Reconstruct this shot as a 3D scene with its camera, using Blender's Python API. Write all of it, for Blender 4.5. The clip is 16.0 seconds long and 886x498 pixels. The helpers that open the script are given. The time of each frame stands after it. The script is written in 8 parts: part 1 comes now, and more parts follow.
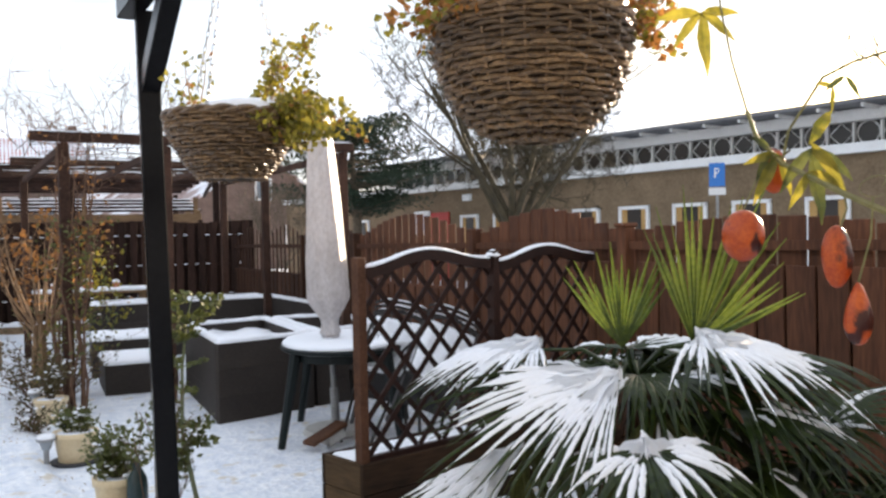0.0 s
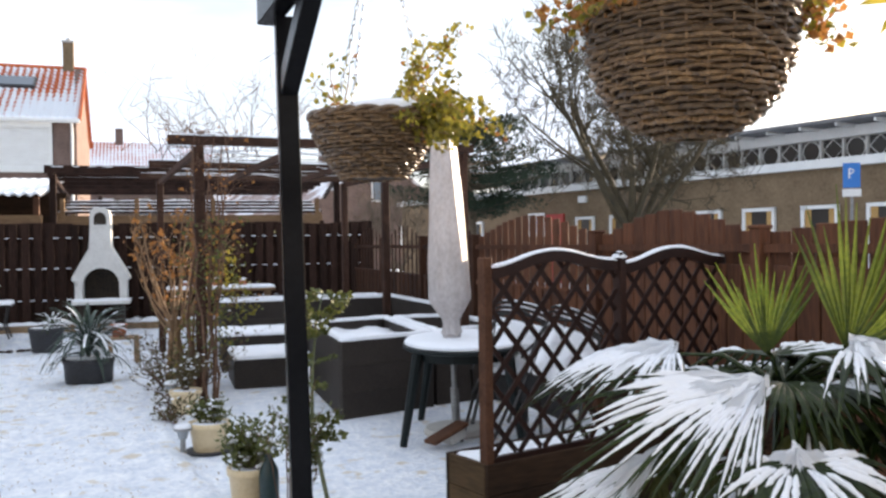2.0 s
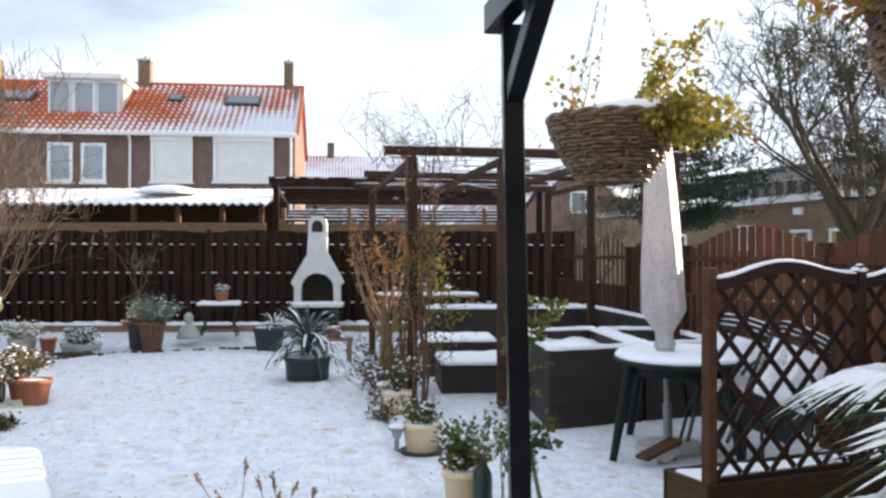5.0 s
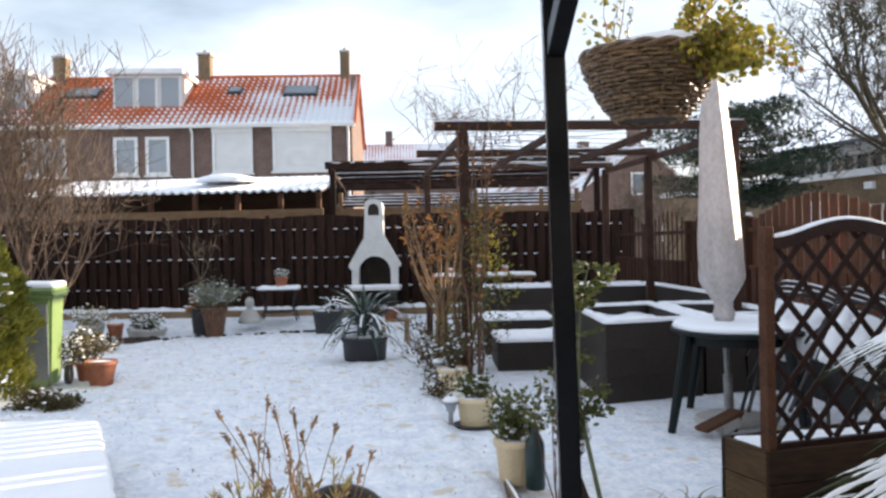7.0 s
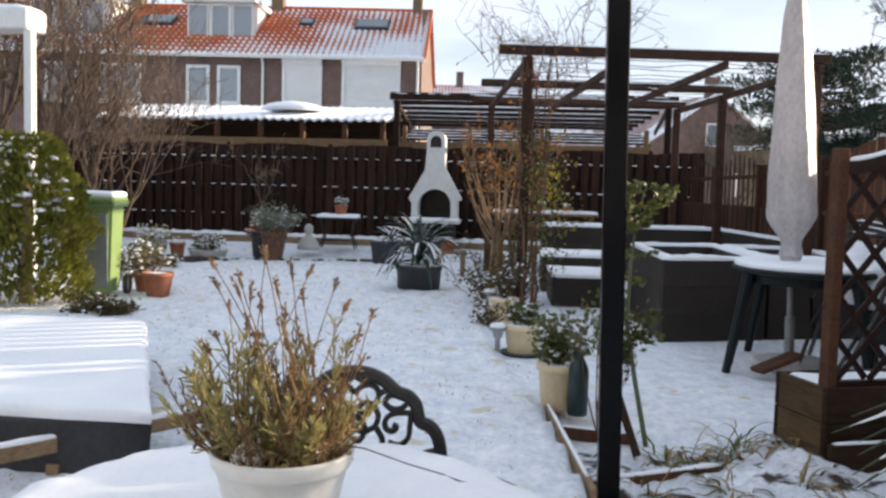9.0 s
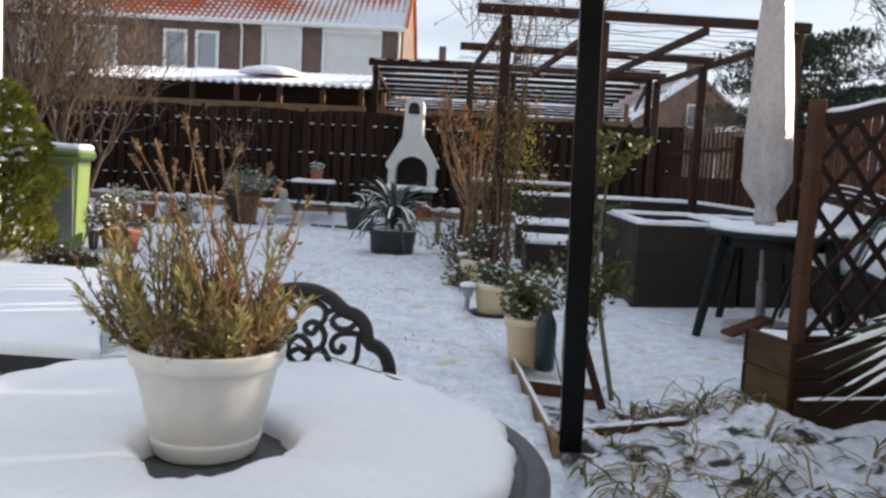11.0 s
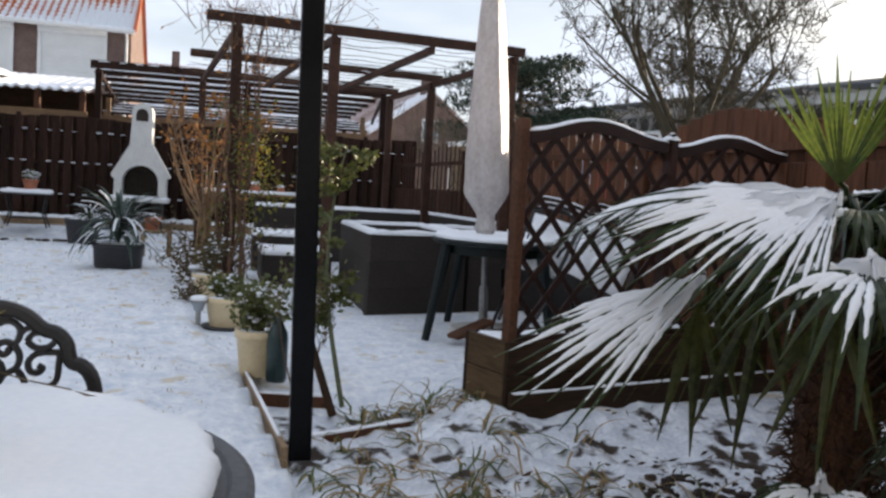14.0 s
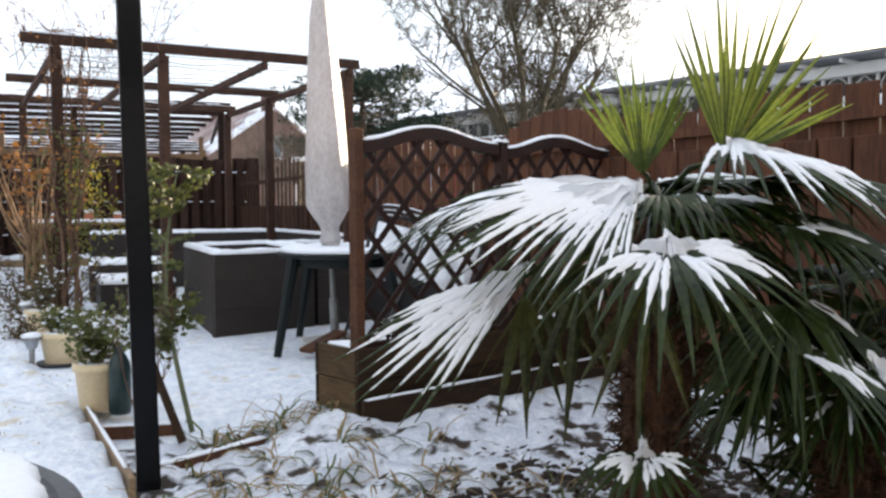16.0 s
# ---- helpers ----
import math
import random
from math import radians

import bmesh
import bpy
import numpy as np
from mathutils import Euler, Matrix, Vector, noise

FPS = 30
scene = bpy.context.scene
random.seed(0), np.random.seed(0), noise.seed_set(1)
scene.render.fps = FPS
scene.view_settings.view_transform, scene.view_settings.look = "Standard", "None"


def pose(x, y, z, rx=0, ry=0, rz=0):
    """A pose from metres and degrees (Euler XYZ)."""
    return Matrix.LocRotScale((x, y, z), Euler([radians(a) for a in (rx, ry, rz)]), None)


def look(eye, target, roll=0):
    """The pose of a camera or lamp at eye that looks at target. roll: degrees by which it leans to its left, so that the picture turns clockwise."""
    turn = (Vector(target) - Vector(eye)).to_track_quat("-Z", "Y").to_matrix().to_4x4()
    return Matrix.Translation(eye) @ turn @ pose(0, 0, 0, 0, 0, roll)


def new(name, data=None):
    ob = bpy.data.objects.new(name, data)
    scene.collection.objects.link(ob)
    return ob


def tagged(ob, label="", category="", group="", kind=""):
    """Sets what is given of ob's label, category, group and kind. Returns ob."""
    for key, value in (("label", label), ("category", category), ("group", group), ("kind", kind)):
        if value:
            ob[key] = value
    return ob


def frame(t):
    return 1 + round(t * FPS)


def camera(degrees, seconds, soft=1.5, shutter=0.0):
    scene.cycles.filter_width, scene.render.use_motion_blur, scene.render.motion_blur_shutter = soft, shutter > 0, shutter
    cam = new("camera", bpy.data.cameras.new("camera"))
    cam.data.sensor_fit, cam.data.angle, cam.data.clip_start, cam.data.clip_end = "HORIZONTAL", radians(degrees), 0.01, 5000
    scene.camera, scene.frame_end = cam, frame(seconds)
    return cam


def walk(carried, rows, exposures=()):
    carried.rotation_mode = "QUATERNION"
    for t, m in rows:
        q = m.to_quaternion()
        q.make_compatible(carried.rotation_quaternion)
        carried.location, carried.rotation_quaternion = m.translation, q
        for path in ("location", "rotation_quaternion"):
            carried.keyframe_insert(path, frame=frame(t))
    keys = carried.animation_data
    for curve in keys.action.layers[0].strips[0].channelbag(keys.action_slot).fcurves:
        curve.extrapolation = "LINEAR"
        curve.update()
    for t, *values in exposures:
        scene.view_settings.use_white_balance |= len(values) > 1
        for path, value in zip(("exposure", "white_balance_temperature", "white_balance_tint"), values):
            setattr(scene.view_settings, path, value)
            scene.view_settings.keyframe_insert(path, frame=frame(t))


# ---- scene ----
cam = camera(54.5, 16.0, soft=2.6)
PATH = [
    (0, (0.085, -0.024, 1.515), (0.865, 1.817, 1.488), -1.2),
    (0.5, (0.066, -0.011, 1.514), (0.782, 1.856, 1.486), -1.1),
    (1, (0.049, 0.001, 1.509), (0.703, 1.891, 1.481), -0.9),
    (1.5, (0.035, 0.005, 1.509), (0.626, 1.916, 1.48), -0.8),
    (2, (0.018, 0.011, 1.509), (0.553, 1.938, 1.491), -0.8),
    (2.5, (0.0, 0.021, 1.505), (0.455, 1.968, 1.493), -1.0),
    (3, (-0.013, 0.026, 1.506), (0.371, 1.989, 1.501), -1.1),
    (3.5, (-0.038, 0.035, 1.502), (0.267, 2.012, 1.51), -0.8),
    (4, (-0.06, 0.041, 1.497), (0.166, 2.028, 1.502), -0.2),
    (4.5, (-0.081, 0.042, 1.492), (0.082, 2.036, 1.503), -0.0),
    (5, (-0.094, 0.044, 1.488), (-0.005, 2.042, 1.499), 0.1),
    (7.5, (0.015, 0.136, 1.333), (-0.085, 2.133, 1.292), -0.8),
    (8, (0.04, 0.183, 1.291), (-0.117, 2.174, 1.19), 0.1),
    (10.5, (0.102, 0.341, 1.067), (-0.087, 2.325, 0.896), 2.8),
    (11, (0.124, 0.362, 1.043), (-0.029, 2.347, 0.851), 3.1),
    (11.5, (0.147, 0.372, 1.038), (0.082, 2.362, 0.849), 3.7),
    (12, (0.162, 0.358, 1.035), (0.242, 2.35, 0.872), 3.5),
    (12.5, (0.165, 0.347, 1.033), (0.345, 2.332, 0.874), 3.4),
    (13, (0.172, 0.339, 1.037), (0.43, 2.316, 0.88), 3.9),
    (13.5, (0.177, 0.322, 1.049), (0.513, 2.289, 0.912), 3.9),
    (14, (0.189, 0.312, 1.046), (0.623, 2.26, 0.914), 3.5),
    (14.5, (0.212, 0.301, 1.037), (0.745, 2.224, 0.905), 2.6),
    (15, (0.22, 0.28, 1.033), (0.852, 2.173, 0.902), 2.1),
    (15.5, (0.222, 0.26, 1.039), (0.917, 2.132, 0.929), 0.4),
    (16, (0.231, 0.236, 1.034), (0.986, 2.086, 0.938), -0.3),
]
walk(cam, [(t, look(eye, target, roll)) for t, eye, target, roll in PATH],
     exposures=[(0, 1.05, 6490, 11), (3.5, 0.98, 6230, 11), (8, 0.75, 6220, 10), (11, 0.45, 6280, 11), (14, 0.51, 6320, 11), (16, 1.15, 6410, 10)])

# ---- world, sun ----
SUN_AZ, SUN_EL = 62.0, 11.7          # degrees right of +y, and above the horizon
world = bpy.data.worlds.new("winter_sky")
scene.world = world
world.use_nodes = True
wn = world.node_tree
sky = wn.nodes.new("ShaderNodeTexSky")
sky.sky_type, sky.sun_disc = "NISHITA", False
sky.sun_elevation, sky.sun_rotation = radians(SUN_EL), radians(SUN_AZ)
sky.air_density, sky.dust_density, sky.ozone_density = 1.0, 2.0, 1.0
bg = wn.nodes["Background"]
bg.inputs["Strength"].default_value = 0.11
# thin high cloud over the clear sky
wtc = wn.nodes.new("ShaderNodeTexCoord")
wmap = wn.nodes.new("ShaderNodeMapping")
wmap.inputs["Scale"].default_value = (1.2, 1.2, 4.0)
wns = wn.nodes.new("ShaderNodeTexNoise")
wns.inputs["Scale"].default_value, wns.inputs["Detail"].default_value = 1.6, 6.0
wrp = wn.nodes.new("ShaderNodeValToRGB")
wrp.color_ramp.elements[0].position, wrp.color_ramp.elements[1].position = 0.30, 0.58
wmx = wn.nodes.new("ShaderNodeMixRGB")
wmx.inputs[2].default_value = (5.9, 6.35, 7.1, 1)
wn.links.new(wtc.outputs["Generated"], wmap.inputs["Vector"])
wn.links.new(wmap.outputs["Vector"], wns.inputs["Vector"])
wn.links.new(wns.outputs["Fac"], wrp.inputs["Fac"])
wn.links.new(wrp.outputs["Color"], wmx.inputs[0])
wn.links.new(sky.outputs["Color"], wmx.inputs[1])
wn.links.new(wmx.outputs["Color"], bg.inputs["Color"])
lamp = bpy.data.lights.new("sun", "SUN")
lamp.energy, lamp.angle, lamp.color = 7.0, radians(0.6), (1.0, 0.80, 0.58)
sun = new("sun", lamp)
saz, sel = radians(SUN_AZ), radians(SUN_EL)
SUNV = Vector((math.sin(saz) * math.cos(sel), math.cos(saz) * math.cos(sel), math.sin(sel)))
sun.matrix_world = look(SUNV * 60, (0, 0, 0))


# ---- materials ----
def mat(name, c1, c2, rough=0.7, scale=8.0, grain=60.0, bump=0.3, dist=0.01, metal=0.0, stretch=(1, 1, 1), rnd=0.0, trans=0.0, spec=0.5, c3=None, c3_at=0.62, sss=0.0):
    """Two colours mixed by a coarse and a fine noise, with relief; a third colour in patches; rnd: spread from piece to piece."""
    m = bpy.data.materials.new(name)
    m.use_nodes = True
    nt, b = m.node_tree, m.node_tree.nodes["Principled BSDF"]
    L = nt.links.new
    tc = nt.nodes.new("ShaderNodeTexCoord")
    mp = nt.nodes.new("ShaderNodeMapping")
    mp.inputs["Scale"].default_value = stretch
    L(tc.outputs["Object"], mp.inputs["Vector"])
    info = nt.nodes.new("ShaderNodeObjectInfo")
    off = nt.nodes.new("ShaderNodeVectorMath")
    off.operation = "ADD"
    L(mp.outputs["Vector"], off.inputs[0])
    if rnd:
        sc = nt.nodes.new("ShaderNodeMath")
        sc.operation = "MULTIPLY"
        sc.inputs[1].default_value = 37.0
        L(info.outputs["Random"], sc.inputs[0])
        L(sc.outputs[0], off.inputs[1])
    n1, n2 = nt.nodes.new("ShaderNodeTexNoise"), nt.nodes.new("ShaderNodeTexNoise")
    n1.inputs["Scale"].default_value, n1.inputs["Detail"].default_value = scale, 5
    n2.inputs["Scale"].default_value, n2.inputs["Detail"].default_value = grain, 4
    for n in (n1, n2):
        L(off.outputs[0], n.inputs["Vector"])
    add = nt.nodes.new("ShaderNodeMath")
    add.operation = "ADD"
    L(n1.outputs["Fac"], add.inputs[0])
    L(n2.outputs["Fac"], add.inputs[1])
    rp = nt.nodes.new("ShaderNodeValToRGB")
    half = nt.nodes.new("ShaderNodeMath")
    half.operation = "MULTIPLY"
    half.inputs[1].default_value = 0.5
    L(add.outputs[0], half.inputs[0])
    L(half.outputs[0], rp.inputs["Fac"])
    rp.color_ramp.elements[0].position, rp.color_ramp.elements[1].position = 0.36, 0.64
    rp.color_ramp.elements[0].color, rp.color_ramp.elements[1].color = (*c1, 1), (*c2, 1)
    col = rp.outputs["Color"]
    if c3:
        n3 = nt.nodes.new("ShaderNodeTexNoise")
        n3.inputs["Scale"].default_value, n3.inputs["Detail"].default_value = scale * 0.6, 6
        L(mp.outputs["Vector"], n3.inputs["Vector"])
        r3 = nt.nodes.new("ShaderNodeValToRGB")
        r3.color_ramp.elements[0].position, r3.color_ramp.elements[1].position = c3_at, c3_at + 0.06
        L(n3.outputs["Fac"], r3.inputs["Fac"])
        mx = nt.nodes.new("ShaderNodeMixRGB")
        L(r3.outputs["Color"], mx.inputs[0])
        L(col, mx.inputs[1])
        mx.inputs[2].default_value = (*c3, 1)
        col = mx.outputs["Color"]
    if rnd:
        hv = nt.nodes.new("ShaderNodeHueSaturation")
        mr = nt.nodes.new("ShaderNodeMapRange")
        mr.inputs["To Min"].default_value, mr.inputs["To Max"].default_value = 1 - rnd, 1 + rnd
        L(info.outputs["Random"], mr.inputs["Value"])
        L(mr.outputs[0], hv.inputs["Value"])
        L(col, hv.inputs["Color"])
        col = hv.outputs["Color"]
    L(col, b.inputs["Base Color"])
    b.inputs["Roughness"].default_value, b.inputs["Metallic"].default_value = rough, metal
    b.inputs["Specular IOR Level"].default_value = spec
    if sss:
        b.inputs["Subsurface Weight"].default_value = sss
        b.inputs["Subsurface Radius"].default_value = (0.02, 0.025, 0.03)
    if bump:
        bp = nt.nodes.new("ShaderNodeBump")
        bp.inputs["Strength"].default_value, bp.inputs["Distance"].default_value = bump, dist
        L(add.outputs[0], bp.inputs["Height"])
        L(bp.outputs["Normal"], b.inputs["Normal"])
    if trans:
        out = nt.nodes["Material Output"]
        tr, ms = nt.nodes.new("ShaderNodeBsdfTranslucent"), nt.nodes.new("ShaderNodeMixShader")
        L(col, tr.inputs["Color"])
        ms.inputs[0].default_value = trans
        L(b.outputs[0], ms.inputs[1])
        L(tr.outputs[0], ms.inputs[2])
        L(ms.outputs[0], out.inputs["Surface"])
    return m


SNOW = mat("snow", (0.84, 0.86, 0.90), (0.92, 0.93, 0.95), 0.6, 3, 70, 0.2, 0.004, spec=0.3)
# The bluish tone puts the shade of the dips into the snow's colour.
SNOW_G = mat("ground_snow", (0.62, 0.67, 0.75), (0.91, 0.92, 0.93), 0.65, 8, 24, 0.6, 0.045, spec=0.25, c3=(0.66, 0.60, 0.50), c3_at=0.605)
# Greyer than the lawn snow: the palms' shade is partly in the colour.
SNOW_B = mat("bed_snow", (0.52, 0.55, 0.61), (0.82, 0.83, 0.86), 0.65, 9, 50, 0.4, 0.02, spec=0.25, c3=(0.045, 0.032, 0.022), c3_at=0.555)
FENCE_DK = mat("dark_stained_wood", (0.016, 0.009, 0.0065), (0.048, 0.025, 0.018), 0.85, 5, 60, 0.4, 0.004, stretch=(1, 1, 0.12), rnd=0.25, spec=0.15)
FENCE_RD = mat("red_brown_fence_wood", (0.055, 0.021, 0.010), (0.145, 0.056, 0.025), 0.75, 5, 60, 0.4, 0.004, stretch=(1, 1, 0.12), rnd=0.2, spec=0.3)
FENCE_MD = mat("dark_red_brown_fence_wood", (0.028, 0.013, 0.008), (0.075, 0.034, 0.018), 0.8, 5, 60, 0.4, 0.004, stretch=(1, 1, 0.12), rnd=0.2, spec=0.2)
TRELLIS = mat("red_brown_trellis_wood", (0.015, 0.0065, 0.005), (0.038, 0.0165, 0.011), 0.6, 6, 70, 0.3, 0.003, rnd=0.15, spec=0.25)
PERG = mat("pergola_wood", (0.028, 0.013, 0.008), (0.080, 0.038, 0.023), 0.75, 6, 60, 0.4, 0.004, rnd=0.15, spec=0.25)
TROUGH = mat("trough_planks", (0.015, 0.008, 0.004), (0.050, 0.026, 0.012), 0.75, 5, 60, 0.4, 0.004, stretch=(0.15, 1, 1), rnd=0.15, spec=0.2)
# Olive-brown and paler than the trough front: its brighter light is in the colour.
ENDBOARD = mat("lit_end_boards", (0.045, 0.028, 0.013), (0.125, 0.078, 0.038), 0.8, 5, 60, 0.4, 0.004, stretch=(1, 0.15, 1), rnd=0.15, spec=0.2)
BLACK = mat("black_gloss_paint", (0.006, 0.006, 0.007), (0.009, 0.009, 0.010), 0.22, 4, 40, 0.15, 0.003, spec=0.12)
PLANTER = mat("grey_brown_composite", (0.030, 0.024, 0.020), (0.047, 0.038, 0.032), 0.7, 3, 50, 0.15, 0.002, rnd=0.06, spec=0.25)
PLASTIC = mat("dark_green_plastic", (0.005, 0.009, 0.009), (0.010, 0.015, 0.015), 0.45, 4, 40, 0.1, 0.002, spec=0.25)
IRON = mat("black_cast_iron", (0.008, 0.008, 0.008), (0.03, 0.024, 0.02), 0.45, 12, 90, 0.3, 0.003)
COVER = mat("parasol_cover_fabric", (0.50, 0.46, 0.44), (0.70, 0.66, 0.65), 0.30, 5, 45, 0.8, 0.012, trans=0.3, stretch=(1, 1, 0.6))
WICKER = mat("wicker", (0.034, 0.017, 0.008), (0.235, 0.142, 0.064), 0.38, 40, 200, 0.4, 0.002, rnd=0.45)
CHAIN = mat("galvanised_chain", (0.25, 0.26, 0.27), (0.5, 0.5, 0.52), 0.4, 20, 80, 0.1, 0.001, metal=0.9)
BRICK_H = mat("house_brick", (0.110, 0.072, 0.058), (0.19, 0.128, 0.104), 0.85, 2, 14, 0.4, 0.01)
BRICK_S = mat("school_brick", (0.13, 0.088, 0.048), (0.22, 0.155, 0.09), 0.85, 1.5, 12, 0.4, 0.01)
WHITE = mat("white_paint", (0.70, 0.70, 0.68), (0.82, 0.82, 0.80), 0.5, 3, 30, 0.08, 0.002)
FILLGREY = mat("fill_wall_grey", (0.30, 0.31, 0.32), (0.42, 0.43, 0.44), 0.85, 3, 40, 0.2, 0.003)
GREYP = mat("grey_painted_fascia", (0.68, 0.67, 0.64), (0.80, 0.79, 0.76), 0.6, 2, 20, 0.1, 0.002)
ROOFD = mat("roof_felt", (0.10, 0.10, 0.105), (0.20, 0.20, 0.20), 0.85, 2, 20, 0.3, 0.005)
TILE = mat("orange_roof_tile", (0.42, 0.085, 0.022), (0.62, 0.15, 0.04), 0.75, 1.2, 9, 0.3, 0.01)
DARKIN = mat("dark_interior", (0.012, 0.012, 0.014), (0.03, 0.03, 0.032), 0.8, 2, 10, 0)
SHEDW = mat("weathered_shed_wood", (0.13, 0.07, 0.03), (0.25, 0.15, 0.07), 0.7, 4, 40, 0.4, 0.004, stretch=(0.2, 1, 1))
ZINC = mat("corrugated_sheet", (0.22, 0.23, 0.25), (0.38, 0.39, 0.41), 0.5, 3, 20, 0.1, 0.002, metal=0.3)
BARK = mat("bare_bark", (0.060, 0.044, 0.028), (0.16, 0.12, 0.075), 0.85, 8, 60, 0.5, 0.006)
TWIG = mat("tan_dry_stems", (0.15, 0.085, 0.042), (0.36, 0.23, 0.125), 0.75, 10, 60, 0.2, 0.002)
DRYLEAF = mat("dry_golden_leaves", (0.20, 0.075, 0.020), (0.54, 0.26, 0.070), 0.7, 12, 60, 0.2, 0.002, trans=0.35)
PALMG = mat("palm_green", (0.008, 0.018, 0.003), (0.042, 0.062, 0.011), 0.36, 6, 60, 0.2, 0.002, trans=0.25, spec=0.32)
PALMO = mat("old_palm_leaf", (0.018, 0.023, 0.005), (0.080, 0.080, 0.018), 0.4, 6, 60, 0.2, 0.002, trans=0.25, spec=0.32)
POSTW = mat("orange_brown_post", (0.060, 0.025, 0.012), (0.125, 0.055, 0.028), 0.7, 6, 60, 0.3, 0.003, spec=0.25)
PALMY = mat("young_palm_green", (0.045, 0.074, 0.010), (0.125, 0.155, 0.022), 0.3, 4, 80, 0.2, 0.002, trans=0.4)
PALMT = mat("palm_fibre", (0.020, 0.009, 0.005), (0.125, 0.052, 0.020), 0.9, 26, 120, 0.8, 0.01)
LEAFG = mat("green_leaves", (0.045, 0.06, 0.016), (0.17, 0.18, 0.045), 0.5, 25, 60, 0.2, 0.002, trans=0.3)
LEAFY = mat("yellow_green_leaves", (0.085, 0.09, 0.014), (0.40, 0.33, 0.04), 0.4, 28, 60, 0.2, 0.002, trans=0.5)
LAV = mat("grey_green_lavender", (0.20, 0.18, 0.065), (0.58, 0.51, 0.23), 0.75, 14, 80, 0.2, 0.002, trans=0.25)
CONIF = mat("conifer_green", (0.055, 0.070, 0.010), (0.30, 0.29, 0.036), 0.65, 8, 60, 0.3, 0.004, trans=0.35)
PINE = mat("pine_needles", (0.008, 0.020, 0.009), (0.026, 0.046, 0.017), 0.7, 6, 40, 0.2, 0.004)
POTC = mat("cream_plastic_pot", (0.68, 0.53, 0.31), (0.78, 0.64, 0.41), 0.45, 4, 50, 0.1, 0.002)
POTW = mat("off_white_plastic_pot", (0.70, 0.69, 0.64), (0.82, 0.81, 0.76), 0.35, 3, 40, 0.06, 0.001)
TERRA = mat("terracotta", (0.27, 0.085, 0.04), (0.40, 0.15, 0.08), 0.8, 6, 50, 0.2, 0.002)
DARKPOT = mat("dark_rubber_tub", (0.018, 0.018, 0.02), (0.04, 0.04, 0.045), 0.6, 5, 50, 0.1, 0.002)
BROWNPOT = mat("brown_glazed_pot", (0.06, 0.028, 0.016), (0.17, 0.075, 0.035), 0.35, 4, 30, 0.15, 0.003)
STONE = mat("cast_concrete", (0.40, 0.39, 0.36), (0.56, 0.54, 0.50), 0.85, 5, 50, 0.3, 0.004)
BBQW = mat("white_masonry", (0.60, 0.59, 0.56), (0.74, 0.73, 0.70), 0.85, 4, 40, 0.3, 0.005)
SOOT_SHADE = mat("soot_and_shade", (0.012, 0.011, 0.010), (0.05, 0.035, 0.022), 0.9, 5, 40, 0.3, 0.005)
SOIL = mat("dark_soil", (0.02, 0.014, 0.010), (0.06, 0.04, 0.028), 0.95, 10, 60, 0.7, 0.01)
BINGRN = mat("green_bin_plastic", (0.14, 0.22, 0.07), (0.20, 0.28, 0.10), 0.45, 3, 40, 0.06, 0.002)
BINGRY = mat("bin_shade_grey", (0.16, 0.17, 0.17), (0.22, 0.23, 0.23), 0.45, 3, 40, 0.06, 0.002)
STEEL = mat("weathered_steel", (0.22, 0.22, 0.22), (0.38, 0.38, 0.37), 0.5, 8, 60, 0.15, 0.002, metal=0.6)
PLANK = mat("pale_edging_wood", (0.17, 0.105, 0.055), (0.34, 0.23, 0.13), 0.75, 5, 50, 0.3, 0.003, stretch=(1, 0.15, 1))
FRUIT = mat("orange_fruit_skin", (0.36, 0.045, 0.008), (0.56, 0.11, 0.014), 0.28, 45, 300, 0.25, 0.0015, trans=0.22, c3=(0.05, 0.010, 0.006), c3_at=0.53)
BLUE = mat("blue_sign_enamel", (0.02, 0.16, 0.50), (0.03, 0.19, 0.55), 0.35, 3, 20, 0)
REDP = mat("red_paint", (0.35, 0.02, 0.015), (0.45, 0.04, 0.03), 0.5, 3, 20, 0)
WARMCURT = mat("ochre_curtain", (0.35, 0.20, 0.06), (0.48, 0.30, 0.11), 0.8, 2, 30, 0.1, 0.002)
TUFT = mat("strap_leaf_green", (0.05, 0.075, 0.018), (0.15, 0.16, 0.045), 0.55, 12, 70, 0.2, 0.002, trans=0.3)
TUFTD = mat("strap_leaf_dead", (0.26, 0.17, 0.07), (0.42, 0.30, 0.15), 0.75, 12, 70, 0.2, 0.002, trans=0.3)
GREYG = mat("grey_felted_leaves", (0.17, 0.19, 0.14), (0.36, 0.37, 0.29), 0.8, 14, 80, 0.2, 0.002, trans=0.25)
OLIVE = mat("olive_brown_leaves", (0.050, 0.045, 0.016), (0.15, 0.115, 0.045), 0.6, 12, 60, 0.2, 0.002, trans=0.3)
SLATE = mat("dark_slate_tabletop", (0.055, 0.055, 0.058), (0.10, 0.10, 0.105), 0.6, 6, 60, 0.3, 0.003)


def glass(name, tint=(0.10, 0.12, 0.14), rough=0.06):
    m = bpy.data.materials.new(name)
    m.use_nodes = True
    b = m.node_tree.nodes["Principled BSDF"]
    b.inputs["Base Color"].default_value = (*tint, 1)
    b.inputs["Roughness"].default_value = rough
    b.inputs["Specular IOR Level"].default_value = 0.9
    return m


PANE = glass("window_glass")
PANE_D = glass("dim_window_glass", (0.05, 0.045, 0.04), 0.15)
PANE_D.node_tree.nodes["Principled BSDF"].inputs["Specular IOR Level"].default_value = 0.25
PANE_L = glass("dormer_glass", (0.30, 0.33, 0.36), 0.12)


# ---- mesh helpers ----
def V(*a):
    return Vector(a)


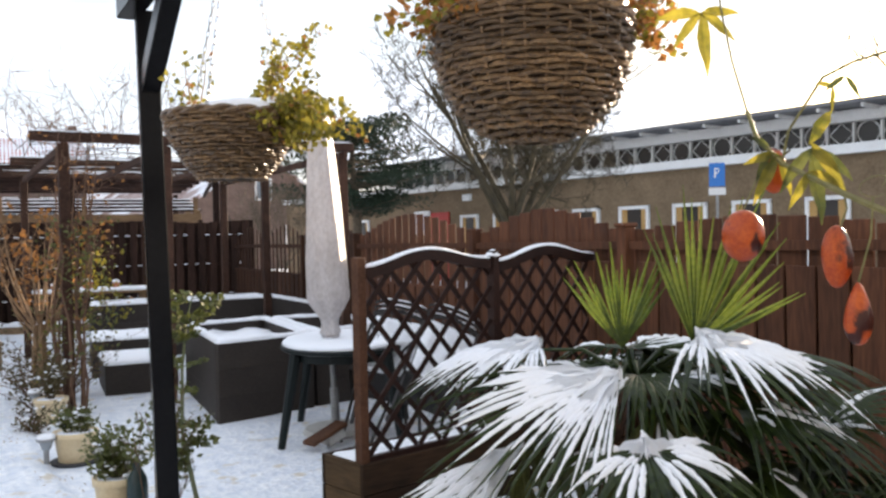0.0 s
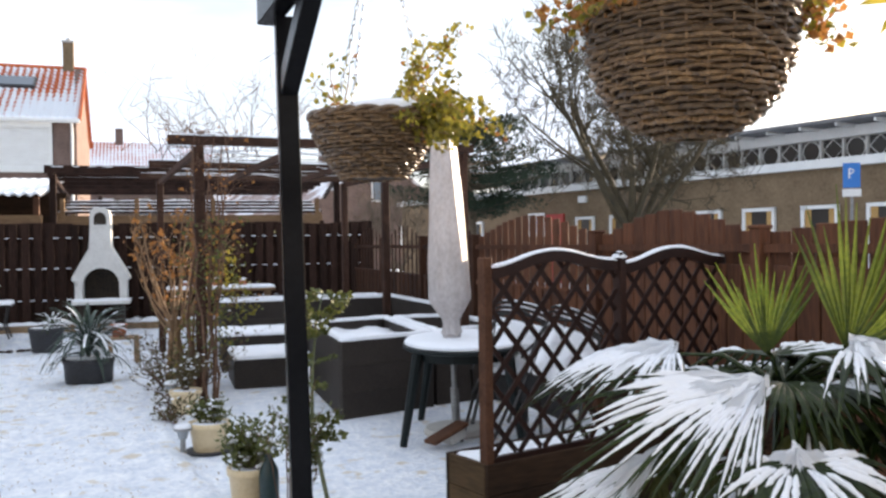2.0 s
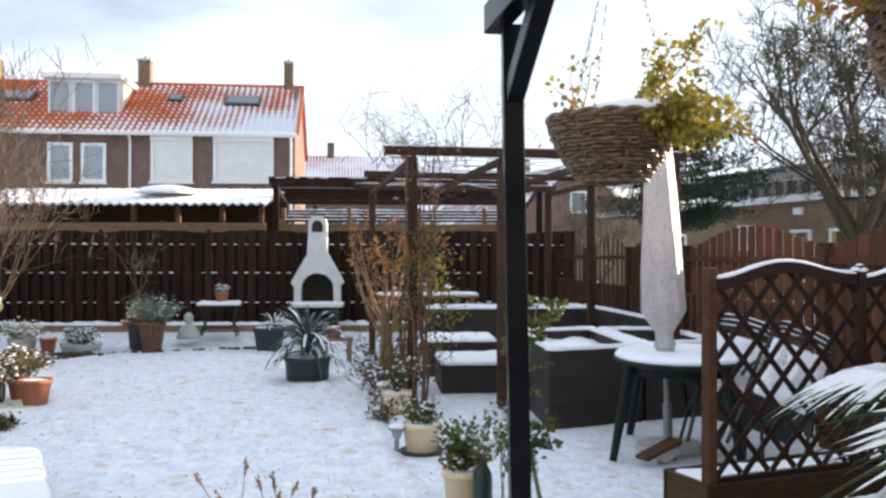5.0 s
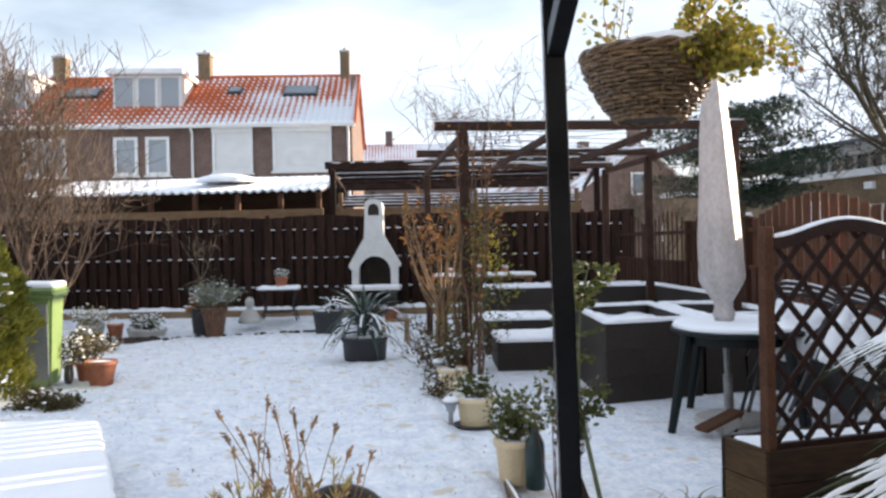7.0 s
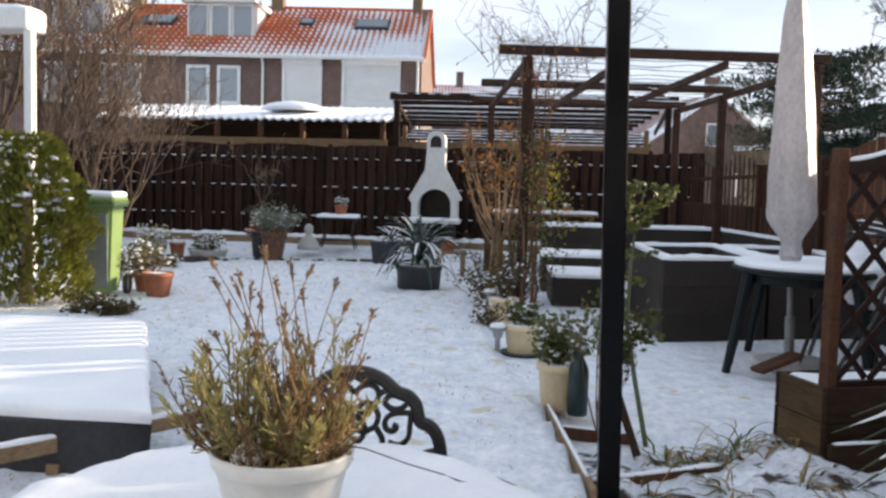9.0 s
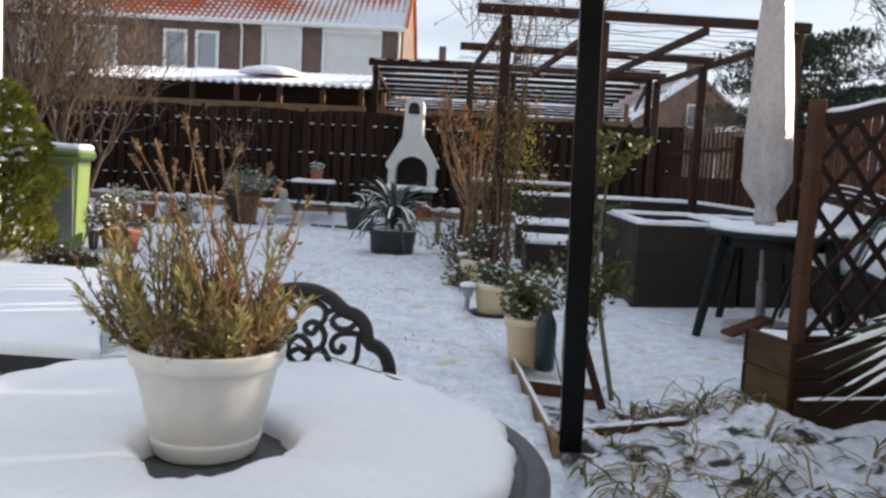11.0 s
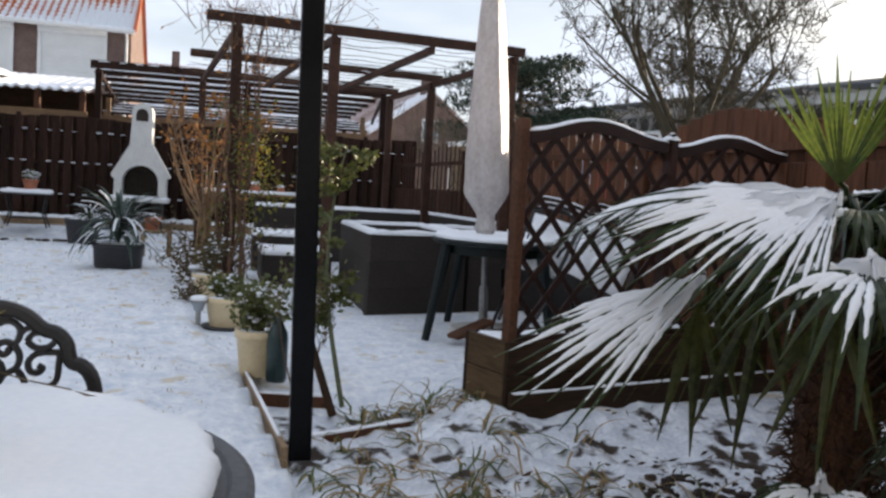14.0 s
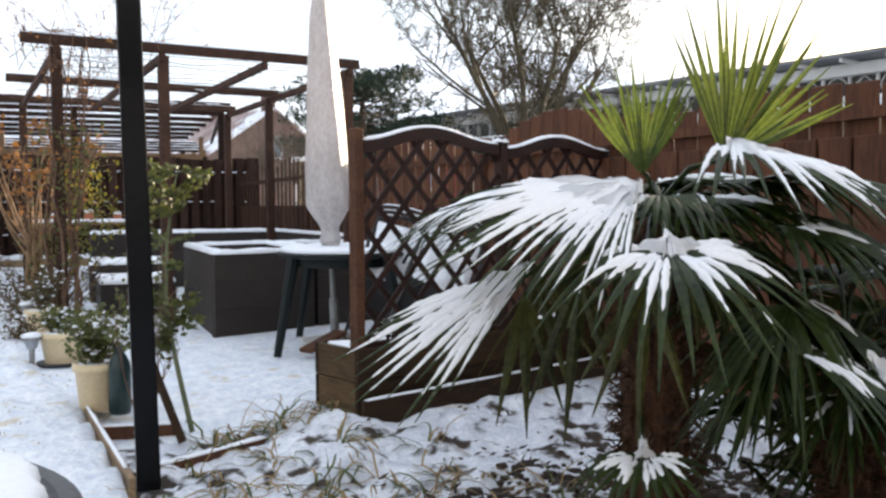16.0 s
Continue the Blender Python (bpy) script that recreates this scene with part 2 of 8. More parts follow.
def thing(name, at=(0, 0, 0), rz=0.0, label="", category="", group="", kind="", rx=0.0, ry=0.0):
    ob = new(name)
    ob.matrix_world = pose(*at, rx, ry, rz)
    ob.empty_display_size = 0.1
    return tagged(ob, label, category, group, kind)


def part(name, bm, material, parent=None, label="", smooth=False):
    me = bpy.data.meshes.new(name)
    bm.to_mesh(me)
    bm.free()
    me.materials.append(material)
    if smooth:
        for p in me.polygons:
            p.use_smooth = True
    ob = new(name, me)
    if parent:
        ob.parent = parent
    if label:
        ob["label"] = label
    return ob


def shared(name, mesh, parent, m):
    """One more object on a mesh that alike pieces share."""
    ob = new(name, mesh)
    ob.parent = parent
    ob.matrix_basis = m
    return ob


def mesh_of(name, bm, material, smooth=False):
    me = bpy.data.meshes.new(name)
    bm.to_mesh(me)
    bm.free()
    me.materials.append(material)
    if smooth:
        for p in me.polygons:
            p.use_smooth = True
    return me


def box(bm, c, s, m=None, bev=0.0):
    x, y, z = s[0] / 2, s[1] / 2, s[2] / 2
    M = Matrix.Translation(c) @ (m or Matrix())
    vs = [bm.verts.new(M @ V(i * x, j * y, k * z)) for i in (-1, 1) for j in (-1, 1) for k in (-1, 1)]
    fs = [bm.faces.new([vs[i] for i in f]) for f in ((0, 1, 3, 2), (4, 6, 7, 5), (0, 4, 5, 1), (2, 3, 7, 6), (0, 2, 6, 4), (1, 5, 7, 3))]
    if bev:
        es = list({e for f in fs for e in f.edges})
        bmesh.ops.bevel(bm, geom=es, offset=bev, segments=1, affect="EDGES")
    return bm


def beam(bm, a, b, w, h, bev=0.0, up=(0, 0, 1)):
    """A squared bar from a to b, w across and h in the direction nearest to up."""
    a, b = Vector(a), Vector(b)
    d = b - a
    y = d.normalized()
    x = y.cross(Vector(up))
    if x.length < 1e-4:
        x = V(1, 0, 0)
    x.normalize()
    z = x.cross(y)
    m = Matrix((x, y, z)).transposed().to_4x4()
    return box(bm, (a + b) / 2, (w, d.length, h), m, bev)


def tube(bm, pts, rad, n=6, caps=True):
    pts = [Vector(p) for p in pts]
    if not isinstance(rad, (list, tuple)):
        rad = [rad] * len(pts)
    rings, ref = [], None
    for i, p in enumerate(pts):
        d = (pts[min(i + 1, len(pts) - 1)] - pts[max(i - 1, 0)])
        if d.length < 1e-9:
            d = V(0, 0, 1)
        d.normalize()
        if ref is None:
            ref = d.orthogonal().normalized()
        ref = ref - d * ref.dot(d)
        if ref.length < 1e-5:
            ref = d.orthogonal()
        ref.normalize()
        s = d.cross(ref)
        rings.append([bm.verts.new(p + rad[i] * (math.cos(k * math.tau / n) * ref + math.sin(k * math.tau / n) * s)) for k in range(n)])
    for r0, r1 in zip(rings, rings[1:]):
        for k in range(n):
            bm.faces.new((r0[k], r0[(k + 1) % n], r1[(k + 1) % n], r1[k]))
    if caps and n > 2:
        bm.faces.new(rings[0][::-1])
        bm.faces.new(rings[-1])
    return bm


def lathe(bm, prof, n=28, c=(0, 0, 0), sx=1.0, sy=1.0, wob=0.0, seed=0):
    c = Vector(c)
    rings = []
    for r, z in prof:
        ring = []
        for k in range(n):
            a = k * math.tau / n
            q = r * (1 + wob * noise.noise(V(math.cos(a) * 2 + seed, math.sin(a) * 2, z * 9)))
            ring.append(bm.verts.new(c + V(q * math.cos(a) * sx, q * math.sin(a) * sy, z)))
        rings.append(ring)
    for r0, r1 in zip(rings, rings[1:]):
        for k in range(n):
            bm.faces.new((r0[k], r0[(k + 1) % n], r1[(k + 1) % n], r1[k]))
    if prof[0][0] > 1e-4:
        bm.faces.new(rings[0][::-1])
    if prof[-1][0] > 1e-4:
        bm.faces.new(rings[-1])
    return bm


def snow_strip(bm, pts, w, h, step=0.05, seed=0.0, ragged=0.35):
    """A ridge of snow along a line of places, rounded on top and uneven."""
    pts = [Vector(p) for p in pts]
    line = []
    for a, b in zip(pts, pts[1:]):
        k = max(1, int((b - a).length / step))
        line += [a.lerp(b, i / k) for i in range(k)]
    line.append(pts[-1])
    rings = []
    N = len(line)
    for i, p in enumerate(line):
        d = line[min(i + 1, N - 1)] - line[max(i - 1, 0)]
        s = V(d.y, -d.x, 0)
        s = s.normalized() if s.length > 1e-6 else V(1, 0, 0)
        q = 1 + ragged * noise.noise(p * 7 + V(seed, 0, 0)) + ragged * 0.6 * noise.noise(p * 19 + V(0, seed, 0))
        e = 0.35 if i in (0, N - 1) else 1.0
        hh, ww = h * q * e, w * 0.5 * (0.85 + 0.15 * q) * (0.8 + 0.2 * e)
        rings.append([bm.verts.new(p + s * (ww * u) + V(0, 0, hh * v)) for u, v in ((-1, -0.12), (-1, 0.45), (-0.6, 0.9), (0, 1.0), (0.6, 0.9), (1, 0.45), (1, -0.12))])
    for r0, r1 in zip(rings, rings[1:]):
        for k in range(6):
            bm.faces.new((r0[k], r1[k], r1[k + 1], r0[k + 1]))
    bm.faces.new(rings[0])
    bm.faces.new(rings[-1][::-1])
    return bm


def snow_pad(bm, poly, z, h, seed=0.0, rag=0.02, step=0.06, lump=0.25):
    """A layer of snow on a flat top: a star-shaped outline with a rounded, wavering edge."""
    c = sum((Vector((*p, 0)) for p in poly), V(0, 0, 0)) / len(poly)
    out = []
    for a, b in zip(poly, poly[1:] + poly[:1]):
        a, b = Vector((*a, 0)), Vector((*b, 0))
        k = max(1, int((b - a).length / step))
        out += [a.lerp(b, i / k) for i in range(k)]
    rings = []
    for inset, zz in ((0.0, 0.0), (-0.1, 0.4), (0.15, 0.8), (0.6, 1.0), (-1, 1.0), (-2, 1.02), (-3, 1.03)):
        ring = []
        for p in out:
            d = p - c
            r = d.length
            u = d / r
            w = rag * (noise.noise(p * 6 + V(seed, 0, 0)) + 0.5 * noise.noise(p * 17 + V(0, seed, 3)))
            if inset >= -0.5:
                q = p + u * (w - inset * h)
            else:
                q = c + d * (0.7, 0.4, 0.12)[int(-inset) - 1]
            hh = h * zz * (1 + (lump * noise.noise(V(q.x * 5, q.y * 5, seed)) if zz else 0))
            ring.append(bm.verts.new((q.x, q.y, z + hh)))
        rings.append(ring)
    n = len(out)
    for r0, r1 in zip(rings, rings[1:]):
        for k in range(n):
            bm.faces.new((r0[k], r0[(k + 1) % n], r1[(k + 1) % n], r1[k]))
    bm.faces.new(rings[-1])
    bmesh.ops.recalc_face_normals(bm, faces=bm.faces)
    return bm


def circle(r, n=40, c=(0, 0), sy=1.0):
    return [(c[0] + r * math.cos(k * math.tau / n), c[1] + r * sy * math.sin(k * math.tau / n)) for k in range(n)]


def leaf_quad(bm, p, d, size, w=0.5, rng=random, fold=0.2):
    """One small leaf from p along d: two folded halves with a point."""
    d = Vector(d).normalized()
    s = d.cross(V(rng.uniform(-1, 1), rng.uniform(-1, 1), rng.uniform(-1, 1)))
    if s.length < 1e-3:
        s = d.orthogonal()
    s.normalize()
    u = s.cross(d)
    p = Vector(p)
    a, b = bm.verts.new(p), bm.verts.new(p + d * size)
    l = bm.verts.new(p + d * size * 0.5 + s * size * w * 0.5 + u * fold * size * 0.3)
    r = bm.verts.new(p + d * size * 0.5 - s * size * w * 0.5 + u * fold * size * 0.3)
    bm.faces.new((a, l, b))
    bm.faces.new((a, b, r))


def ribbon(bm, pts, w, side=None, fold=0.0):
    """A tapering strap along pts; w: a width for every point."""
    pts = [Vector(p) for p in pts]
    prev = None
    for i, p in enumerate(pts):
        d = (pts[min(i + 1, len(pts) - 1)] - pts[max(i - 1, 0)]).normalized()
        s = side if side is not None else d.cross(V(0, 0, 1))
        if s.length < 1e-4:
            s = V(1, 0, 0)
        s = s.normalized()
        u = s.cross(d)
        row = (bm.verts.new(p - s * w[i] / 2 + u * fold * w[i]), bm.verts.new(p), bm.verts.new(p + s * w[i] / 2 + u * fold * w[i])) if fold else (bm.verts.new(p - s * w[i] / 2), bm.verts.new(p + s * w[i] / 2))
        if prev:
            for k in range(len(row) - 1):
                bm.faces.new((prev[k], prev[k + 1], row[k + 1], row[k]))
        prev = row


def rdir(rng, up=0.0):
    v = V(rng.gauss(0, 1), rng.gauss(0, 1), rng.gauss(0, 1) + up)
    return v.normalized() if v.length > 1e-6 else V(0, 0, 1)


def grow(bm, rng, p, d, length, r, depth, spread=0.6, up=0.15, n=5, segs=4, kids=(2, 4), shrink=0.68, tips=None, bend=0.25, rmin=0.0015):
    """A limb that tapers and bends, and limbs from it in turn."""
    pts, rad = [Vector(p)], [r]
    d = Vector(d).normalized()
    for i in range(segs):
        d = (d + rdir(rng) * bend + V(0, 0, up * 0.5)).normalized()
        pts.append(pts[-1] + d * length / segs)
        rad.append(max(rmin, r * (1 - 0.6 * (i + 1) / segs)))
    tube(bm, pts, rad, n, caps=False)
    if depth == 0:
        if tips is not None:
            tips.extend((pts[k], d) for k in range(1, len(pts)))
        return
    for _ in range(rng.randint(*kids)):
        k = rng.uniform(0.35, 1.0)
        i = min(int(k * segs), segs - 1)
        q = pts[i].lerp(pts[i + 1], k * segs - i)
        dd = (d * (1 - spread) + rdir(rng, 0.2) * spread + V(0, 0, up)).normalized()
        grow(bm, rng, q, dd, length * shrink * rng.uniform(0.7, 1.15), max(rmin, rad[i] * 0.62), depth - 1, spread, up, max(3, n - 1), max(2, segs - 1), kids, shrink, tips, bend, rmin)


# ---- ground ----
def lawn_edge(y):
    """How far east the lawn reaches."""
    return 0.300 - 0.122 * (y - 3.78) if y < 5.1 else 0.139 - 0.28 * (y - 5.1) + 0.045 * (y - 5.1) ** 2


def ground_z(x, y):
    z = 0.012 * noise.noise(V(x * 1.3, y * 1.3, 0)) + 0.006 * noise.noise(V(x * 6, y * 6, 4))
    bed = min(max((y - 13.6) / 0.9, 0), 1)
    if -9 < x < 2.3:
        z += 0.17 * bed * bed * (3 - 2 * bed)
    if x > lawn_edge(y) and y < 5.2:
        trough = 4.22 + 0.35 * (x - 1.41) - y
        z -= 0.085 * min(1, (5.2 - y) / 0.5) * max(0, min(1, max((1.25 - x) / 0.3, trough / 0.7)))
    if 0.42 < x < 4.4 and 1.2 < y < 4.5:
        z += 0.01 + 0.035 * noise.noise(V(x * 3.5, y * 3.5, 9)) + 0.022 * noise.noise(V(x * 9, y * 9, 2))
    if y < 3.4:
        z -= (0.125 if x < lawn_edge(y) else 0.04) * min(1, (3.4 - y) / 1.1)
    if y < 8.2 and x < lawn_edge(y):
        z += 0.035
    if x < lawn_edge(y) - 0.05 and y < 13.5:
        z += 0.020 * abs(noise.noise(V(x * 8, y * 8, 7))) + 0.024 * noise.noise(V(x * 3.6, y * 3.6, 17)) + 0.012 * noise.noise(V(x * 14, y * 14, 5))
    return z


def axis(lo, hi, step, far):
    n = int((hi - lo) / step)
    mid = [lo + (hi - lo) * i / n for i in range(n + 1)]
    ext = [3, 8, 18, 40, 90, 220, 600, 2000]
    return [lo - e for e in reversed(ext)] + mid + [hi + e for e in ext]


gx, gy = axis(-9.0, 6.0, 0.05, 0), axis(-1.2, 16.0, 0.05, 0)
gv = [(x, y, ground_z(x, y)) for y in gy for x in gx]
W = len(gx)
gf = [(j * W + i, j * W + i + 1, (j + 1) * W + i + 1, (j + 1) * W + i) for j in range(len(gy) - 1) for i in range(W - 1)]
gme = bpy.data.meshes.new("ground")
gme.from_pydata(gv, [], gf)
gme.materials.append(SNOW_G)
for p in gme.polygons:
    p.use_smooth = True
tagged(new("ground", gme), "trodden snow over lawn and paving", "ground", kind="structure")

# lawn edging board and bed boards
edge = thing("lawn_edging", label="pale wooden edging board along the snowy lawn", category="edging", kind="structure")
bm = bmesh.new()
beam(bm, (0.350, 3.62, -0.040), (0.172, 5.08, -0.040), 0.026, 0.14, 0.004)
part("board", bm, PLANK, edge)
bm = bmesh.new()
snow_strip(bm, [(0.332, 3.76, 0.029), (0.176, 5.05, 0.029)], 0.018, 0.008, seed=3, ragged=0.95)
part("snow", bm, SNOW, edge, smooth=True)
bedb = thing("bed_boards", label="brown timber boards edging the planting bed", category="edging", kind="structure")
for a, b in (((0.235, 4.70, -0.08), (0.62, 4.66, -0.09)), ((0.36, 3.90, -0.09), (0.95, 4.22, -0.09))):
    bm = bmesh.new()
    beam(bm, a, b, 0.04, 0.12, 0.004)
    part("board", bm, POSTW, bedb)
    bm = bmesh.new()
    snow_strip(bm, [(a[0], a[1], a[2] + 0.059), (b[0], b[1], b[2] + 0.059)], 0.034, 0.010, seed=a[0], ragged=0.95)
    part("snow", bm, SNOW, bedb, smooth=True)


# ---- fences ----
def board_mesh(name, w, h, t, material, top=0.0):
    bm = bmesh.new()
    box(bm, (0, 0, h / 2), (w, t, h), bev=0.004)
    return mesh_of(name, bm, material)


back = thing("fence", (0, 15.0, 0), label="dark-stained hit-and-miss timber fence with snow on its rails", category="fence", kind="structure")
FX0, FX1, PIT = -9.0, 2.84, 0.182
hts = {}
n = int((FX1 - FX0) / PIT)
for i in range(n):
    x = FX0 + PIT * (i + 0.5)
    ph = (x - FX0) % 1.82 / 1.82
    h = round(1.72 + 0.05 * math.sin(math.pi * ph), 2)
    if h not in hts:
        hts[h] = board_mesh("fence_board", 0.120, h, 0.018, FENCE_DK)
    shared("board", hts[h], back, pose(x, -0.03, 0.12, 0, 0, 0))
    shared("board", hts[h], back, pose(x + PIT / 2, 0.03, 0.12, 0, 0, 0))
for z in (1.645, 1.155, 0.65):
    bm = bmesh.new()
    beam(bm, (FX0, 0, z - 0.02), (FX1, 0, z - 0.02), 0.04, 0.045)
    part("rail", bm, FENCE_DK, back)
bm = bmesh.new()
rng = random.Random(5)
for z in (1.645, 1.155, 0.65):
    for i in range(n):
        x = FX0 + PIT * i
        if rng.random() < 0.93:
            q = rng.uniform(0.5, 1.0)
            snow_strip(bm, [(x - 0.044 * q, -0.034, z - 0.005), (x + 0.044 * q, -0.034, z - 0.005)], 0.050, 0.040 * q, seed=x)
part("rail_snow", bm, SNOW, back, smooth=True)
for x in (-7.1, -5.28, -3.46, -1.64, 0.18, 2.0):
    bm = bmesh.new()
    box(bm, (x, 0, 0.95), (0.07, 0.035, 1.9), bev=0.006)
    part("post", bm, FENCE_DK, back)
bm = bmesh.new()
beam(bm, (-9, 14.62, 0.22), (2.2, 14.62, 0.22), 0.05, 0.14, 0.006)
kb = part("low_border_board", bm, PLANK)
tagged(kb, "low pale timber border at the foot of the fence", "edging", kind="structure")
bm = bmesh.new()
snow_strip(bm, [(-9, 14.62, 0.29), (2.2, 14.62, 0.29)], 0.08, 0.05, 0.06, seed=8, ragged=0.7)
tagged(part("border_snow", bm, SNOW, smooth=True), "lumpy snow lying on the border board", "snow", kind="stuff")

SF0, SFD = V(2.55, 14.9, 0), V(0.07, -1.0, 0).normalized()
SFA = math.degrees(math.atan2(SFD.y, SFD.x))
side = thing("side_fence", SF0, SFA, label="red-brown arched timber fence panels with square posts", category="fence", kind="structure")
hts = {}


def piece_mesh(h, w, th=0.018, wood=FENCE_RD):
    if (h, w, th, wood.name) not in hts:
        hts[(h, w, th, wood.name)] = board_mesh("fence_board", w, h, th, wood)
    return hts[(h, w, th, wood.name)]


# panels: start, end (metres from the corner), foot of the arch, its rise, gaps in the upper half
PANELS = [(0.0, 1.9, 1.56, 0.18, True), (1.9, 3.8, 1.56, 0.18, True), (3.8, 5.7, 1.56, 0.18, True), (5.7, 8.42, 1.55, 0.20, True), (8.42, 10.39, 1.53, 0.18, False), (10.39, 12.36, 1.53, 0.07, False), (12.36, 14.33, 1.58, 0.02, False), (14.33, 16.3, 1.58, 0.02, False)]
for k, (s0, s1, foot, rise, openp) in enumerate(PANELS):
    pw = s1 - s0
    wood = FENCE_MD if k < 3 else FENCE_RD
    nb = 12 if pw < 2.2 else 16
    if k >= 5:
        nb = 10
    if k < 2:
        nb = 9
    bw = round(pw / nb * (0.72 if k < 4 else 0.87), 3)
    for i in range(nb):
        u = (i + 0.5) / nb
        s = s0 + 0.05 + (pw - 0.1) * u
        h = round(foot + rise * math.sin(math.pi * u) ** 1.2 - 0.04, 2)
        shared("board", piece_mesh(h, 0.055 if k < 2 else bw, 0.010 if k < 2 else 0.018, wood), side, pose(s, 0.028, 0.04))
        hb = 1.02 if openp else 1.30
        shared("board", piece_mesh(hb, bw, 0.018, wood), side, pose(s + pw / nb / 2, -0.028, 0.04))
    for z in (0.35, 1.05, 1.44):
        bm = bmesh.new()
        beam(bm, (s0 + 0.05, 0, z), (s1 - 0.05, 0, z), 0.036, 0.05)
        part("rail", bm, wood, side)
    bm = bmesh.new()
    box(bm, (s1, 0.0, 0.78), (0.09, 0.09, 1.56), bev=0.006)
    box(bm, (s1, 0.0, 1.57), (0.11, 0.11, 0.025), bev=0.006)
    part("post", bm, wood, side)

# left boundary, plain, behind the shrubs
bm = bmesh.new()
box(bm, (-8.6, 6.5, 0.9), (0.06, 17.0, 1.8))
tagged(part("left_fence", bm, FENCE_DK), "plain dark timber boundary fence", "fence", kind="structure")

# unseen wall behind the camera; its grey and height set the fill light
bm = bmesh.new()
box(bm, (0, -1.75, 2.1), (18, 0.3, 4.2))
tagged(part("wall_south", bm, FILLGREY), "plain grey unseen wall behind the camera, giving fill light", "wall", kind="structure")


# ---- school ----
SO, SU = V(14.05, 20.1, 0), V(-0.253, 0.967, 0).normalized()
school = thing("school_building", SO, math.degrees(math.atan2(SU.y, SU.x)), label="long low brick school with a band of patterned windows", category="building")
# local x runs along the front, local +y looks at the garden
bm = bmesh.new()
box(bm, (1.5, -6.0, 1.60), (37, 12, 3.2))
part("brick_wall", bm, BRICK_S, school)
bm = bmesh.new()
box(bm, (1.5, 0.06, 3.27), (37.3, 0.24, 0.22), bev=0.01)
part("white_band", bm, WHITE, school, "white painted eaves band")
bm = bmesh.new()
box(bm, (-2.9, -4.5, 3.75), (28.4, 8, 0.74))
part("upper_wall", bm, DARKIN, school)
bm = bmesh.new()
box(bm, (-2.9, -0.34, 4.02), (28.8, 0.35, 0.26), bev=0.01)
part("fascia", bm, GREYP, school, "pale grey fascia")
bm = bmesh.new()
box(bm, (-2.9, -4.1, 4.22), (29.6, 9.4, 0.09), bev=0.01)
part("roof", bm, ROOFD, school)
for i in range(30):
    bm = bmesh.new()
    beam(bm, (-16.8 + 0.98 * i, -0.2, 4.13), (-16.8 + 0.98 * i, 0.52, 4.13), 0.06, 0.08)
    part("rafter_end", bm, GREYP, school)
bm = bmesh.new()
box(bm, (11.4, -0.42, 3.6), (0.30, 0.4, 0.62))
part("corner_pier", bm, GREYP, school)
PANEW = 0.62
for i in range(40):
    s = 11.0 - PANEW * i
    if s < -14:
        break
    bm = bmesh.new()
    for a, b in (((s, 0, 3.38), (s, 0, 3.9)),):
        beam(bm, (a[0], -0.42, a[2]), (b[0], -0.42, b[2]), 0.05, 0.10, up=(0, 1, 0))
    part("mullion", bm, GREYP, school)
    bm = bmesh.new()
    box(bm, (s - PANEW / 2, -0.475, 3.64), (PANEW - 0.04, 0.03, 0.5))
    w = part("clerestory_window", bm, PANE_D, school)
    bm = bmesh.new()
    c = V(s - PANEW / 2, -0.44, 3.64)
    ring = [c + V(0.25 * math.cos(a * math.tau / 16), 0, 0.25 * math.sin(a * math.tau / 16)) for a in range(17)]
    if i % 2:
        ring = [c + V(0.27, 0, 0), c + V(0, 0, 0.25), c + V(-0.27, 0, 0), c + V(0, 0, -0.25), c + V(0.27, 0, 0)]
    tube(bm, ring, 0.016, 4, caps=False)
    part("tracery", bm, GREYP, w)


def school_s(px):
    r = (px - 784) / 1527
    d = V(0.393 + 0.919 * r, 0.919 - 0.393 * r, 0)
    e = V(0.056, -0.024, 0)
    m = Matrix(((d.x, -SU.x), (d.y, -SU.y)))
    k = m.inverted() @ Vector((SO.x - e.x, SO.y - e.y))
    return k[1]


for px, w in ((640, 0.85), (830, 0.85), (890, 0.85), (965, 0.95), (1037, 0.95), (1122, 0.95), (1221, 0.95), (1330, 0.95), (1465, 0.95)):
    s = school_s(px)
    bm = bmesh.new()
    for x0, z0, sx, sz in ((-w / 2, 1.45, 0.09, 1.6), (w / 2, 1.45, 0.09, 1.6), (0, 2.22, w + 0.09, 0.09), (0, 0.66, w + 0.09, 0.09)):
        box(bm, (s + x0, 0.03, z0), (sx, 0.10, sz if z0 == 1.45 else 0.09))
    wf = part("window", bm, WHITE, school, "white-framed window")
    bm = bmesh.new()
    box(bm, (s, 0.012, 1.45), (w - 0.06, 0.02, 1.5))
    part("pane", bm, PANE_D, wf)
    bm = bmesh.new()
    for q in (-0.38, 0.38):
        box(bm, (s + q * w, 0.03, 1.5), (w * 0.24, 0.012, 1.38))
    part("curtain", bm, WARMCURT, wf, "ochre curtain")
s = school_s(778)
bm = bmesh.new()
box(bm, (s, 0.03, 1.2), (1.0, 0.08, 2.4))
part("door", bm, REDP, school, "red painted door")
s = school_s(748)
bm = bmesh.new()
box(bm, (s, 0.10, 2.05), (0.95, 0.05, 0.85), bev=0.01)
sg = part("notice_board", bm, WHITE, school, "white notice board")
bm = bmesh.new()
for z in (2.28, 2.14, 2.0, 1.86):
    box(bm, (s, 0.13, z), (0.62, 0.01, 0.05))
part("text_bar", bm, BLUE, sg)
s = school_s(827)
bm = bmesh.new()
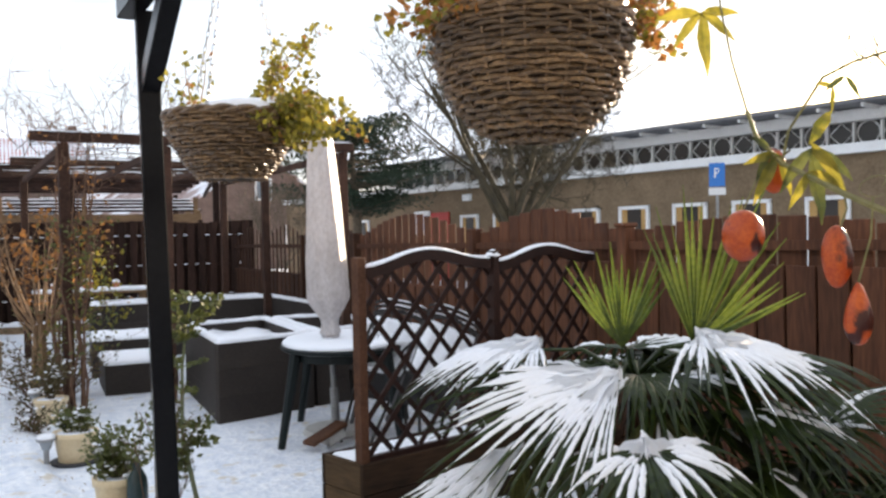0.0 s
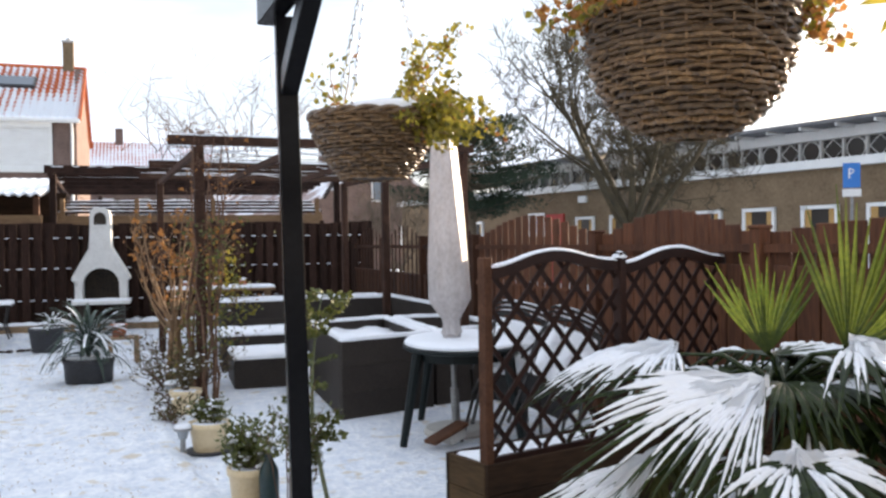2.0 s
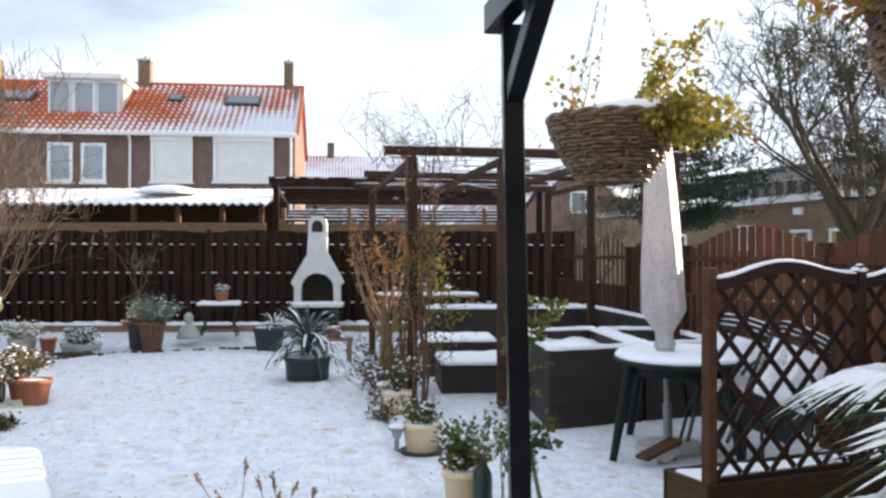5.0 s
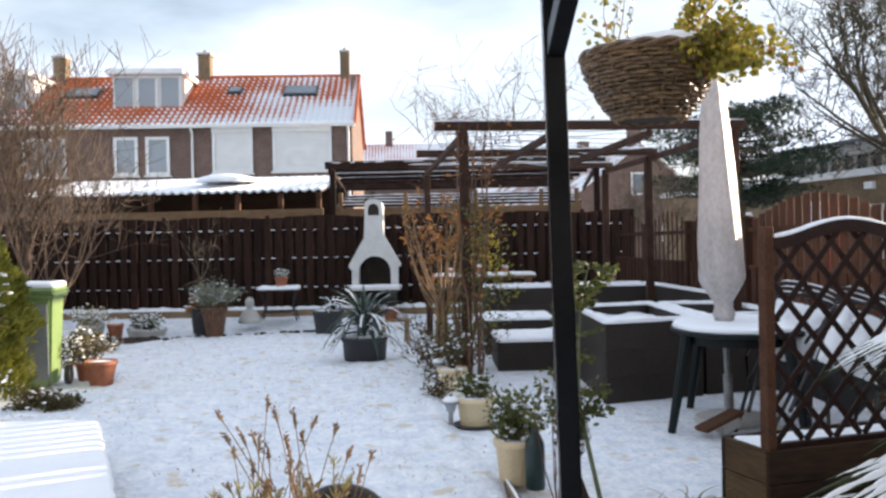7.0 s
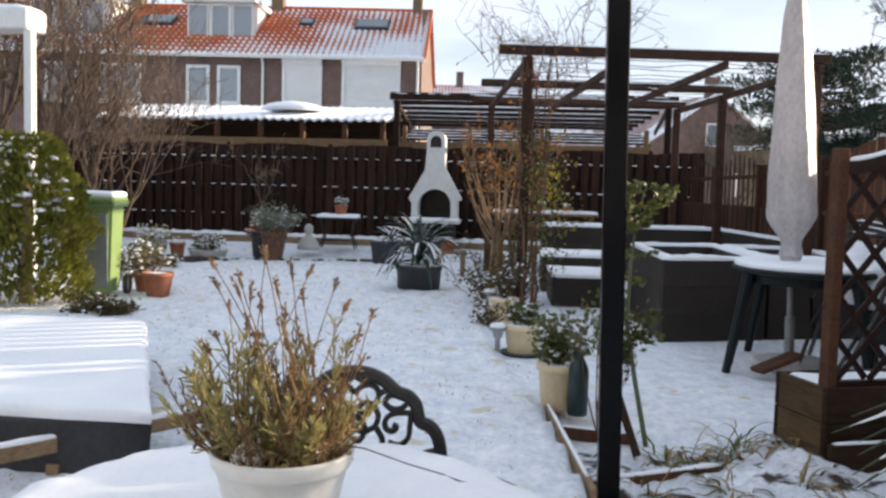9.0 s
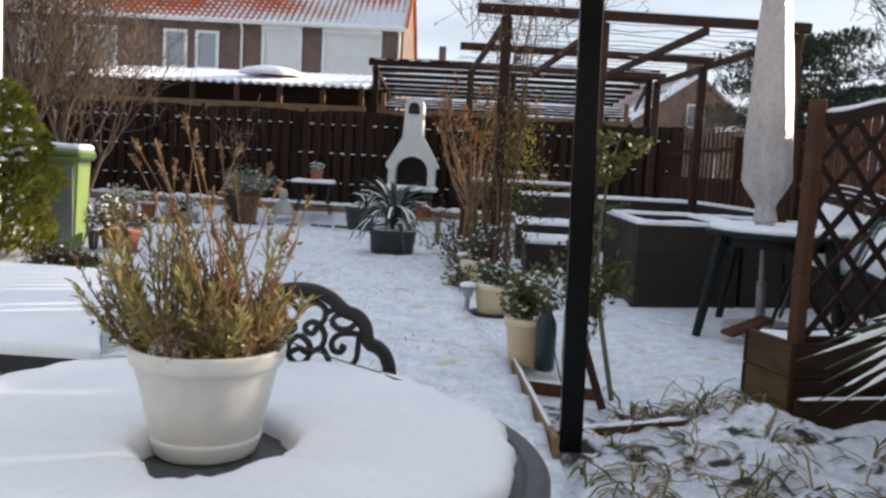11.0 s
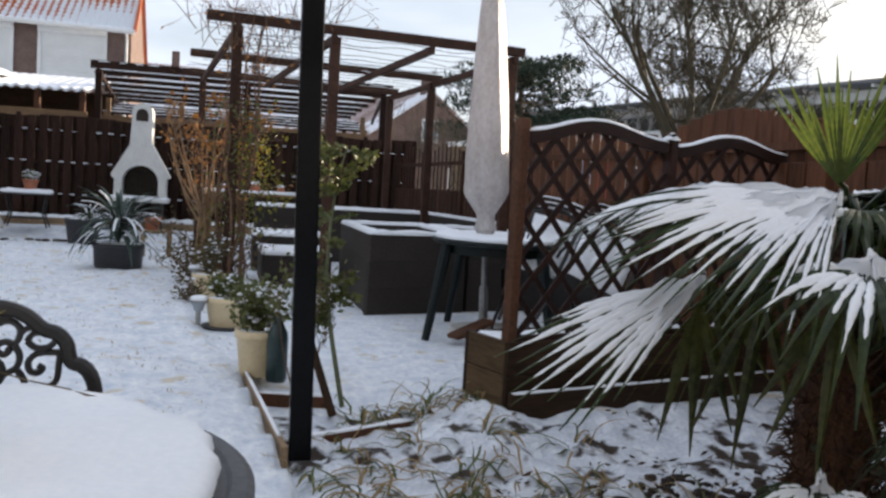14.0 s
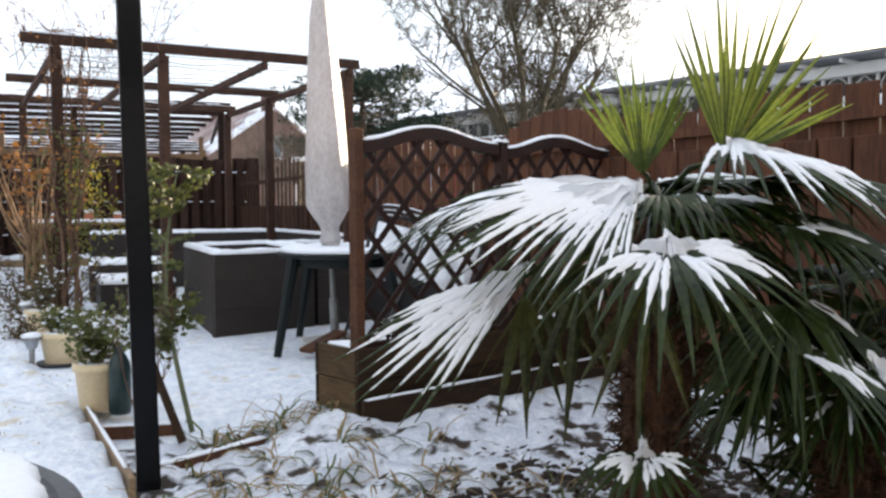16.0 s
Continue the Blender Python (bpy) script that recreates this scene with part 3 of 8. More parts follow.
box(bm, (s, 0.06, 2.85), (0.38, 0.14, 0.22), bev=0.02)
part("wall_lamp", bm, WHITE, school)

# parking sign on its pole
ps = thing("parking_sign", (10.6, 12.2, 0), -38, label="blue parking sign with a pale plate below on a steel pole", category="sign")
bm = bmesh.new()
tube(bm, [(0, 0.03, 0), (0, 0.03, 2.75)], 0.025, 8)
part("pole", bm, STEEL, ps)
bm = bmesh.new()
box(bm, (0, 0, 2.53), (0.27, 0.02, 0.42), bev=0.004)
pl = part("sign_plate", bm, BLUE, ps, "blue enamel plate")
bm = bmesh.new()
box(bm, (-0.035, -0.014, 2.56), (0.025, 0.006, 0.17))
ringp = [V(-0.03 + 0.06 * math.sin(a * math.pi / 8), -0.014, 2.60 + 0.042 * math.cos(a * math.pi / 8)) for a in range(9)]
tube(bm, ringp, 0.010, 5)
part("letter_p", bm, WHITE, pl)
bm = bmesh.new()
box(bm, (0, 0, 2.235), (0.29, 0.02, 0.13), bev=0.004)
part("lower_plate", bm, GREYP, ps, "pale plate below the sign")


# ---- house row ----
house = thing("row_house", (-0.289, 30.251, 0), 4.0, label="brick terraced house row with orange pantile roof, partly snowed", category="house")
HX0, HX1 = -24.0, -3.62
bm = bmesh.new()
box(bm, ((HX0 + HX1) / 2, 4, 2.8), (HX1 - HX0, 8, 5.6))
part("wall", bm, BRICK_H, house)
bm = bmesh.new()
a = [bm.verts.new((HX1 - 0.02, y, z)) for y, z in ((0.05, 5.6), (7.95, 5.6), (4, 8.05))]
b = [bm.verts.new((HX1 - 0.25, y, z)) for y, z in ((0.05, 5.6), (7.95, 5.6), (4, 8.05))]
bm.faces.new(a)
bm.faces.new(b[::-1])
for i in range(3):
    bm.faces.new((a[i], b[i], b[(i + 1) % 3], a[(i + 1) % 3]))
part("gable", bm, BRICK_H, house)

# roof of pantiles: rolled rows, stepped course by course, with the snow lying in the hollows
def pantile(name, x0, x1, y0, z0, y1, z1, tw=0.22, courses=14):
    verts, faces = [], []
    nx = int((x1 - x0) / tw) * 4
    dy, dz = (y1 - y0) / courses, (z1 - z0) / courses
    nrm = V(0, -(z1 - z0), (y1 - y0)).normalized()
    for c in range(courses):
        for r in (0, 1):
            for i in range(nx + 1):
                x = x0 + (x1 - x0) * i / nx
                roll = 0.028 * math.sin(i * math.pi / 2)
                lift = roll + (0.035 if r == 0 else 0.0)
                p = V(x, y0 + dy * (c + r), z0 + dz * (c + r)) + nrm * lift
                verts.append(p)
    for c in range(2 * courses - 1):
        for i in range(nx):
            q = c * (nx + 1) + i
            faces.append((q, q + 1, q + nx + 2, q + nx + 1))
    me = bpy.data.meshes.new(name)
    me.from_pydata(verts, [], faces)
    return me


TILESNOW = bpy.data.materials.new("pantiles_part_snowed")
TILESNOW.use_nodes = True
nt = TILESNOW.node_tree
pb = nt.nodes["Principled BSDF"]
pb.inputs["Roughness"].default_value = 0.75
tcn = nt.nodes.new("ShaderNodeTexCoord")
nA, nB, nC = (nt.nodes.new("ShaderNodeTexNoise") for _ in range(3))
for nn, sc in ((nA, 0.32), (nB, 5.0), (nC, 1.5)):
    nn.inputs["Scale"].default_value, nn.inputs["Detail"].default_value = sc, 3
    nt.links.new(tcn.outputs["Object"], nn.inputs["Vector"])
wv = nt.nodes.new("ShaderNodeTexWave")
wv.wave_type, wv.bands_direction = "BANDS", "X"
wv.inputs["Scale"].default_value = math.tau / 0.22 / 20
wv.inputs["Distortion"].default_value = 0.6
nt.links.new(tcn.outputs["Object"], wv.inputs["Vector"])
wy = nt.nodes.new("ShaderNodeTexWave")
wy.wave_type, wy.bands_direction = "BANDS", "Y"
wy.inputs["Scale"].default_value = math.tau / 0.3036 / 20
wy.inputs["Distortion"].default_value = 0.5
nt.links.new(tcn.outputs["Object"], wy.inputs["Vector"])
sep = nt.nodes.new("ShaderNodeSeparateXYZ")
nt.links.new(tcn.outputs["Object"], sep.inputs[0])
grad = nt.nodes.new("ShaderNodeMapRange")
grad.inputs["From Min"].default_value, grad.inputs["From Max"].default_value = -12.0, -4.0
grad.inputs["To Min"].default_value, grad.inputs["To Max"].default_value = -0.26, 0.13
nt.links.new(sep.outputs["X"], grad.inputs["Value"])
gr2 = nt.nodes.new("ShaderNodeMapRange")
gr2.inputs["From Min"].default_value, gr2.inputs["From Max"].default_value = 5.6, 7.4
gr2.inputs["To Min"].default_value, gr2.inputs["To Max"].default_value = 0.24, -0.03
nt.links.new(sep.outputs["Z"], gr2.inputs["Value"])


def madd(a, b, op="ADD", c=None):
    n = nt.nodes.new("ShaderNodeMath")
    n.operation = op
    nt.links.new(a, n.inputs[0])
    if b is not None:
        nt.links.new(b, n.inputs[1])
    else:
        n.inputs[1].default_value = c
    return n.outputs[0]


cov = madd(madd(madd(nA.outputs["Fac"], grad.outputs[0]), gr2.outputs[0]), madd(madd(wv.outputs["Fac"], None, "MULTIPLY", 0.30), madd(wy.outputs["Fac"], None, "MULTIPLY", 0.22)))
cov = madd(cov, madd(nB.outputs["Fac"], None, "MULTIPLY", 0.22))
rpS = nt.nodes.new("ShaderNodeValToRGB")
rpS.color_ramp.elements[0].position, rpS.color_ramp.elements[1].position = 0.84, 0.96
nt.links.new(cov, rpS.inputs["Fac"])
rpT = nt.nodes.new("ShaderNodeValToRGB")
rpT.color_ramp.elements[0].color, rpT.color_ramp.elements[1].color = (0.40, 0.075, 0.02, 1), (0.60, 0.15, 0.04, 1)
nt.links.new(nC.outputs["Fac"], rpT.inputs["Fac"])
mxT = nt.nodes.new("ShaderNodeMixRGB")
mxT.inputs[2].default_value = (0.84, 0.86, 0.90, 1)
nt.links.new(rpS.outputs["Color"], mxT.inputs[0])
nt.links.new(rpT.outputs["Color"], mxT.inputs[1])
nt.links.new(mxT.outputs["Color"], pb.inputs["Base Color"])

me = pantile("roof_tiles", HX0, HX1 + 0.12, -0.25, 5.55, 4.0, 7.98)
me.materials.append(TILESNOW)
for p in me.polygons:
    p.use_smooth = True
ob = new("roof", me)
ob.parent = house
me = pantile("roof_tiles_back", HX0, HX1 + 0.12, 8.25, 5.55, 4.0, 7.98, courses=4)
me.materials.append(TILE)
ob = new("roof", me)
ob.parent = house
bm = bmesh.new()
tube(bm, [(HX0, 4, 7.98), (HX1 + 0.12, 4, 7.98)], 0.10, 8)
part("ridge", bm, TILE, house)
bm = bmesh.new()
beam(bm, (HX1 + 0.12, -0.25, 5.58), (HX1 + 0.10, 4.0, 8.0), 0.10, 0.10)
part("verge", bm, TILE, house, "bright orange verge tiles")
bm = bmesh.new()
tube(bm, [(HX0, -0.32, 5.52), (HX1 + 0.12, -0.32, 5.52)], 0.07, 8)
part("gutter", bm, GREYP, house)
for x in (-9.12, -3.75):
    bm = bmesh.new()
    tube(bm, [(x, -0.06, 0), (x, -0.06, 5.3), (x, -0.3, 5.5)], 0.045, 8)
    part("downpipe", bm, GREYP, house)


def hwindow(x0, x1, z0, z1, shut=False):
    bm = bmesh.new()
    w, h, cx, cz = x1 - x0, z1 - z0, (x0 + x1) / 2, (z0 + z1) / 2
    for c, s in (((x0 + 0.05, cz), (0.10, h)), ((x1 - 0.05, cz), (0.10, h)), ((cx, z0 + 0.05), (w - 0.2, 0.10)), ((cx, z1 - 0.05), (w - 0.2, 0.10))):
        box(bm, (c[0], -0.02, c[1]), (s[0], 0.12, s[1]))
    win = part("window", bm, WHITE, house, "rolled-down white shutter" if shut else "white-framed window")
    if shut:
        n = int(h / 0.09)
        for i in range(n):
            bm = bmesh.new()
            box(bm, (cx, 0.0, z0 + 0.1 + (h - 0.2) * (i + 0.5) / n), (w - 0.2, 0.05, (h - 0.2) / n - 0.006), bev=0.008)
            part("slat", bm, WHITE, win)
        bm = bmesh.new()
        box(bm, (cx, -0.1, z1 + 0.02), (w, 0.16, 0.16), bev=0.01)
        part("shutter_box", bm, WHITE, win)
    else:
        bm = bmesh.new()
        box(bm, (cx, 0.0, cz), (w - 0.2, 0.03, h - 0.2))
        part("pane", bm, PANE_L, win)
    bm = bmesh.new()
    box(bm, (cx, -0.06, z0 - 0.04), (w + 0.1, 0.2, 0.06))
    part("sill", bm, GREYP, win)


hwindow(-11.80, -10.98, 3.88, 5.2)
hwindow(-10.71, -9.90, 3.88, 5.2)
hwindow(-14.9, -13.4, 3.88, 5.2)
hwindow(-16.8, -15.6, 3.88, 5.2)
hwindow(-8.44, -7.06, 3.92, 5.38, True)
hwindow(-6.37, -4.34, 3.95, 5.38, True)

for x0, x1 in ((-12.22, -9.78), (-18.0, -15.2)):
    bm = bmesh.new()
    box(bm, ((x0 + x1) / 2, 2.6, 6.92), (x1 - x0, 2.6, 1.36))
    body = part("dormer", bm, WHITE, house, "white boarded dormer with three panes")
    bm = bmesh.new()
    box(bm, ((x0 + x1) / 2, 2.5, 7.68), (x1 - x0 + 0.3, 3.1, 0.20), bev=0.02)
    part("dormer_roof", bm, WHITE, body)
    w = (x1 - x0) / 3
    for i in range(3):
        bm = bmesh.new()
        box(bm, (x0 + w * (i + 0.5), 1.285, 6.92), (w - 0.16, 0.03, 1.16 if i != 1 else 1.1))
        pn = part("pane", bm, PANE_L, body)
        bm = bmesh.new()
        f = 0.10 if i == 1 else 0.05
        cx = x0 + w * (i + 0.5)
        for c, s in (((cx - w / 2 + 0.06, 6.92), (f, 1.26)), ((cx + w / 2 - 0.06, 6.92), (f, 1.26)), ((cx, 6.32), (w, f)), ((cx, 7.52), (w, f))):
            box(bm, (c[0], 1.26, c[1]), (s[0], 0.06, s[1]))
        part("frame", bm, WHITE, pn)
for x0, x1, z0, z1 in ((-6.29, -5.02, 6.86, 7.34), (-8.37, -7.83, 7.0, 7.30), (-14.34, -13.06, 6.88, 7.32)):
    bm = bmesh.new()
    ang = math.atan2(2.43, 4.25)
    zc = (z0 + z1) / 2
    yc = -0.25 + (zc - 5.55) / 2.43 * 4.25
    L = (z1 - z0) / math.sin(ang)
    m = Matrix.Rotation(ang, 4, "X")
    box(bm, (x0 / 2 + x1 / 2, yc, zc + 0.06), (x1 - x0, L, 0.12), m, 0.01)
    sk = part("skylight", bm, DARKPOT, house, "dark framed roof window")
    bm = bmesh.new()
    box(bm, V(x0 / 2 + x1 / 2, yc, zc + 0.06) + m @ V(0, 0, 0.07), (x1 - x0 - 0.14, L - 0.14, 0.02), m)
    part("pane", bm, PANE, sk)
for x, zt in ((-9.52, 8.84), (-4.08, 8.89), (-15.05, 8.78)):
    bm = bmesh.new()
    box(bm, (x, 4.0, (zt + 7.6) / 2), (0.46 if x < -5 else 0.36, 0.55, zt - 7.6), bev=0.01)
    ch = part("chimney", bm, BRICK_S, house)
    bm = bmesh.new()
    box(bm, (x, 4.0, zt + 0.04), (0.56 if x < -5 else 0.42, 0.65, 0.08), bev=0.01)
    tube(bm, [(x, 4.0, zt), (x, 4.0, zt + 0.22)], 0.08, 8)
    part("chimney_cap", bm, STONE, ch)

# farther houses seen under and beside the pergola
def far_house(x, y, rz, w, d, hw, hr, label, roof=None):
    t = thing("distant_house", (x, y, 0), rz, label=label, category="house", group="distant houses")
    bm = bmesh.new()
    vs = [bm.verts.new(p) for p in ((-w / 2, -d / 2, 0), (w / 2, -d / 2, 0), (w / 2, d / 2, 0), (-w / 2, d / 2, 0), (-w / 2, -d / 2, hw), (w / 2, -d / 2, hw), (w / 2, d / 2, hw), (-w / 2, d / 2, hw), (-w / 2, 0, hr), (w / 2, 0, hr))]
    for f in ((0, 1, 5, 4), (2, 3, 7, 6), (1, 2, 6, 9, 5), (3, 0, 4, 8, 7)):
        bm.faces.new([vs[i] for i in f])
    part("wall", bm, BRICK_H, t)
    for sgn in (-1, 1):
        bm = bmesh.new()
        a = V(0, sgn * (d / 2 + 0.25), hw - 0.1)
        b = V(0, 0, hr + 0.05)
        m = Matrix.Rotation(math.atan2(b.z - a.z, b.y - a.y), 4, "X")
        box(bm, (a + b) / 2, (w + 0.3, (b - a).length, 0.12), m)
        part("roof", bm, roof or TILESNOW, t)
    for cx in (-w / 2 + 0.5, -w * 0.08, w / 2 - 0.5):
        bm = bmesh.new()
        box(bm, (cx, 0, hr + 0.4), (0.5, 0.6, 1.2))
        part("chimney", bm, BRICK_H, t)
    for i in range(int(w / 2.2)):
        bm = bmesh.new()
        box(bm, (-w / 2 + 1.2 + 2.2 * i, -d / 2 - 0.03, hw * 0.72), (1.0, 0.08, 1.2))
        wn_ = part("window", bm, WHITE, t)
        bm = bmesh.new()
        box(bm, (-w / 2 + 1.2 + 2.2 * i, -d / 2 - 0.08, hw * 0.72), (0.82, 0.02, 1.02))
        part("pane", bm, PANE, wn_)
    for sx in (-1, 1):
        for cy, cz in ((-d * 0.2, hw * 0.55), (d * 0.2, hw * 0.55), (0.0, hw + (hr - hw) * 0.35)):
            bm = bmesh.new()
            box(bm, (sx * (w / 2 + 0.02), cy, cz), (0.08, 1.0, 1.2))
            wn_ = part("window", bm, WHITE, t)
            bm = bmesh.new()
            box(bm, (sx * (w / 2 + 0.07), cy, cz), (0.02, 0.82, 1.02))
            part("pane", bm, PANE, wn_)
    return t


far_house(-4.6, 62, 4, 10, 8, 5.4, 8.4, "distant terraced house with a snowed orange roof")
far_house(5.0, 68, 2, 14, 8, 4.6, 7.0, "distant low house row behind the gardens")
far_house(6.8, 53.8, 108, 16, 9, 3.2, 6.3, "distant brick house, gable end towards the garden", mat("weathered_tiles_dusted_with_snow", (0.20, 0.12, 0.10), (0.42, 0.34, 0.32), 0.8, 0.8, 6, 0.3, 0.01, c3=(0.78, 0.80, 0.84), c3_at=0.50))


# ---- neighbour's shed and pergola behind the fence ----
shed = thing("garden_shed", (-0.003, 16.48, 0), -2.5, label="long open-sided timber lean-to with a snowed corrugated roof", category="shed")
verts, faces = [], []
X0, X1 = -8.9, -2.75
NX = int((X1 - X0) / 0.03)
for j, (y, z) in enumerate(((0.0, 2.42), (0.12, 2.44), (1.1, 2.62), (2.3, 2.86))):
    for i in range(NX + 1):
        x = X0 + (X1 - X0) * i / NX
        verts.append((x, y, z + (0.022 if y < 0.2 else 0.006) * math.sin(x * math.tau / 0.18)))
for j in range(3):
    for i in range(NX):
        q = j * (NX + 1) + i
        faces.append((q, q + 1, q + NX + 2, q + NX + 1))
me = bpy.data.meshes.new("corrugated_roof")
me.from_pydata(verts, [], faces)
me.materials.append(ZINC)
ob = new("roof", me)
ob.parent = shed
verts = [(v[0], v[1] - (0.02 if v[1] < 0.1 else 0), v[2] + 0.035 + 0.012 * noise.noise(V(v[0] * 3, v[1], 0))) for v in verts]
nb = len(verts)
verts += [(v[0], v[1], v[2] - 0.035) for v in verts[:NX + 1]]
faces2 = faces + [(i, nb + i, nb + i + 1, i + 1) for i in range(NX)]
me = bpy.data.meshes.new("roof_snow")
me.from_pydata(verts, [], faces2)
me.materials.append(SNOW)
ob = new("roof_snow", me)
ob.parent = shed
for x in (-8.6, -7.1, -6.2, -5.3, -4.45, -3.6, -2.85):
    bm = bmesh.new()
    box(bm, (x, 0.1, 1.2), (0.09, 0.09, 2.4))
    part("post", bm, POSTW, shed)
for z, h in ((1.98, 0.20), (1.72, 0.28)):
    bm = bmesh.new()
    box(bm, ((X0 + X1) / 2, 0.03, z), (X1 - X0, 0.03, h - 0.01))
    part("plank", bm, SHEDW, shed)
bm = bmesh.new()
box(bm, ((X0 + X1) / 2, 2.3, 1.3), (X1 - X0, 0.05, 2.6))
part("rear_wall", bm, TROUGH, shed)
bm = bmesh.new()
lathe(bm, [(0.66, 0.0), (0.62, 0.05), (0.52, 0.10), (0.36, 0.14), (0.18, 0.165), (0.0, 0.17)], 36, (-4.95, 1.0, 2.70), sy=0.9, wob=0.06)
part("dome_light", bm, SNOW, shed, "snow-capped roof dome", smooth=True)

ns = thing("neighbour_screen", (0, 17.2, 0), label="ochre timber screen and snowed slats in the next garden", category="fence")
for z, h in ((1.98, 0.20), (1.76, 0.22)):
    bm = bmesh.new()
    box(bm, (-0.2, 0.0, z), (5.0, 0.03, h - 0.01), bev=0.003)
    part("plank", bm, SHEDW, ns)
for x in (-2.5, -1.2, 0.2, 1.5, 2.2):
    bm = bmesh.new()
    box(bm, (x, 0.06, 1.2), (0.08, 0.08, 2.4))
    part("post", bm, SHEDW, ns)
for i in range(4):
    z, y = 2.14 + 0.09 * i, 0.1 + 0.55 * i
    bm = bmesh.new()
    beam(bm, (-2.6, y, z), (2.3, y, z), 0.05, 0.04)
    sl = part("slat", bm, FENCE_DK, ns)
    bm = bmesh.new()
    snow_strip(bm, [(-2.6, y, z + 0.02), (2.3, y, z + 0.02)], 0.035, 0.018, 0.1, seed=i, ragged=0.9)
    part("snow", bm, SNOW, sl, smooth=True)
for x in (-2.55, 2.25):
    bm = bmesh.new()
    box(bm, (x, 1.8, 1.2), (0.08, 0.08, 2.42))
    part("post", bm, SHEDW, ns)
    bm = bmesh.new()
    beam(bm, (x, 0.0, 2.10), (x, 1.85, 2.38), 0.05, 0.06)
    part("side_rail", bm, SHEDW, ns)

npg = thing("neighbour_pergola", (0, 15.5, 0), label="dark slatted timber pergola with snow on its slats", category="pergola")
for x in (-2.40, 0.0, 2.35):
    for y in (0.1, 6.9):
        bm = bmesh.new()
        box(bm, (x, y, 1.36), (0.10, 0.10, 2.72))
        part("post", bm, FENCE_DK, npg)
for i in range(7):
    y = 0.02 + i * 1.15
    bm = bmesh.new()
    beam(bm, (-2.52 - 0.13 * i, y, 2.795), (2.5, y, 2.795), 0.05, 0.08 if i else 0.13)
    sl = part("slat", bm, FENCE_DK, npg)
    bm = bmesh.new()
    snow_strip(bm, [(-2.50 - 0.13 * i, y, 2.837), (2.49, y, 2.837)], 0.050, 0.018, 0.12, seed=i, ragged=0.9)
    part("snow", bm, SNOW, sl, smooth=True)
for x in (-2.40, 2.35):
    bm = bmesh.new()
    beam(bm, (x, 0, 2.70), (x * 1.3, 7.0, 2.70), 0.05, 0.09)
    part("side_beam", bm, FENCE_DK, npg)


# ---- pergola over the raised beds ----
perg = thing("pergola", (-0.29, 8.27, 0), 7.1, label="brown timber pergola frame dusted with snow, twined with bare climbers", category="pergola")
for y in (0.0, 2.52, 4.45):
    bm = bmesh.new()
    beam(bm, (0, y, 2.475), (3.07, y, 2.475), 0.055, 0.085, 0.004)
    bmo = part("beam", bm, PERG, perg)
    bm = bmesh.new()
    snow_strip(bm, [(0.02, y, 2.52), (3.05, y, 2.52)], 0.06, 0.012, 0.08, seed=y)
    part("snow", bm, SNOW, bmo, smooth=True)
for x in (0.28, 1.15, 2.1, 2.98):
    bm = bmesh.new()
    beam(bm, (x, -0.02, 2.395), (x, 4.5, 2.395), 0.05, 0.072, 0.004)
    part("rafter", bm, PERG, perg)
rw = random.Random(31)
for k in range(13):
    y, run = 0.2 + 0.33 * k, []
    x = rw.uniform(0.0, 0.3)
    while x < 3.0:
        run.append(V(x, y + 0.10 * noise.noise(V(x * 1.7, k, 0)), 2.448 + 0.035 * noise.noise(V(x * 2.3, k, 4))))
        x += 0.11
    bm = bmesh.new()
    tube(bm, run, 0.0035, 5)
    wr = part("vine_shoot", bm, BARK, perg, "thin bare vine shoot")
    if k % 3:
        a, b = rw.randint(0, 6), rw.randint(14, len(run))
        bm = bmesh.new()
        snow_strip(bm, [p + V(0, 0, 0.002) for p in run[a:b]], 0.009, 0.009, 0.06, seed=k, ragged=0.95)
        part("snow", bm, SNOW, wr, smooth=True)
for x, y in ((0.28, 0.0), (1.17, 0.0), (2.97, 0.0), (2.97, 2.52), (2.97, 4.45), (0.28, 4.45)):
    bm = bmesh.new()
    box(bm, (x, y + 0.06, 1.21), (0.09, 0.09, 2.42), bev=0.005)
    part("post", bm, PERG, perg)
for x in (0.28, 2.97):
    bm = bmesh.new()
    beam(bm, (x, 0.06, 2.0), (x, 0.5, 2.40), 0.05, 0.08)
    part("brace", bm, PERG, perg)


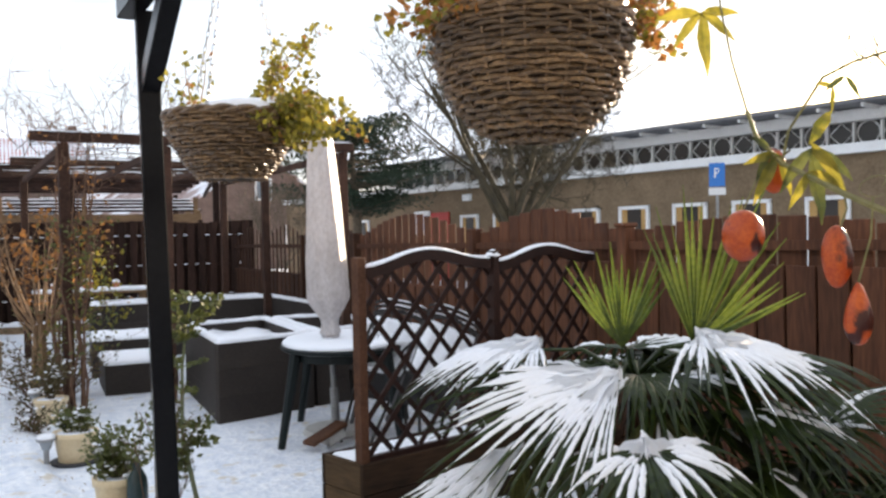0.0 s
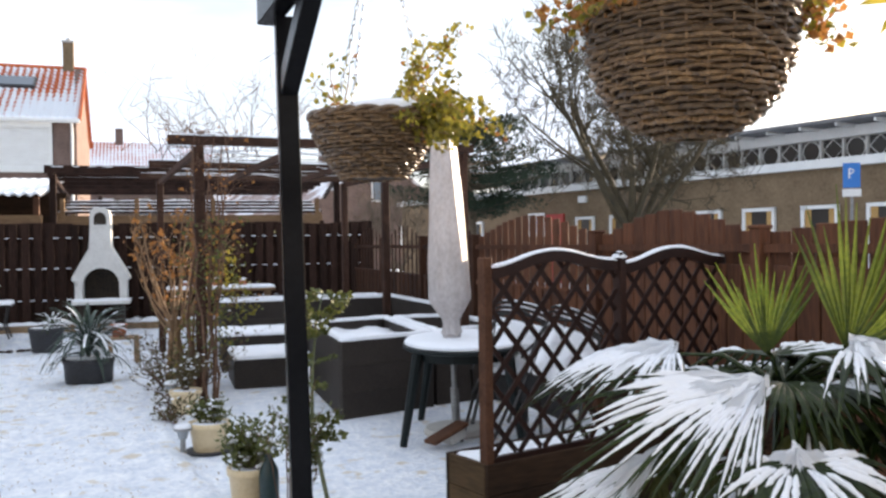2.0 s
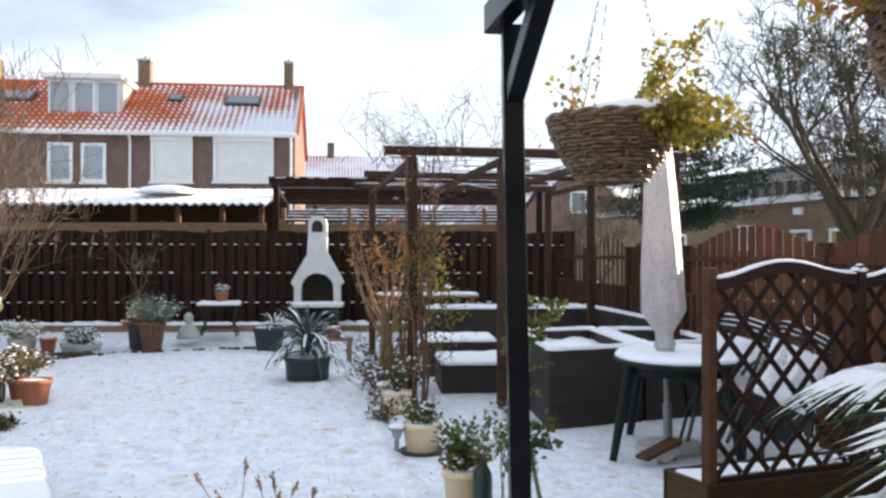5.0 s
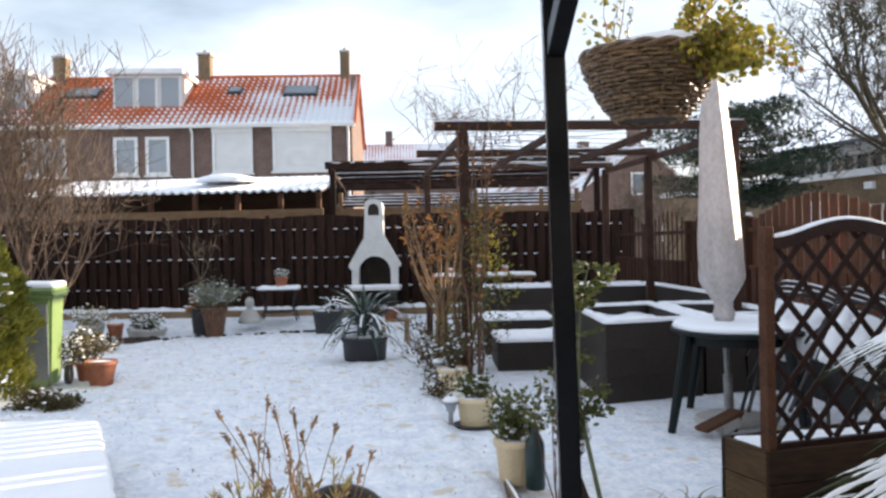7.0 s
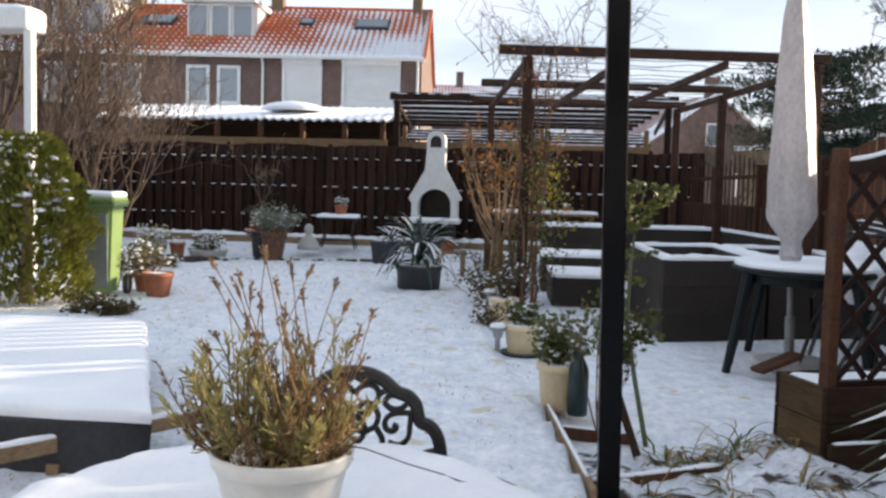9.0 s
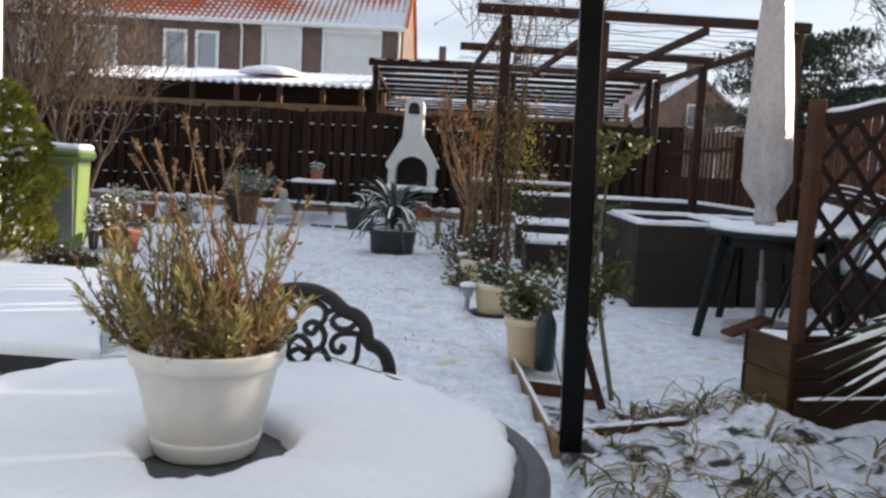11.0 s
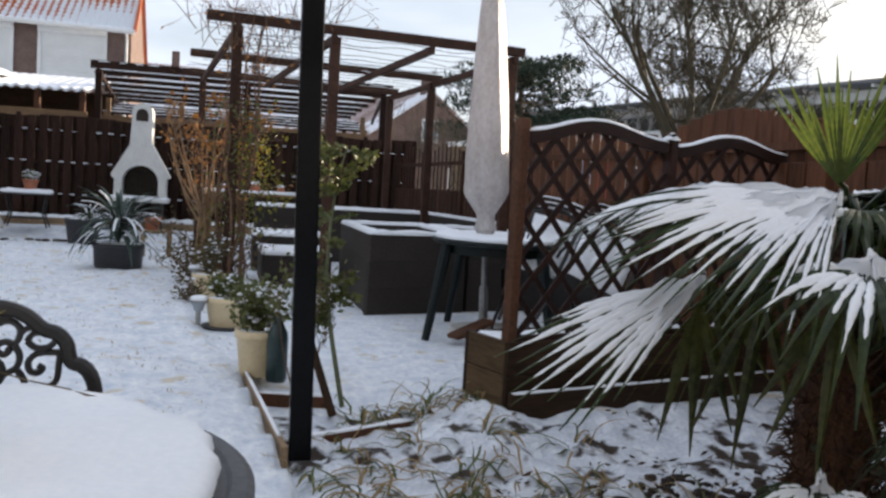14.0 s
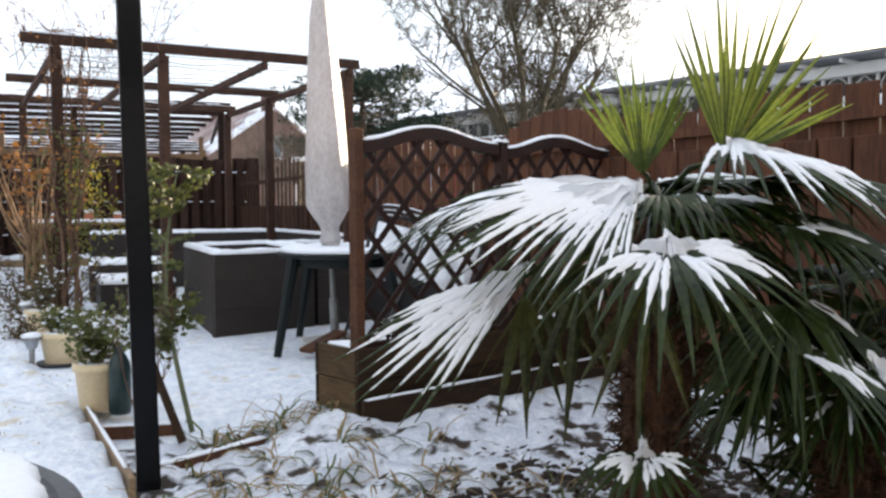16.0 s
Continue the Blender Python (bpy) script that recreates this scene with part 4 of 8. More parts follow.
# ---- raised beds ----
def bed(corners, h, label, wall=0.06, fill=0.14, heap=0.0):
    t = thing("raised_bed", label=label, category="planter", group="raised beds")
    c = sum((Vector((*p, 0)) for p in corners), V(0, 0, 0)) / len(corners)
    for k, (a, b) in enumerate(zip(corners, corners[1:] + corners[:1])):
        a, b = V(*a, 0), V(*b, 0)
        u = (b - a).normalized()
        inn = V(-u.y, u.x, 0)
        if (c - a).dot(inn) < 0:
            inn = -inn
        o = inn * wall / 2
        rows = max(1, round(h / 0.25))
        for r in range(rows):
            z = h * (r + 0.5) / rows
            bm = bmesh.new()
            trim = u * (wall * (0.5 if k % 2 else -0.0))
            beam(bm, a + o + V(0, 0, z) + trim, b + o + V(0, 0, z) - trim, wall, h / rows - 0.0015)
            part("plank", bm, PLANTER, t)
        bm = bmesh.new()
        snow_strip(bm, [a + o * 1.2 + V(0, 0, h), b + o * 1.2 + V(0, 0, h)], wall * 1.35, 0.035, 0.06, seed=a.x + k, ragged=0.3)
        part("rim_snow", bm, SNOW, t, smooth=True)
    bm = bmesh.new()
    poly = [tuple((c + (V(*p, 0) - c) * 0.97).xy) for p in corners]
    snow_pad(bm, poly, h - fill - 0.05, 0.05 + heap, 4, 0.0, 0.12, 0.6)
    part("bed_snow", bm, SNOW, t, "snow lying on the soil", smooth=True)
    return t


bed([(1.13, 7.26), (2.02, 7.60), (1.97, 9.4), (1.07, 9.12)], 0.67, "tall grey-brown raised bed with snow along its rim", heap=0.05)
bed([(2.06, 7.64), (2.85, 7.9), (2.78, 9.3), (2.01, 9.38)], 0.67, "square grey-brown raised bed beside the table")
bed([(0.22, 12.0), (2.52, 12.15), (2.48, 12.75), (0.2, 12.6)], 0.72, "long grey-brown raised bed below the fence")
bed([(2.56, 12.75), (2.85, 9.45), (3.2, 9.5), (2.95, 12.8)], 0.72, "narrow grey-brown raised bed along the side fence")
bed([(0.30, 9.15), (1.0, 9.2), (1.0, 10.15), (0.26, 10.1)], 0.31, "low grey-brown raised bed filled with snow", fill=-0.035)
bed([(0.20, 10.45), (1.03, 10.5), (1.03, 11.4), (0.18, 11.35)], 0.42, "low stepped grey-brown bed filled with snow", fill=-0.035)


# ---- black post with beam and brace over the path ----
pst = thing("veranda_frame", label="glossy black painted timber post, brace and overhead beam", category="pergola post")
bm = bmesh.new()
beam(bm, (0.414, 3.735, -0.06), (0.364, 3.735, 2.47), 0.088, 0.088, 0.005, up=(0, 1, 0))
part("post", bm, BLACK, pst)
bm = bmesh.new()
beam(bm, (0.416, 3.735, -0.16), (0.414, 3.735, -0.05), 0.094, 0.094, 0.005, up=(0, 1, 0))
part("post_shoe", bm, SLATE, pst, "grey weathered post foot")
bm = bmesh.new()
beam(bm, (0.30, 3.86, 2.53), (0.95, -1.6, 2.53), 0.09, 0.13, 0.005)
part("beam", bm, BLACK, pst)
bm = bmesh.new()
beam(bm, (0.372, 3.70, 2.17), (0.43, 3.2, 2.50), 0.075, 0.085, 0.004)
part("brace", bm, BLACK, pst)


# ---- trellis on its trough ----
TA = math.degrees(math.atan2(0.33, 0.944))
tro = thing("trellis_planter", (1.41, 4.22, 0), TA, label="red-brown lattice trellis panels on a long timber planter box", category="trellis")
TL = 2.06
for r in range(2):
    for y0 in (0.0, 0.38):
        bm = bmesh.new()
        box(bm, (TL / 2, y0 + (0.014 if y0 == 0 else -0.014), 0.10 + 0.165 * r), (TL, 0.028, 0.16), bev=0.003)
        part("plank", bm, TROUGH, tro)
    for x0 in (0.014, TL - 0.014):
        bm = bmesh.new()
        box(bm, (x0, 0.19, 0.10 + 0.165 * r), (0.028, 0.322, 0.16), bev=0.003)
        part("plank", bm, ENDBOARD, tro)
bm = bmesh.new()
snow_pad(bm, [(0.03, 0.03), (TL - 0.03, 0.03), (TL - 0.03, 0.35), (0.03, 0.35)], 0.27, 0.07, 3, 0.0, 0.08, 0.3)
part("snow", bm, SNOW, tro, smooth=True)
bm = bmesh.new()
beam(bm, (-0.02, -0.06, 0.03), (TL + 0.1, -0.06, 0.03), 0.035, 0.16, 0.004)
part("foot_plank", bm, TROUGH, tro)
bm = bmesh.new()
snow_strip(bm, [(0, -0.06, 0.11), (TL + 0.1, -0.06, 0.11)], 0.030, 0.007, seed=5, ragged=0.9)
part("foot_snow", bm, SNOW, tro, smooth=True)
PWD = 1.00
for i, hp in ((0, 1.42), (1, 1.43), (2, 1.43)):
    bm = bmesh.new()
    box(bm, (0.035 + PWD * i, 0.05, (hp + 0.06) / 2), (0.050, 0.065, hp - 0.06), bev=0.004)
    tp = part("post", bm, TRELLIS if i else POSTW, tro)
    if i:
        bm = bmesh.new()
        snow_strip(bm, [(PWD * i, 0.05, hp - 0.03), (0.07 + PWD * i, 0.05, hp - 0.03)], 0.07, 0.035, 0.03, seed=i)
        part("post_snow", bm, SNOW, tp, smooth=True)


def wave(u):
    return 1.365 + 0.075 * math.sin(math.pi * min(max(u, 0), 1) ** 0.9) ** 2 + 0.02 * u


for i in range(2):
    x0 = 0.07 + PWD * i
    w = PWD - 0.07
    for z0, kind in ((0.345, "lower_rail"),):
        bm = bmesh.new()
        beam(bm, (x0, 0.05, z0), (x0 + w, 0.05, z0), 0.035, 0.05)
        part(kind, bm, TRELLIS, tro)
    bm = bmesh.new()
    prev = None
    for k in range(25):
        u = k / 24
        z = wave(u)
        row = [bm.verts.new((x0 + w * u, 0.05 + dy, z + dz)) for dy, dz in ((-0.022, -0.060), (-0.022, 0.0), (0.022, 0.0), (0.022, -0.060))]
        if prev:
            for q in range(4):
                bm.faces.new((prev[q], prev[(q + 1) % 4], row[(q + 1) % 4], row[q]))
        else:
            bm.faces.new(row)
        prev = row
    bm.faces.new(prev[::-1])
    tr = part("wavy_top_rail", bm, TRELLIS, tro)
    bm = bmesh.new()
    snow_strip(bm, [(x0 + w * k / 24, 0.05, wave(k / 24)) for k in range(25)], 0.042, 0.016, 0.03, seed=7 + i, ragged=0.3)
    part("rail_snow", bm, SNOW, tr, smooth=True)
    # diagonal laths, cut to the panel
    pitch = 0.175
    for sgn, yy in ((1, 0.043), (-1, 0.057)):
        for k in range(-14, 28):
            c = k * pitch
            lo = hi = None
            for q in range(101):
                u = q / 100
                z = 0.37 + (c + sgn * u * w) * 1.12
                ok = 0.37 <= z <= wave(u) - 0.05
                if ok:
                    lo = u if lo is None else lo
                    hi = u
            if lo is None or hi - lo < 0.03:
                continue
            f = lambda u: (x0 + w * u, yy, 0.37 + (c + sgn * u * w) * 1.12)
            bm = bmesh.new()
            beam(bm, f(lo), f(hi), 0.010, 0.029, up=(0, 0, 1))
            part("lath", bm, TRELLIS, tro)


# ---- oval table with the closed parasol ----
def oval_table(at, rz):
    t = thing("garden_table", at, rz, label="dark green plastic oval garden table with a snow-covered top", category="table")
    bm = bmesh.new()
    lathe(bm, [(0.0, 0.685), (0.485, 0.685), (0.50, 0.695), (0.50, 0.715), (0.49, 0.725), (0.0, 0.725)], 48, sy=1.32)
    part("tabletop", bm, PLASTIC, t, smooth=False)
    bm = bmesh.new()
    lathe(bm, [(0.40, 0.62), (0.43, 0.62), (0.43, 0.69), (0.40, 0.69)], 48, sy=1.32)
    part("apron", bm, PLASTIC, t)
    for sx, sy in ((-1, -1), (1, -1), (-1, 1), (1, 1)):
        bm = bmesh.new()
        a, b = V(sx * 0.33, sy * 0.40, 0.69), V(sx * 0.44, sy * 0.47, 0.0)
        tube(bm, [a, a.lerp(b, 0.5), b], [0.045, 0.036, 0.028], 8)
        part("leg", bm, PLASTIC, t)
    bm = bmesh.new()
    snow_pad(bm, circle(0.485, 60, sy=1.33), 0.725, 0.03, 1, 0.012, 0.06, 0.15)
    part("snow", bm, SNOW, t, smooth=True)


oval_table((1.99, 6.45, 0), -22)

par = thing("parasol", (1.905, 6.48, 0), 0, label="closed parasol in a pale protective cover, standing through the table", category="parasol", ry=-2.0)
bm = bmesh.new()
tube(bm, [(0, 0, 0.02), (0, 0, 1.0)], 0.022, 10)
part("pole", bm, STEEL, par)
bm = bmesh.new()
tube(bm, [(0, 0, 0.02), (0, 0, 0.36)], 0.034, 10)
part("sleeve", bm, STEEL, par)
bm = bmesh.new()
lathe(bm, [(0.0, 0.0), (0.25, 0.0), (0.26, 0.03), (0.24, 0.06), (0.05, 0.09), (0.0, 0.09)], 32)
base = part("base", bm, STONE, par, "grey concrete foot")
bm = bmesh.new()
N, rings = 64, []
prof = [(0.080, 0.79), (0.074, 0.81), (0.062, 0.86), (0.066, 0.90), (0.096, 0.95), (0.134, 1.01), (0.158, 1.06), (0.160, 1.11), (0.154, 1.30), (0.138, 1.60), (0.120, 1.90), (0.100, 2.20), (0.080, 2.42), (0.052, 2.58), (0.010, 2.64)]
prof = [(prof[i][0] + (prof[i + 1][0] - prof[i][0]) * k / 4, prof[i][1] + (prof[i + 1][1] - prof[i][1]) * k / 4) for i in range(len(prof) - 1) for k in range(4)] + prof[-1:]
for r, z in prof:
    ring = []
    for k in range(N):
        a = k * math.tau / N
        sq = 0.93 / (abs(math.cos(a + 0.61)) ** 4 + abs(math.sin(a + 0.61)) ** 4) ** 0.25
        q = r * (sq + 0.045 * math.cos(9 * a + 3 * z) + 0.05 * noise.noise(V(math.cos(a) * 2, math.sin(a) * 2, z * 3)) + 0.02 * noise.noise(V(math.cos(a) * 6, math.sin(a) * 6, z * 9)))
        ring.append(bm.verts.new((q * math.cos(a), q * math.sin(a), z)))
    rings.append(ring)
for r0, r1 in zip(rings, rings[1:]):
    for k in range(N):
        bm.faces.new((r0[k], r0[(k + 1) % N], r1[(k + 1) % N], r1[k]))
part("cover", bm, COVER, par, "pale fabric cover", smooth=True)
bm = bmesh.new()
lathe(bm, [(0.055, 0.74), (0.07, 0.78), (0.06, 0.84), (0.05, 0.86)], 16, wob=0.3)
part("gathered_hem", bm, COVER, par)

# brick and a plank lying by the table
bk = thing("propped_plank", (1.68, 6.05, 0.10), 25, label="red-brown plank propped on a stone beside the table", category="plank", ry=-17)
bm = bmesh.new()
box(bm, (0.03, 0, 0), (0.34, 0.13, 0.03), bev=0.005)
part("plank", bm, POSTW, bk)
bm = bmesh.new()
box(bm, (0.1, 0.02, -0.06), (0.16, 0.12, 0.08), bev=0.01)
part("stone", bm, STONE, bk)


# ---- tilted garden chairs behind the trellis ----
def tilt_chair(at, rz, tip, lean):
    t = thing("garden_chair", at, rz, label="black metal garden chair tipped against the table, snow on its seat", category="chair", group="chairs tipped against the table", rx=tip)
    piv = Matrix.Translation((at[0], at[1], 0.3))
    t.matrix_world = piv @ Matrix.Rotation(radians(lean), 4, "Y") @ piv.inverted() @ t.matrix_world
    bm = bmesh.new()
    tube(bm, [(-0.23, 0.2, 0.44), (-0.23, 0.28, 0.70), (-0.19, 0.33, 0.86), (0, 0.35, 0.92), (0.19, 0.33, 0.86), (0.23, 0.28, 0.70), (0.23, 0.2, 0.44)], 0.014, 6)
    part("back_frame", bm, IRON, t)
    for i in range(5):
        x = -0.15 + 0.075 * i
        bm = bmesh.new()
        tube(bm, [(x, 0.2, 0.44), (x, 0.30, 0.70), (x, 0.34, 0.88)], 0.007, 5)
        part("back_bar", bm, IRON, t)
    bm = bmesh.new()
    box(bm, (0, 0, 0.435), (0.46, 0.42, 0.02), bev=0.006)
    seat = part("seat", bm, IRON, t)
    for sx, sy in ((-1, -1), (1, -1), (-1, 1), (1, 1)):
        bm = bmesh.new()
        tube(bm, [(sx * 0.21, sy * 0.18, 0.43), (sx * 0.25, sy * 0.23, 0.0)], 0.013, 6)
        part("leg", bm, IRON, t)
    for sx in (-1, 1):
        bm = bmesh.new()
        tube(bm, [(sx * 0.22, -0.18, 0.43), (sx * 0.26, -0.20, 0.64), (sx * 0.26, 0.1, 0.66), (sx * 0.23, 0.27, 0.66)], 0.012, 6)
        part("arm", bm, IRON, t)
    m = Matrix.Rotation(radians(-16), 4, "X")
    bm = bmesh.new()
    box(bm, (0, 0.268, 0.64), (0.40, 0.012, 0.44), m, 0.004)
    pan = part("back_sling", bm, IRON, t)
    bm = bmesh.new()
    NX, NZ = 22, 24
    rows = []
    for j in range(NZ + 1):
        row = []
        for i in range(NX + 1):
            u, v = i / NX * 2 - 1, j / NZ * 2 - 1
            e = max(abs(u), abs(v))
            hh = 0.030 * (1 - e ** 6) * (1 + 0.8 * noise.noise(V(u * 2.5 + at[0] * 9, v * 2.5, 1)) + 0.5 * noise.noise(V(u * 7, v * 7, at[0] * 5))) - 0.004
            c = V(0, 0.276, 0.64) + m @ V(0.195 * u, max(hh, -0.006), 0.215 * v)
            row.append(bm.verts.new(c))
        rows.append(row)
    for r0, r1 in zip(rows, rows[1:]):
        for i in range(NX):
            bm.faces.new((r0[i], r0[i + 1], r1[i + 1], r1[i]))
    tagged(part("back_snow", bm, SNOW, pan, "snow clinging to the backrest", smooth=True), kind="stuff")
    for q in range(3):
        z = 0.02 + 0.035 * q
        bm = bmesh.new()
        arc = [V(0.21 * math.cos(w), 0.335 + 0.015 * q, 0.84 + z + 0.05 * math.sin(w)) for w in [math.pi * k / 12 for k in range(13)]]
        tube(bm, arc, 0.010, 6)
        bar = part("top_bar", bm, IRON, t)
        bm = bmesh.new()
        snow_strip(bm, [p + V(0, 0.004, 0.008) for p in arc[2:-2]], 0.018, 0.010, 0.03, seed=q)
        part("snow", bm, SNOW, bar, smooth=True)


tilt_chair((2.13, 5.92, 0.03), 168, 32, 14)
tilt_chair((2.30, 5.60, 0.03), 165, 32, 24)


# ---- hanging baskets ----
def basket(at, rz, seed, plant, foot=0.46, bow=1.5, R=0.177, H=0.172, bend=0.85, green=0.93):
    t = thing("hanging_basket", at, rz, label="woven wicker hanging basket on chains with straggling yellow-green plant", category="hanging basket", group="hanging baskets")
    rg = random.Random(seed)
    rad = lambda q: R * (foot + (1 - foot) * max(0.0, 1 - (1 - max(q, 0.0)) ** bow) ** bend)
    bm = bmesh.new()
    lathe(bm, [(0.0, -H + 0.004)] + [(rad(q / 10) - 0.008, -H + H * q / 10 + 0.004) for q in range(11)], 40)
    part("liner", bm, SOIL, t)
    ST = 30
    rows = int(H / 0.0100)
    for r in range(rows):
        bm = bmesh.new()
        q = (r + 0.5) / rows
        z = -H + H * q
        pts = []
        M = ST * 4
        ph = (r % 3) * 2 / 3
        for k in range(M + 1):
            a = k * math.tau / M
            w = math.sin(a * ST / 2 + ph * math.pi)
            rr = rad(q) + 0.0052 * w + 0.0022 * rg.uniform(-1, 1)
            pts.append((rr * math.cos(a), rr * math.sin(a), z + 0.0040 * noise.noise(V(math.cos(a) * 3, math.sin(a) * 3, r * 2 + seed)) + 0.0012 * rg.uniform(-1, 1)))
        tube(bm, pts, rg.uniform(0.0044, 0.0062), 6, caps=False)
        part("withe", bm, WICKER, t)
    for k in range(ST):
        bm = bmesh.new()
        a = (k + 0.5) * math.tau / ST
        tube(bm, [(rad(q / 6) * math.cos(a), rad(q / 6) * math.sin(a), -H + H * q / 6) for q in range(7)], 0.0032, 4, caps=False)
        part("upright", bm, WICKER, t)
    bm = bmesh.new()
    for s in (0, 1):
        tube(bm, [((R + 0.006 * math.cos(9 * a * math.tau / 90 + s * math.pi)) * math.cos(a * math.tau / 90), (R + 0.006 * math.cos(9 * a * math.tau / 90 + s * math.pi)) * math.sin(a * math.tau / 90), 0.003 + 0.006 * math.sin(9 * a * math.tau / 90 + s * math.pi)) for a in range(91)], 0.007, 5, caps=False)
    part("rim", bm, WICKER, t, "plaited rim")
    bm = bmesh.new()
    snow_pad(bm, circle(0.9 * R, 30), -0.01, 0.045, seed, 0.01, 0.04, 0.5)
    part("snow", bm, SNOW, t, smooth=True)
    hook = V(0.02, 0, 0.60)
    for k in range(3):
        a = k * math.tau / 3 + 0.6
        p = V(R * math.cos(a), R * math.sin(a), 0.0)
        bm = bmesh.new()
        n = 30
        d = (hook - p)
        for i in range(n):
            c = p + d * ((i + 0.5) / n)
            u = d.normalized()
            s = u.orthogonal().normalized()
            if i % 2:
                s = u.cross(s)
            ln = d.length / n * 0.68
            tube(bm, [c + u * ln * math.cos(j * math.tau / 8) + s * 0.0050 * math.sin(j * math.tau / 8) for j in range(9)], 0.0015, 4, caps=False)
        part("chain", bm, CHAIN, t)
    bm = bmesh.new()
    tube(bm, [hook, hook + V(0, 0, 0.05), hook + V(0.012, 0, 0.07)], 0.003, 5)
    part("hook", bm, CHAIN, t)
    # the plant
    bm, bl, bd = bmesh.new(), bmesh.new(), bmesh.new()
    for (az, reach, up, nst, lush) in plant:
        for _ in range(nst):
            a = radians(az + rg.uniform(-28, 28))
            p = V(math.cos(a) * rg.uniform(0.04, 0.13), math.sin(a) * rg.uniform(0.04, 0.13), 0.0)
            d = V(math.cos(a), math.sin(a), up).normalized()
            pts = [p]
            L = reach * rg.uniform(0.55, 1.15)
            for i in range(7):
                d = (d + rdir(rg) * 0.28 + V(0, 0, -0.06)).normalized()
                pts.append(pts[-1] + d * L / 7)
            tube(bm, pts, [0.003 - 0.0003 * i for i in range(8)], 4, caps=False)
            for i in range(2, 8):
                for _ in range(int(rg.randint(8, 14) * lush)):
                    q = pts[i] + rdir(rg) * 0.024
                    leaf_quad(bl if rg.random() < green else bd, q, rdir(rg, 0.2), rg.uniform(0.010, 0.026), 0.9, rg, 0.5)
    tagged(part("branchwork", bm, TWIG, t), kind="stuff")
    tagged(part("foliage", bl, LEAFY, t, "yellow-green leaves"), kind="stuff")
    tagged(part("dry_foliage", bd, DRYLEAF, t), kind="stuff")


basket((0.485, 2.415, 1.858), -34, 3, [(20, 0.27, 2.6, 5, 1.0), (8, 0.25, 0.12, 14, 1.25), (-6, 0.24, -0.1, 8, 1.2), (50, 0.13, 0.6, 5, 0.9), (194, 0.20, 4.0, 3, 0.35), (150, 0.12, 1.0, 3, 0.5)])
basket((0.935, 1.50, 1.938), 75, 11, [(110, 0.155, 0.5, 8, 0.9), (90, 0.145, 0.4, 5, 0.9), (-120, 0.215, 0.3, 8, 0.9), (-90, 0.215, 0.5, 6, 0.9)], 0.12, 2.3, 0.197, 0.236, 0.5, 0.4)


# ---- bistro table with the potted lavender ----
TC = (-0.370, 1.690)
bt = thing("bistro_table", (TC[0], TC[1], -0.142), label="round slate-topped bistro table under a thick layer of snow", category="table")
bm = bmesh.new()
lathe(bm, [(0.0, 0.660), (0.564, 0.660), (0.582, 0.672), (0.582, 0.700), (0.570, 0.707), (0.546, 0.707), (0.538, 0.702), (0.0, 0.702)], 72)
part("tabletop", bm, SLATE, bt, smooth=False)
bm = bmesh.new()
tube(bm, [(0, 0, 0.05), (0, 0, 0.67)], 0.03, 12)
part("column", bm, IRON, bt)
for k in range(3):
    a = k * math.tau / 3 + 0.5
    bm = bmesh.new()
    tube(bm, [(0.02 * math.cos(a), 0.02 * math.sin(a), 0.22), (0.16 * math.cos(a), 0.16 * math.sin(a), 0.16), (0.28 * math.cos(a), 0.28 * math.sin(a), 0.015)], [0.02, 0.018, 0.016], 8)
    part("foot", bm, IRON, bt)
POT = V(-0.350, 1.695, 0)
pl_ = POT - V(*TC, 0)
bm = bmesh.new()
n, rings = 96, []
for w, zz in ((1.0, 0.0), (1.012, 0.35), (0.995, 0.75), (0.96, 0.95), (0.88, 1.0), (0.6, 1.02), (0.35, 1.0), (0.12, 1.0), (0.05, 0.96), (0.018, 0.82), (0.004, 0.45), (0.0, 0.0)):
    ring = []
    for k in range(n):
        a = k * math.tau / n
        u = V(math.cos(a), math.sin(a), 0)
        po = u * (0.518 + 0.014 * noise.noise(u * 3) + 0.010 * noise.noise(u * 9 + V(4, 0, 0)) + 0.005 * noise.noise(u * 24))
        pi = pl_ + V(0.040, -0.050, 0) + V(u.x, u.y * 1.4, 0) * (0.112 + 0.015 * noise.noise(u * 2 + V(9, 9, 0)) + 0.006 * noise.noise(u * 7 + V(3, 0, 0)))
        q = pi.lerp(po, w)
        hh = 0.046 * zz * (1 + 0.18 * noise.noise(V(q.x * 7, q.y * 7, 1)) + 0.20 * noise.noise(V(q.x * 5 + q.y * 9, q.y * 22 - q.x * 9, 4)) + 0.06 * noise.noise(V(q.x * 25, q.y * 25, 1)))
        ring.append(bm.verts.new((q.x, q.y, 0.7025 + hh)))
    rings.append(ring)
for r0, r1 in zip(rings, rings[1:]):
    for k in range(n):
        bm.faces.new((r0[k], r0[(k + 1) % n], r1[(k + 1) % n], r1[k]))
part("snow", bm, SNOW, bt, "smooth snow melted away round the pot", smooth=True)

